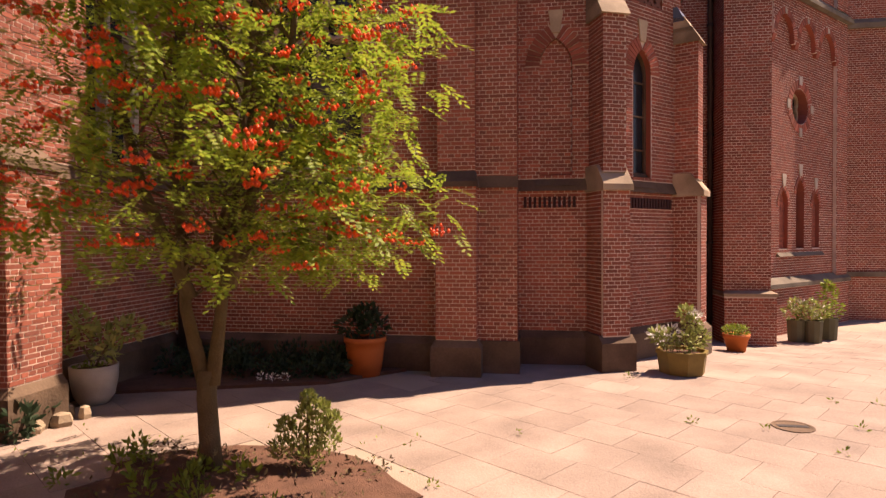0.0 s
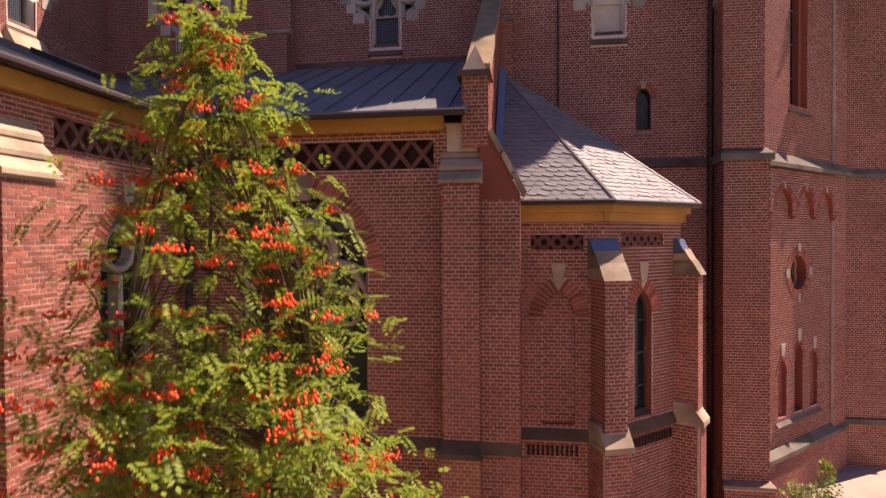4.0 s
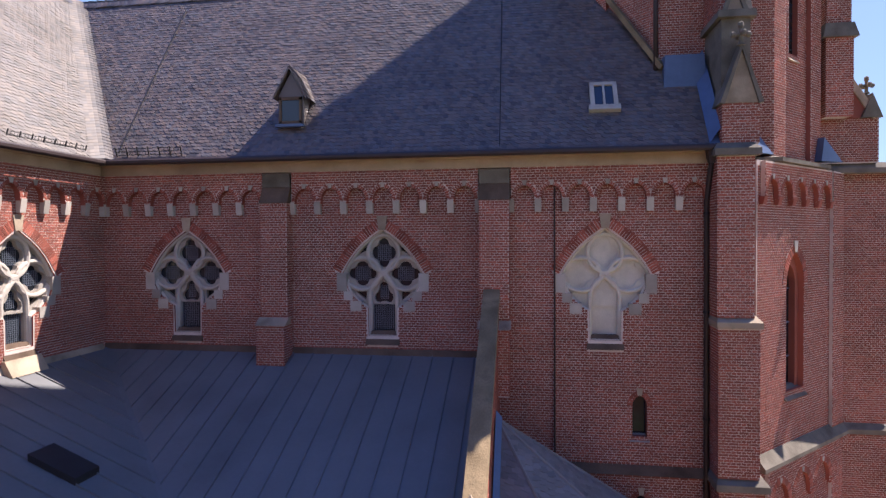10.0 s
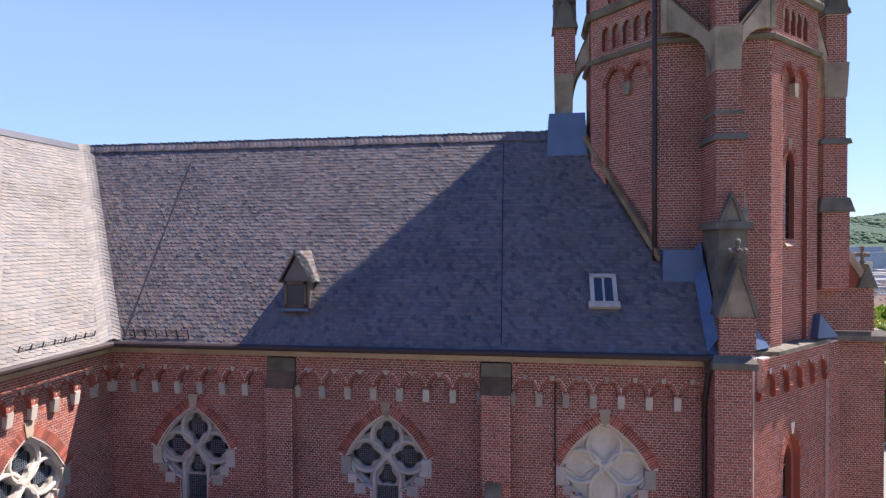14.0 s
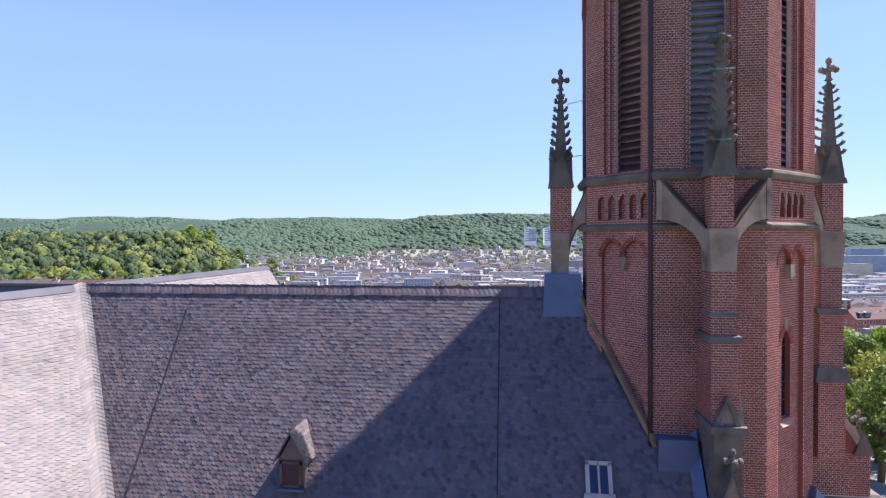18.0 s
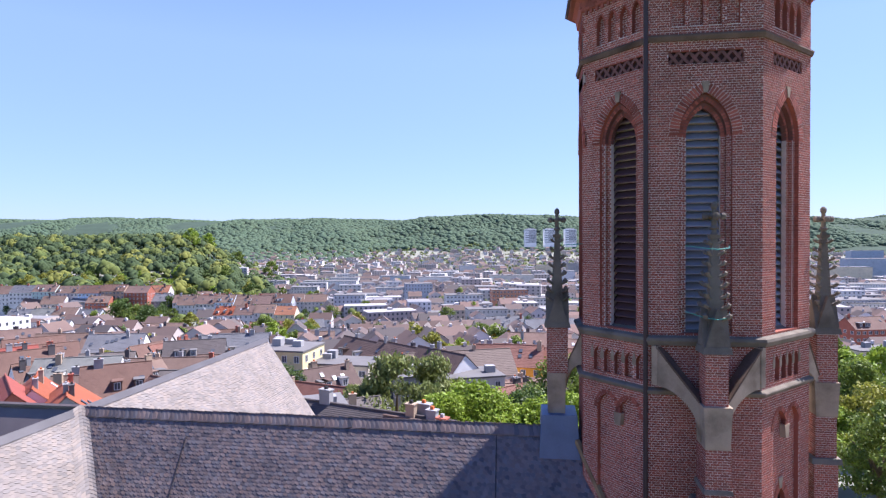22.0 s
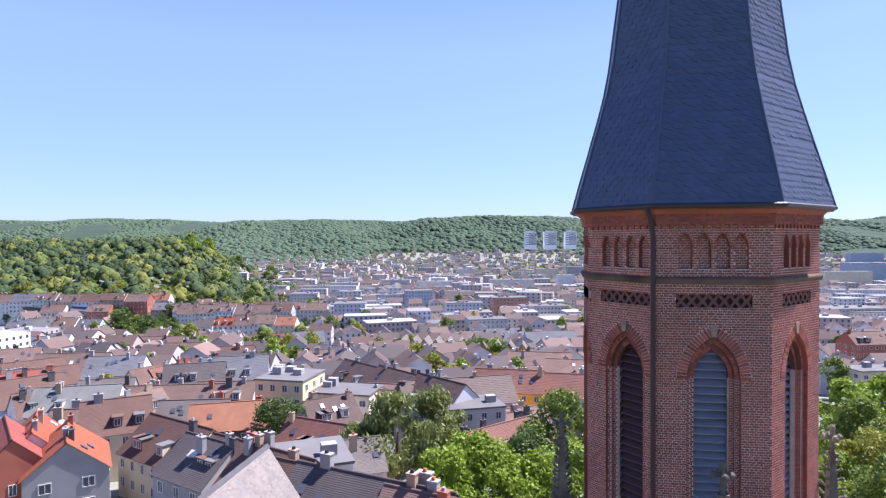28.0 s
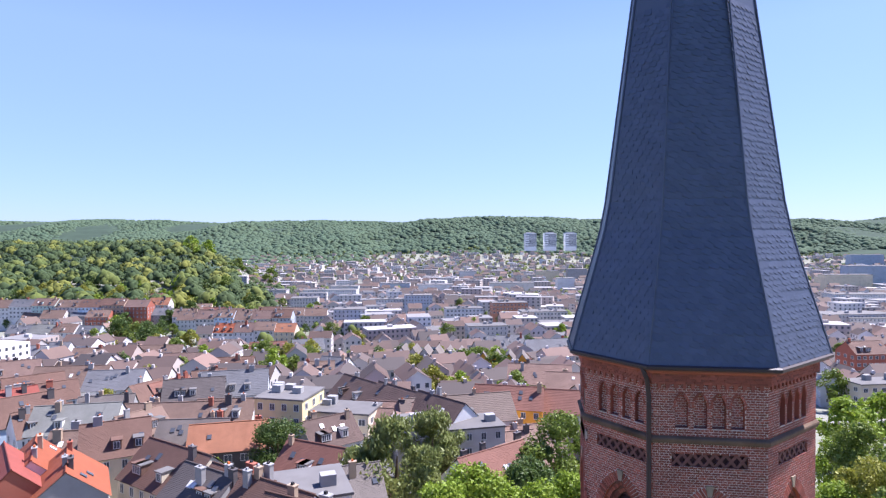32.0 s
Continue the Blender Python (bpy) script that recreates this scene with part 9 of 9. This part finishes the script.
# the rest of the town in the valley
def far_town():
    rng = random.Random(5)
    taken = [(r[0], r[1], r[2]) for r in NEAR + NEARER + FLAT] + [(tx, ty, 8) for tx, ty, *_ in TREES]
    w_bag, r_bag, g_bag, f_bag = Bag(), Bag(), Bag(), Bag()
    count = 0
    for j in range(80):
        y = 105 + 8.6 * j + 0.165 * j * j
        step = 11.0 + 0.014 * (y - 100)
        half = y * 0.98 + 40
        x = -half
        while x < half * 0.8:
            x += step * rng.uniform(0.8, 1.35)
            if x < -0.53 * y and y > 560:
                continue
            if 392 < y < 640 and x < -0.45 * y and not (x < -0.9 * y and y < 430):
                continue
            if any(ta - 12 < x < ta + len(tn) * ts + 4 and tb - 16 < y < tb + 16 for ta, tb, ts, _, _, tn, _ in TERRACES):
                continue
            if 285 < y < 395 and x < -0.42 * y and rng.random() < 0.8:
                continue
            if rng.random() < 0.12 + 0.00015 * y:
                continue
            if y < 1080 and any((x - a) ** 2 + (y - b) ** 2 < (c * 0.5 + 7) ** 2 for a, b, c in taken):
                continue
            if x > 18 and y < 240 and x < 110:
                continue
            big = rng.random() < (0.04 if y < 330 else 0.2)
            l = rng.uniform(9, 15) * (rng.uniform(1.3, 2.4) if big else 1.0)
            w = rng.uniform(8, 10.5) * (1.5 if big else 1.0)
            top = rng.uniform(9.0, 14.5) * (rng.uniform(0.7, 1.25) if big else 1.0)
            rot = radians(8.5 + 14 * math.sin(x * 0.012 + y * 0.007) + rng.choice([0, 0, 90]) + rng.uniform(-8, 8))
            b = relief(x, y)
            ca, sa = math.cos(rot), math.sin(rot)

            def put(pts):
                return [(x + u * ca - v * sa, y + u * sa + v * ca, b + z) for u, v, z in pts]
            l, w = l / 2, w / 2
            rise = 0 if big else w * rng.uniform(0.55, 0.85)
            e = top - rise
            if big:
                w_bag.add(put([(-l, -w, -2), (l, -w, -2), (l, w, -2), (-l, w, -2), (-l, -w, e), (l, -w, e), (l, w, e), (-l, w, e)]), [(0, 1, 5, 4), (1, 2, 6, 5), (2, 3, 7, 6), (3, 0, 4, 7)])
                f_bag.add(put([(-l, -w, e), (l, -w, e), (l, w, e), (-l, w, e)]), [(0, 1, 2, 3)])
                if rng.random() < 0.6:
                    q = put([(-1.5, -1, e), (1.5, -1, e), (1.5, 1, e), (-1.5, 1, e), (-1.5, -1, e + 1.6), (1.5, -1, e + 1.6), (1.5, 1, e + 1.6), (-1.5, 1, e + 1.6)])
                    w_bag.add(q, [(0, 1, 5, 4), (1, 2, 6, 5), (2, 3, 7, 6), (3, 0, 4, 7), (4, 5, 6, 7)])
            else:
                w_bag.add(put([(-l, -w, -2), (l, -w, -2), (l, w, -2), (-l, w, -2), (-l, -w, e), (l, -w, e), (l, w, e), (-l, w, e), (-l, 0, top), (l, 0, top)]), [(0, 1, 5, 4), (2, 3, 7, 6), (1, 2, 6, 9, 5), (3, 0, 4, 8, 7)])
                for s in (-1, 1):
                    r_bag.add(put([(-l - 0.3, s * (w + 0.3), e - 0.1), (l + 0.3, s * (w + 0.3), e - 0.1), (l + 0.3, 0, top + 0.15), (-l - 0.3, 0, top + 0.15)]), [(0, 1, 2, 3)])
                if y < 700:
                    cx = rng.uniform(-l * 0.7, l * 0.7)
                    w_bag.add(put([(cx - 0.4, -0.4, top - 1), (cx + 0.4, -0.4, top - 1), (cx + 0.4, 0.4, top - 1), (cx - 0.4, 0.4, top - 1), (cx - 0.4, -0.4, top + 1), (cx + 0.4, -0.4, top + 1), (cx + 0.4, 0.4, top + 1), (cx - 0.4, 0.4, top + 1)]), [(0, 1, 5, 4), (1, 2, 6, 5), (2, 3, 7, 6), (3, 0, 4, 7), (4, 5, 6, 7)])
            for side, span, off in (((1, 0), l, w), ((0, 1), w, l)):
                s = -1 if (side[0] and (-y * ca + x * sa) < 0) or (side[1] and (-x * ca - y * sa) < 0) else 1
                n = max(1, int(span * 2 / (2.7 if y < 500 else 4.0)))
                for fl in range(3):
                    z = e - 2.3 - 2.9 * fl
                    if z < 0.5:
                        break
                    for k in range(n):
                        u = -span + 2 * span * (k + 0.5) / n
                        hw = 0.55 if y < 500 else 0.75
                        pts = [(u - hw, s * (off + 0.04), z), (u + hw, s * (off + 0.04), z), (u + hw, s * (off + 0.04), z + 1.35), (u - hw, s * (off + 0.04), z + 1.35)]
                        if side[1]:
                            pts = [(v, q, zz) for q, v, zz in pts]
                        g_bag.add(put(pts), [(0, 1, 2, 3)])
            count += 1
    town = thing("distant_town", (0, 0, 0), "many distant town houses with tiled roofs in the valley", "houses", kind="stuff")
    for nm, bg, mt in (("walls", w_bag, FAR_WALL), ("roofs", r_bag, FAR_ROOF), ("panes", g_bag, TOWN_GLASS), ("flat_roofs", f_bag, FAR_FLAT)):
        me = bpy.data.meshes.new(nm)
        me.from_pydata(bg.v, [], bg.f)
        part(nm, me, mt, town, kind="stuff")


FAR_WALL = mat("mixed_house_walls", (0.6, 0.58, 0.56), 0.85, spread=0.1, island=0.3, scale=0.05, fine=1, bump=0, tint=(0.36, 0.27, 0.22), tint_amount=0.75)
FAR_ROOF = mat("mixed_house_roofs", (0.14, 0.09, 0.07), 0.8, spread=0.2, island=0.5, scale=0.1, fine=2, bump=0, tint=(0.075, 0.066, 0.062), tint_amount=0.9)
FAR_FLAT = mat("mixed_flat_roofs", (0.23, 0.22, 0.21), 0.8, spread=0.15, island=0.6, scale=0.1, fine=2, bump=0)
far_town()


# ---- trees, woods ----
TREE_LEAF = {"mid": leaf_mat("green_leaf", (0.12, 0.175, 0.025), (0.21, 0.245, 0.04)), "dark": leaf_mat("dark_leaf", (0.07, 0.115, 0.025), (0.12, 0.165, 0.035)), "bright": leaf_mat("bright_leaf", (0.19, 0.275, 0.02), (0.27, 0.335, 0.04)),
             "yellow": leaf_mat("yellowish_leaf", (0.23, 0.24, 0.03), (0.3, 0.285, 0.045)), "willow": leaf_mat("willow_leaf", (0.16, 0.195, 0.05), (0.235, 0.255, 0.08))}


def leaf_cloud(centres, radii, per, size, rng, droop=0.0):
    """Leaf-like quads scattered through a set of clumps, thinner inside."""
    v = []
    for (cx, cy, cz), r in zip(centres, radii):
        d = rng.normal(size=(per, 3))
        d /= np.linalg.norm(d, axis=1)[:, None]
        rad = r * rng.uniform(0.35, 1.0, per) ** 0.5 * (1 + 0.25 * np.sin(5 * d[:, 0] + 3 * d[:, 1]) * np.cos(4 * d[:, 2]))
        p = np.array((cx, cy, cz)) + d * rad[:, None] * np.array((1, 1, 0.85))
        a = rng.normal(size=(per, 3))
        a /= np.linalg.norm(a, axis=1)[:, None]
        b = np.cross(a, d + 0.6 * rng.normal(size=(per, 3)))
        b /= np.linalg.norm(b, axis=1)[:, None] + 1e-9
        a[:, 2] -= droop
        s = (size * rng.uniform(0.6, 1.3, per))[:, None]
        v.append(np.stack([p - a * s * 0.5, p + b * s * 0.3, p + a * s * 0.5, p - b * s * 0.3], 1))
    v = np.concatenate(v)
    n = len(v)
    return v.reshape(-1, 3), np.full(n, 4), np.arange(4 * n)


def tree_kind(kind, seed, near=False):
    """A tree of unit height 10: tapered trunk, limbs and a broken crown."""
    rng = np.random.RandomState(seed)
    t = thing("tree", (0, 0, 0), {"mid": "full green broadleaf tree", "dark": "dense dark green broadleaf tree", "bright": "bright fresh green broadleaf tree", "yellow": "large yellowish green tree", "willow": "grey-green willow with drooping crown"}[kind] + " among town houses", "tree", "town trees")
    bag = Bag()
    bag.tube([(0, 0, -1), (0.1, 0, 1.2), (0.0, 0.1, 3.0), (0.1, 0.0, 6.0)], [0.32, 0.27, 0.2, 0.06], 7)
    for k in range(6):
        a = k * 1.05 + rng.uniform(-0.3, 0.3)
        z0 = rng.uniform(1.8, 4.0)
        bag.tube([(0.05, 0, z0), (1.0 * math.cos(a), 1.0 * math.sin(a), z0 + 1.3), (2.1 * math.cos(a), 2.1 * math.sin(a), z0 + 2.4)], [0.13, 0.09, 0.03], 5)
    part("trunk", bag, BARK, t)
    cs, rs = [], []
    for k in range(30):
        a, q = rng.uniform(0, 6.283), rng.uniform(0, 1)
        z = 2.6 + 6.2 * q
        reach = 3.3 * math.sin(math.pi * (0.16 + 0.8 * q)) * rng.uniform(0.45, 1.05)
        cs.append((reach * math.cos(a), reach * math.sin(a), z))
        rs.append(rng.uniform(0.8, 1.35))
    per, size = (330, 0.29) if near else (90, 0.52)
    v, s, lp = leaf_cloud(cs, rs, per, size if kind != "willow" else size * 1.15, rng, 0.9 if kind == "willow" else 0.0)
    me = fast_mesh("crown", v, s, lp)
    part("crown", me, TREE_LEAF[kind], t)
    return t


models = {}
rng2 = random.Random(9)
for k, (x, y, hgt, kind) in enumerate(TREES):
    key = (kind, k % 2, y < 115)
    s = hgt / 9.6
    m = Matrix.Translation((x, y, relief(x, y) - 0.3)) @ Matrix.Rotation(rng2.uniform(0, 6.28), 4, "Z") @ Matrix.Diagonal((s * rng2.uniform(0.95, 1.2), s * rng2.uniform(0.95, 1.2), s, 1))
    if key not in models:
        models[key] = tree_kind(kind, 30 + len(models), y < 115)
        models[key].matrix_basis = m
    else:
        o = copy_thing(models[key], Matrix.Identity(4))
        o.matrix_basis = m


def street_trees():
    """More full trees in the gaps between the houses."""
    keys = [k for k in models if not k[2]]
    taken = [(r[0], r[1], max(r[2], r[3]) * 0.5) for r in NEAR + NEARER + FLAT] + [(r[0] + k * r[2], r[1] + k * r[2] * 0.1, 8) for r in TERRACES for k in range(len(r[5]))]
    count = 0
    while count < 165:
        y = rng2.uniform(105, 480) if count < 95 else rng2.uniform(398, 560)
        x = rng2.uniform(-0.82 * y, 0.2 * y) if count < 95 else rng2.uniform(-0.98 * y, -0.45 * y)
        if any((x - a) ** 2 + (y - b) ** 2 < (c + 3) ** 2 for a, b, c in taken):
            continue
        s = rng2.uniform(0.95, 1.6) if count < 95 else rng2.uniform(1.2, 2.1)
        o = copy_thing(models[keys[rng2.randrange(len(keys))]], Matrix.Identity(4))
        o.matrix_basis = Matrix.Translation((x, y, relief(x, y) - 0.3)) @ Matrix.Rotation(rng2.uniform(0, 6.28), 4, "Z") @ Matrix.Diagonal((s * 1.1, s * 1.1, s, 1))
        count += 1


street_trees()

def woods():
    """Far woods as thousands of uneven crowns on the hills."""
    rng = np.random.RandomState(4)
    unit = []
    for seed in range(6):
        r = np.random.RandomState(seed)
        k, rows_ = 6, 3
        pts = []
        for j in range(rows_):
            for i in range(k):
                a = 6.283 * (i + 0.5 * j) / k
                e = (j / (rows_ - 0.6)) * 1.4
                rr = r.uniform(0.85, 1.12)
                pts.append((math.cos(a) * math.cos(e) * rr, math.sin(a) * math.cos(e) * rr, math.sin(e) * r.uniform(0.85, 1.15) * 1.2 - 0.2))
        pts.append((0, 0, 1.1))
        faces = []
        for j in range(rows_ - 1):
            for i in range(k):
                faces += [(j * k + i, j * k + (i + 1) % k, (j + 1) * k + i), (j * k + (i + 1) % k, (j + 1) * k + (i + 1) % k, (j + 1) * k + i)]
        faces += [((rows_ - 1) * k + i, (rows_ - 1) * k + (i + 1) % k, rows_ * k) for i in range(k)]
        unit.append((np.array(pts), np.array(faces)))

    def scatter(count, x0, x1, y0, y1, test, lo, hi, lumps=1):
        """Crowns over a stretch of land, each of one or several lumps."""
        out = []
        for _ in range(count):
            x, y = rng.uniform(x0, x1), rng.uniform(y0, y1)
            if test(x, y):
                s, z = rng.uniform(lo, hi), relief(x, y)
                for k in range(lumps):
                    if lumps == 1:
                        out.append((x, y, z, s))
                    else:
                        a, q = rng.uniform(0, 6.28), rng.uniform(0.1, 0.75)
                        out.append((x + s * q * math.cos(a), y + s * q * math.sin(a), z + s * (1.4 - 1.3 * q) * rng.uniform(0.6, 1.1), s * rng.uniform(0.4, 0.62)))
        return out

    def plant(name, places, material, label, shapes, flat=1.0):
        vs, ls, base = [], [], 0
        for x, y, z, s in places:
            p, f = shapes[rng.randint(6)]
            a = rng.uniform(0, 6.28)
            q = np.empty_like(p)
            q[:, 0], q[:, 1] = x + s * (p[:, 0] * math.cos(a) - p[:, 1] * math.sin(a)), y + s * (p[:, 0] * math.sin(a) + p[:, 1] * math.cos(a))
            q[:, 2] = z + s * (0.35 + p[:, 2] * rng.uniform(0.8, 1.3) * flat)
            vs.append(q)
            ls.append(f + base)
            base += len(p)
        v, l = np.concatenate(vs), np.concatenate(ls)
        me = fast_mesh(name, v, np.full(len(l), 3), l.ravel())
        me.polygons.foreach_set("use_smooth", np.ones(len(l), bool))
        part(name, me, material, None, label, kind="stuff", category="woods")

    def crowns(name, places, material, label, lumps, sprays):
        """Crowns of rounded leaf masses heaped on a dome, with loose sprays round the edge."""
        vs, sizes, ls, base = [], [], [], 0
        for x, y, z, s in places:
            tall = rng.uniform(0.85, 1.3)
            for k in range(lumps):
                a, e = rng.uniform(0, 6.283), (1.5 if k == 0 else rng.uniform(0.05, 1.15))
                r = s * rng.uniform(0.36, 0.56)
                c = np.array((x + (s - r) * math.cos(a) * math.cos(e), y + (s - r) * math.sin(a) * math.cos(e), z + s * 0.7 + (s - r) * math.sin(e) * tall))
                p, f = unit[rng.randint(6)]
                t = rng.uniform(0, 6.283)
                q = np.stack([p[:, 0] * math.cos(t) - p[:, 1] * math.sin(t), p[:, 0] * math.sin(t) + p[:, 1] * math.cos(t), p[:, 2] * 0.9], 1)
                vs.append(c + r * q)
                ls.append((f + base).ravel())
                sizes.append(np.full(len(f), 3))
                base += len(p)
            d = rng.normal(size=(sprays, 3))
            d[:, 2] = np.abs(d[:, 2]) - 0.3
            d /= np.linalg.norm(d, axis=1)[:, None]
            c = np.array((x, y, z + s * 0.75)) + d * s * rng.uniform(0.85, 1.12, (sprays, 1)) * np.array((1, 1, tall))
            a = np.cross(d, rng.normal(size=(sprays, 3)))
            a /= np.linalg.norm(a, axis=1)[:, None] + 1e-9
            b = np.cross(d + rng.normal(size=(sprays, 3)) * 0.3, a)
            q = s * 0.11 * rng.uniform(0.6, 1.4, (sprays, 1))
            vs.append(np.stack([c - a * q, c - b * q, c + a * q, c + b * q], 1).reshape(-1, 3))
            ls.append(np.arange(4 * sprays) + base)
            sizes.append(np.full(sprays, 4))
            base += 4 * sprays
        sizes = np.concatenate(sizes)
        me = fast_mesh(name, np.concatenate(vs), sizes, np.concatenate(ls))
        me.polygons.foreach_set("use_smooth", np.ones(len(sizes), bool))
        part(name, me, material, None, label, kind="stuff", category="woods")

    def thin(places, gap):
        """Keep crowns apart from one another."""
        kept, grid = [], {}
        for x, y, z, s in places:
            g = (int(x // 14), int(y // 14))
            if any((x - a) ** 2 + (y - b) ** 2 < (gap * (s + c)) ** 2 for i in (-1, 0, 1) for j in (-1, 0, 1) for a, b, c in grid.get((g[0] + i, g[1] + j), ())):
                continue
            grid.setdefault(g, []).append((x, y, s))
            kept.append((x, y, z, s))
        return kept

    park = scatter(5200, -1400, -200, 560, 1250, lambda x, y: -1.12 * y - 60 < x < -0.54 * y + 60 + 25 * math.sin(y * 0.02) - 190 * rng.uniform() ** 2.5, 5.0, 11.0)
    park += scatter(420, -620, -180, 430, 640, lambda x, y: -0.98 * y - 20 < x < -0.46 * y, 6.0, 13.0)
    park = thin(park, 0.52)
    for k, (leaf, tone) in enumerate(((PARK_LEAF, "mixed green"), (PARK_DARK, "dark green"), (PARK_LIGHT, "yellowish green"))):
        crowns("hillside_wood", [p for i, p in enumerate(park) if (0, 1, 1, 2, 0, 1, 1)[i % 7] == k], leaf, tone + " broadleaf crowns of a wood on near hillside", 8, 40)
    far = scatter(27000, -3000, 1800, 1500, 3050, lambda x, y: -1.1 * y < x < 0.62 * y and y > 1880 + 90 * math.sin(x * 0.008) - 260 * math.exp(-((x - 250) / 250.0) ** 2) - (350 if x < -0.45 * y else 0), 5.0, 14.0)
    far += scatter(5000, 300, 1100, 700, 1500, lambda x, y: 0.45 * y + 40 < x < 0.66 * y, 5.0, 8.0)
    far += scatter(9000, -2900, -500, 1500, 3000, lambda x, y: -1.05 * y < x < -0.25 * y and y > 1540, 6.0, 14.0)
    plant("far_woods", far, WOOD_LEAF_HAZED, "dense mixed green woods on far hills", unit, 0.55)
    town = scatter(1500, -1200, 900, 180, 1000, lambda x, y: -0.75 * y < x < 0.5 * y and not (x > 18 and y < 240), 2.2, 5.0) + scatter(3000, -1200, 900, 1000, 1900, lambda x, y: -0.6 * y < x < 0.5 * y, 3.0, 7.0)
    town += scatter(260, -700, 150, 235, 800, lambda x, y: -0.7 * y < x < 0.1 * y, 4.5, 7.5)
    crowns("garden_trees", town, PARK_LEAF, "small garden trees between the houses", 3, 12)


PARK_LEAF = mat("park_crowns", (0.042, 0.075, 0.02), 0.9, spread=0.5, scale=0.1, fine=0.8, bump=0, tint=(0.16, 0.165, 0.026), tint_amount=0.8)
PARK_DARK = mat("dark_park_crowns", (0.026, 0.05, 0.018), 0.9, spread=0.4, scale=0.1, fine=0.8, bump=0, tint=(0.065, 0.085, 0.022), tint_amount=0.7)
PARK_LIGHT = mat("yellowish_park_crowns", (0.1, 0.12, 0.022), 0.9, spread=0.4, scale=0.1, fine=0.8, bump=0, tint=(0.19, 0.18, 0.03), tint_amount=0.7)
# The bluish base colour puts distance haze into the far crowns.
WOOD_LEAF_HAZED = mat("hazed_woodland_crowns", (0.043, 0.078, 0.048), 0.95, spread=0.6, scale=0.035, fine=0.35, bump=0, tint=(0.1, 0.128, 0.055), tint_amount=0.6)
woods()
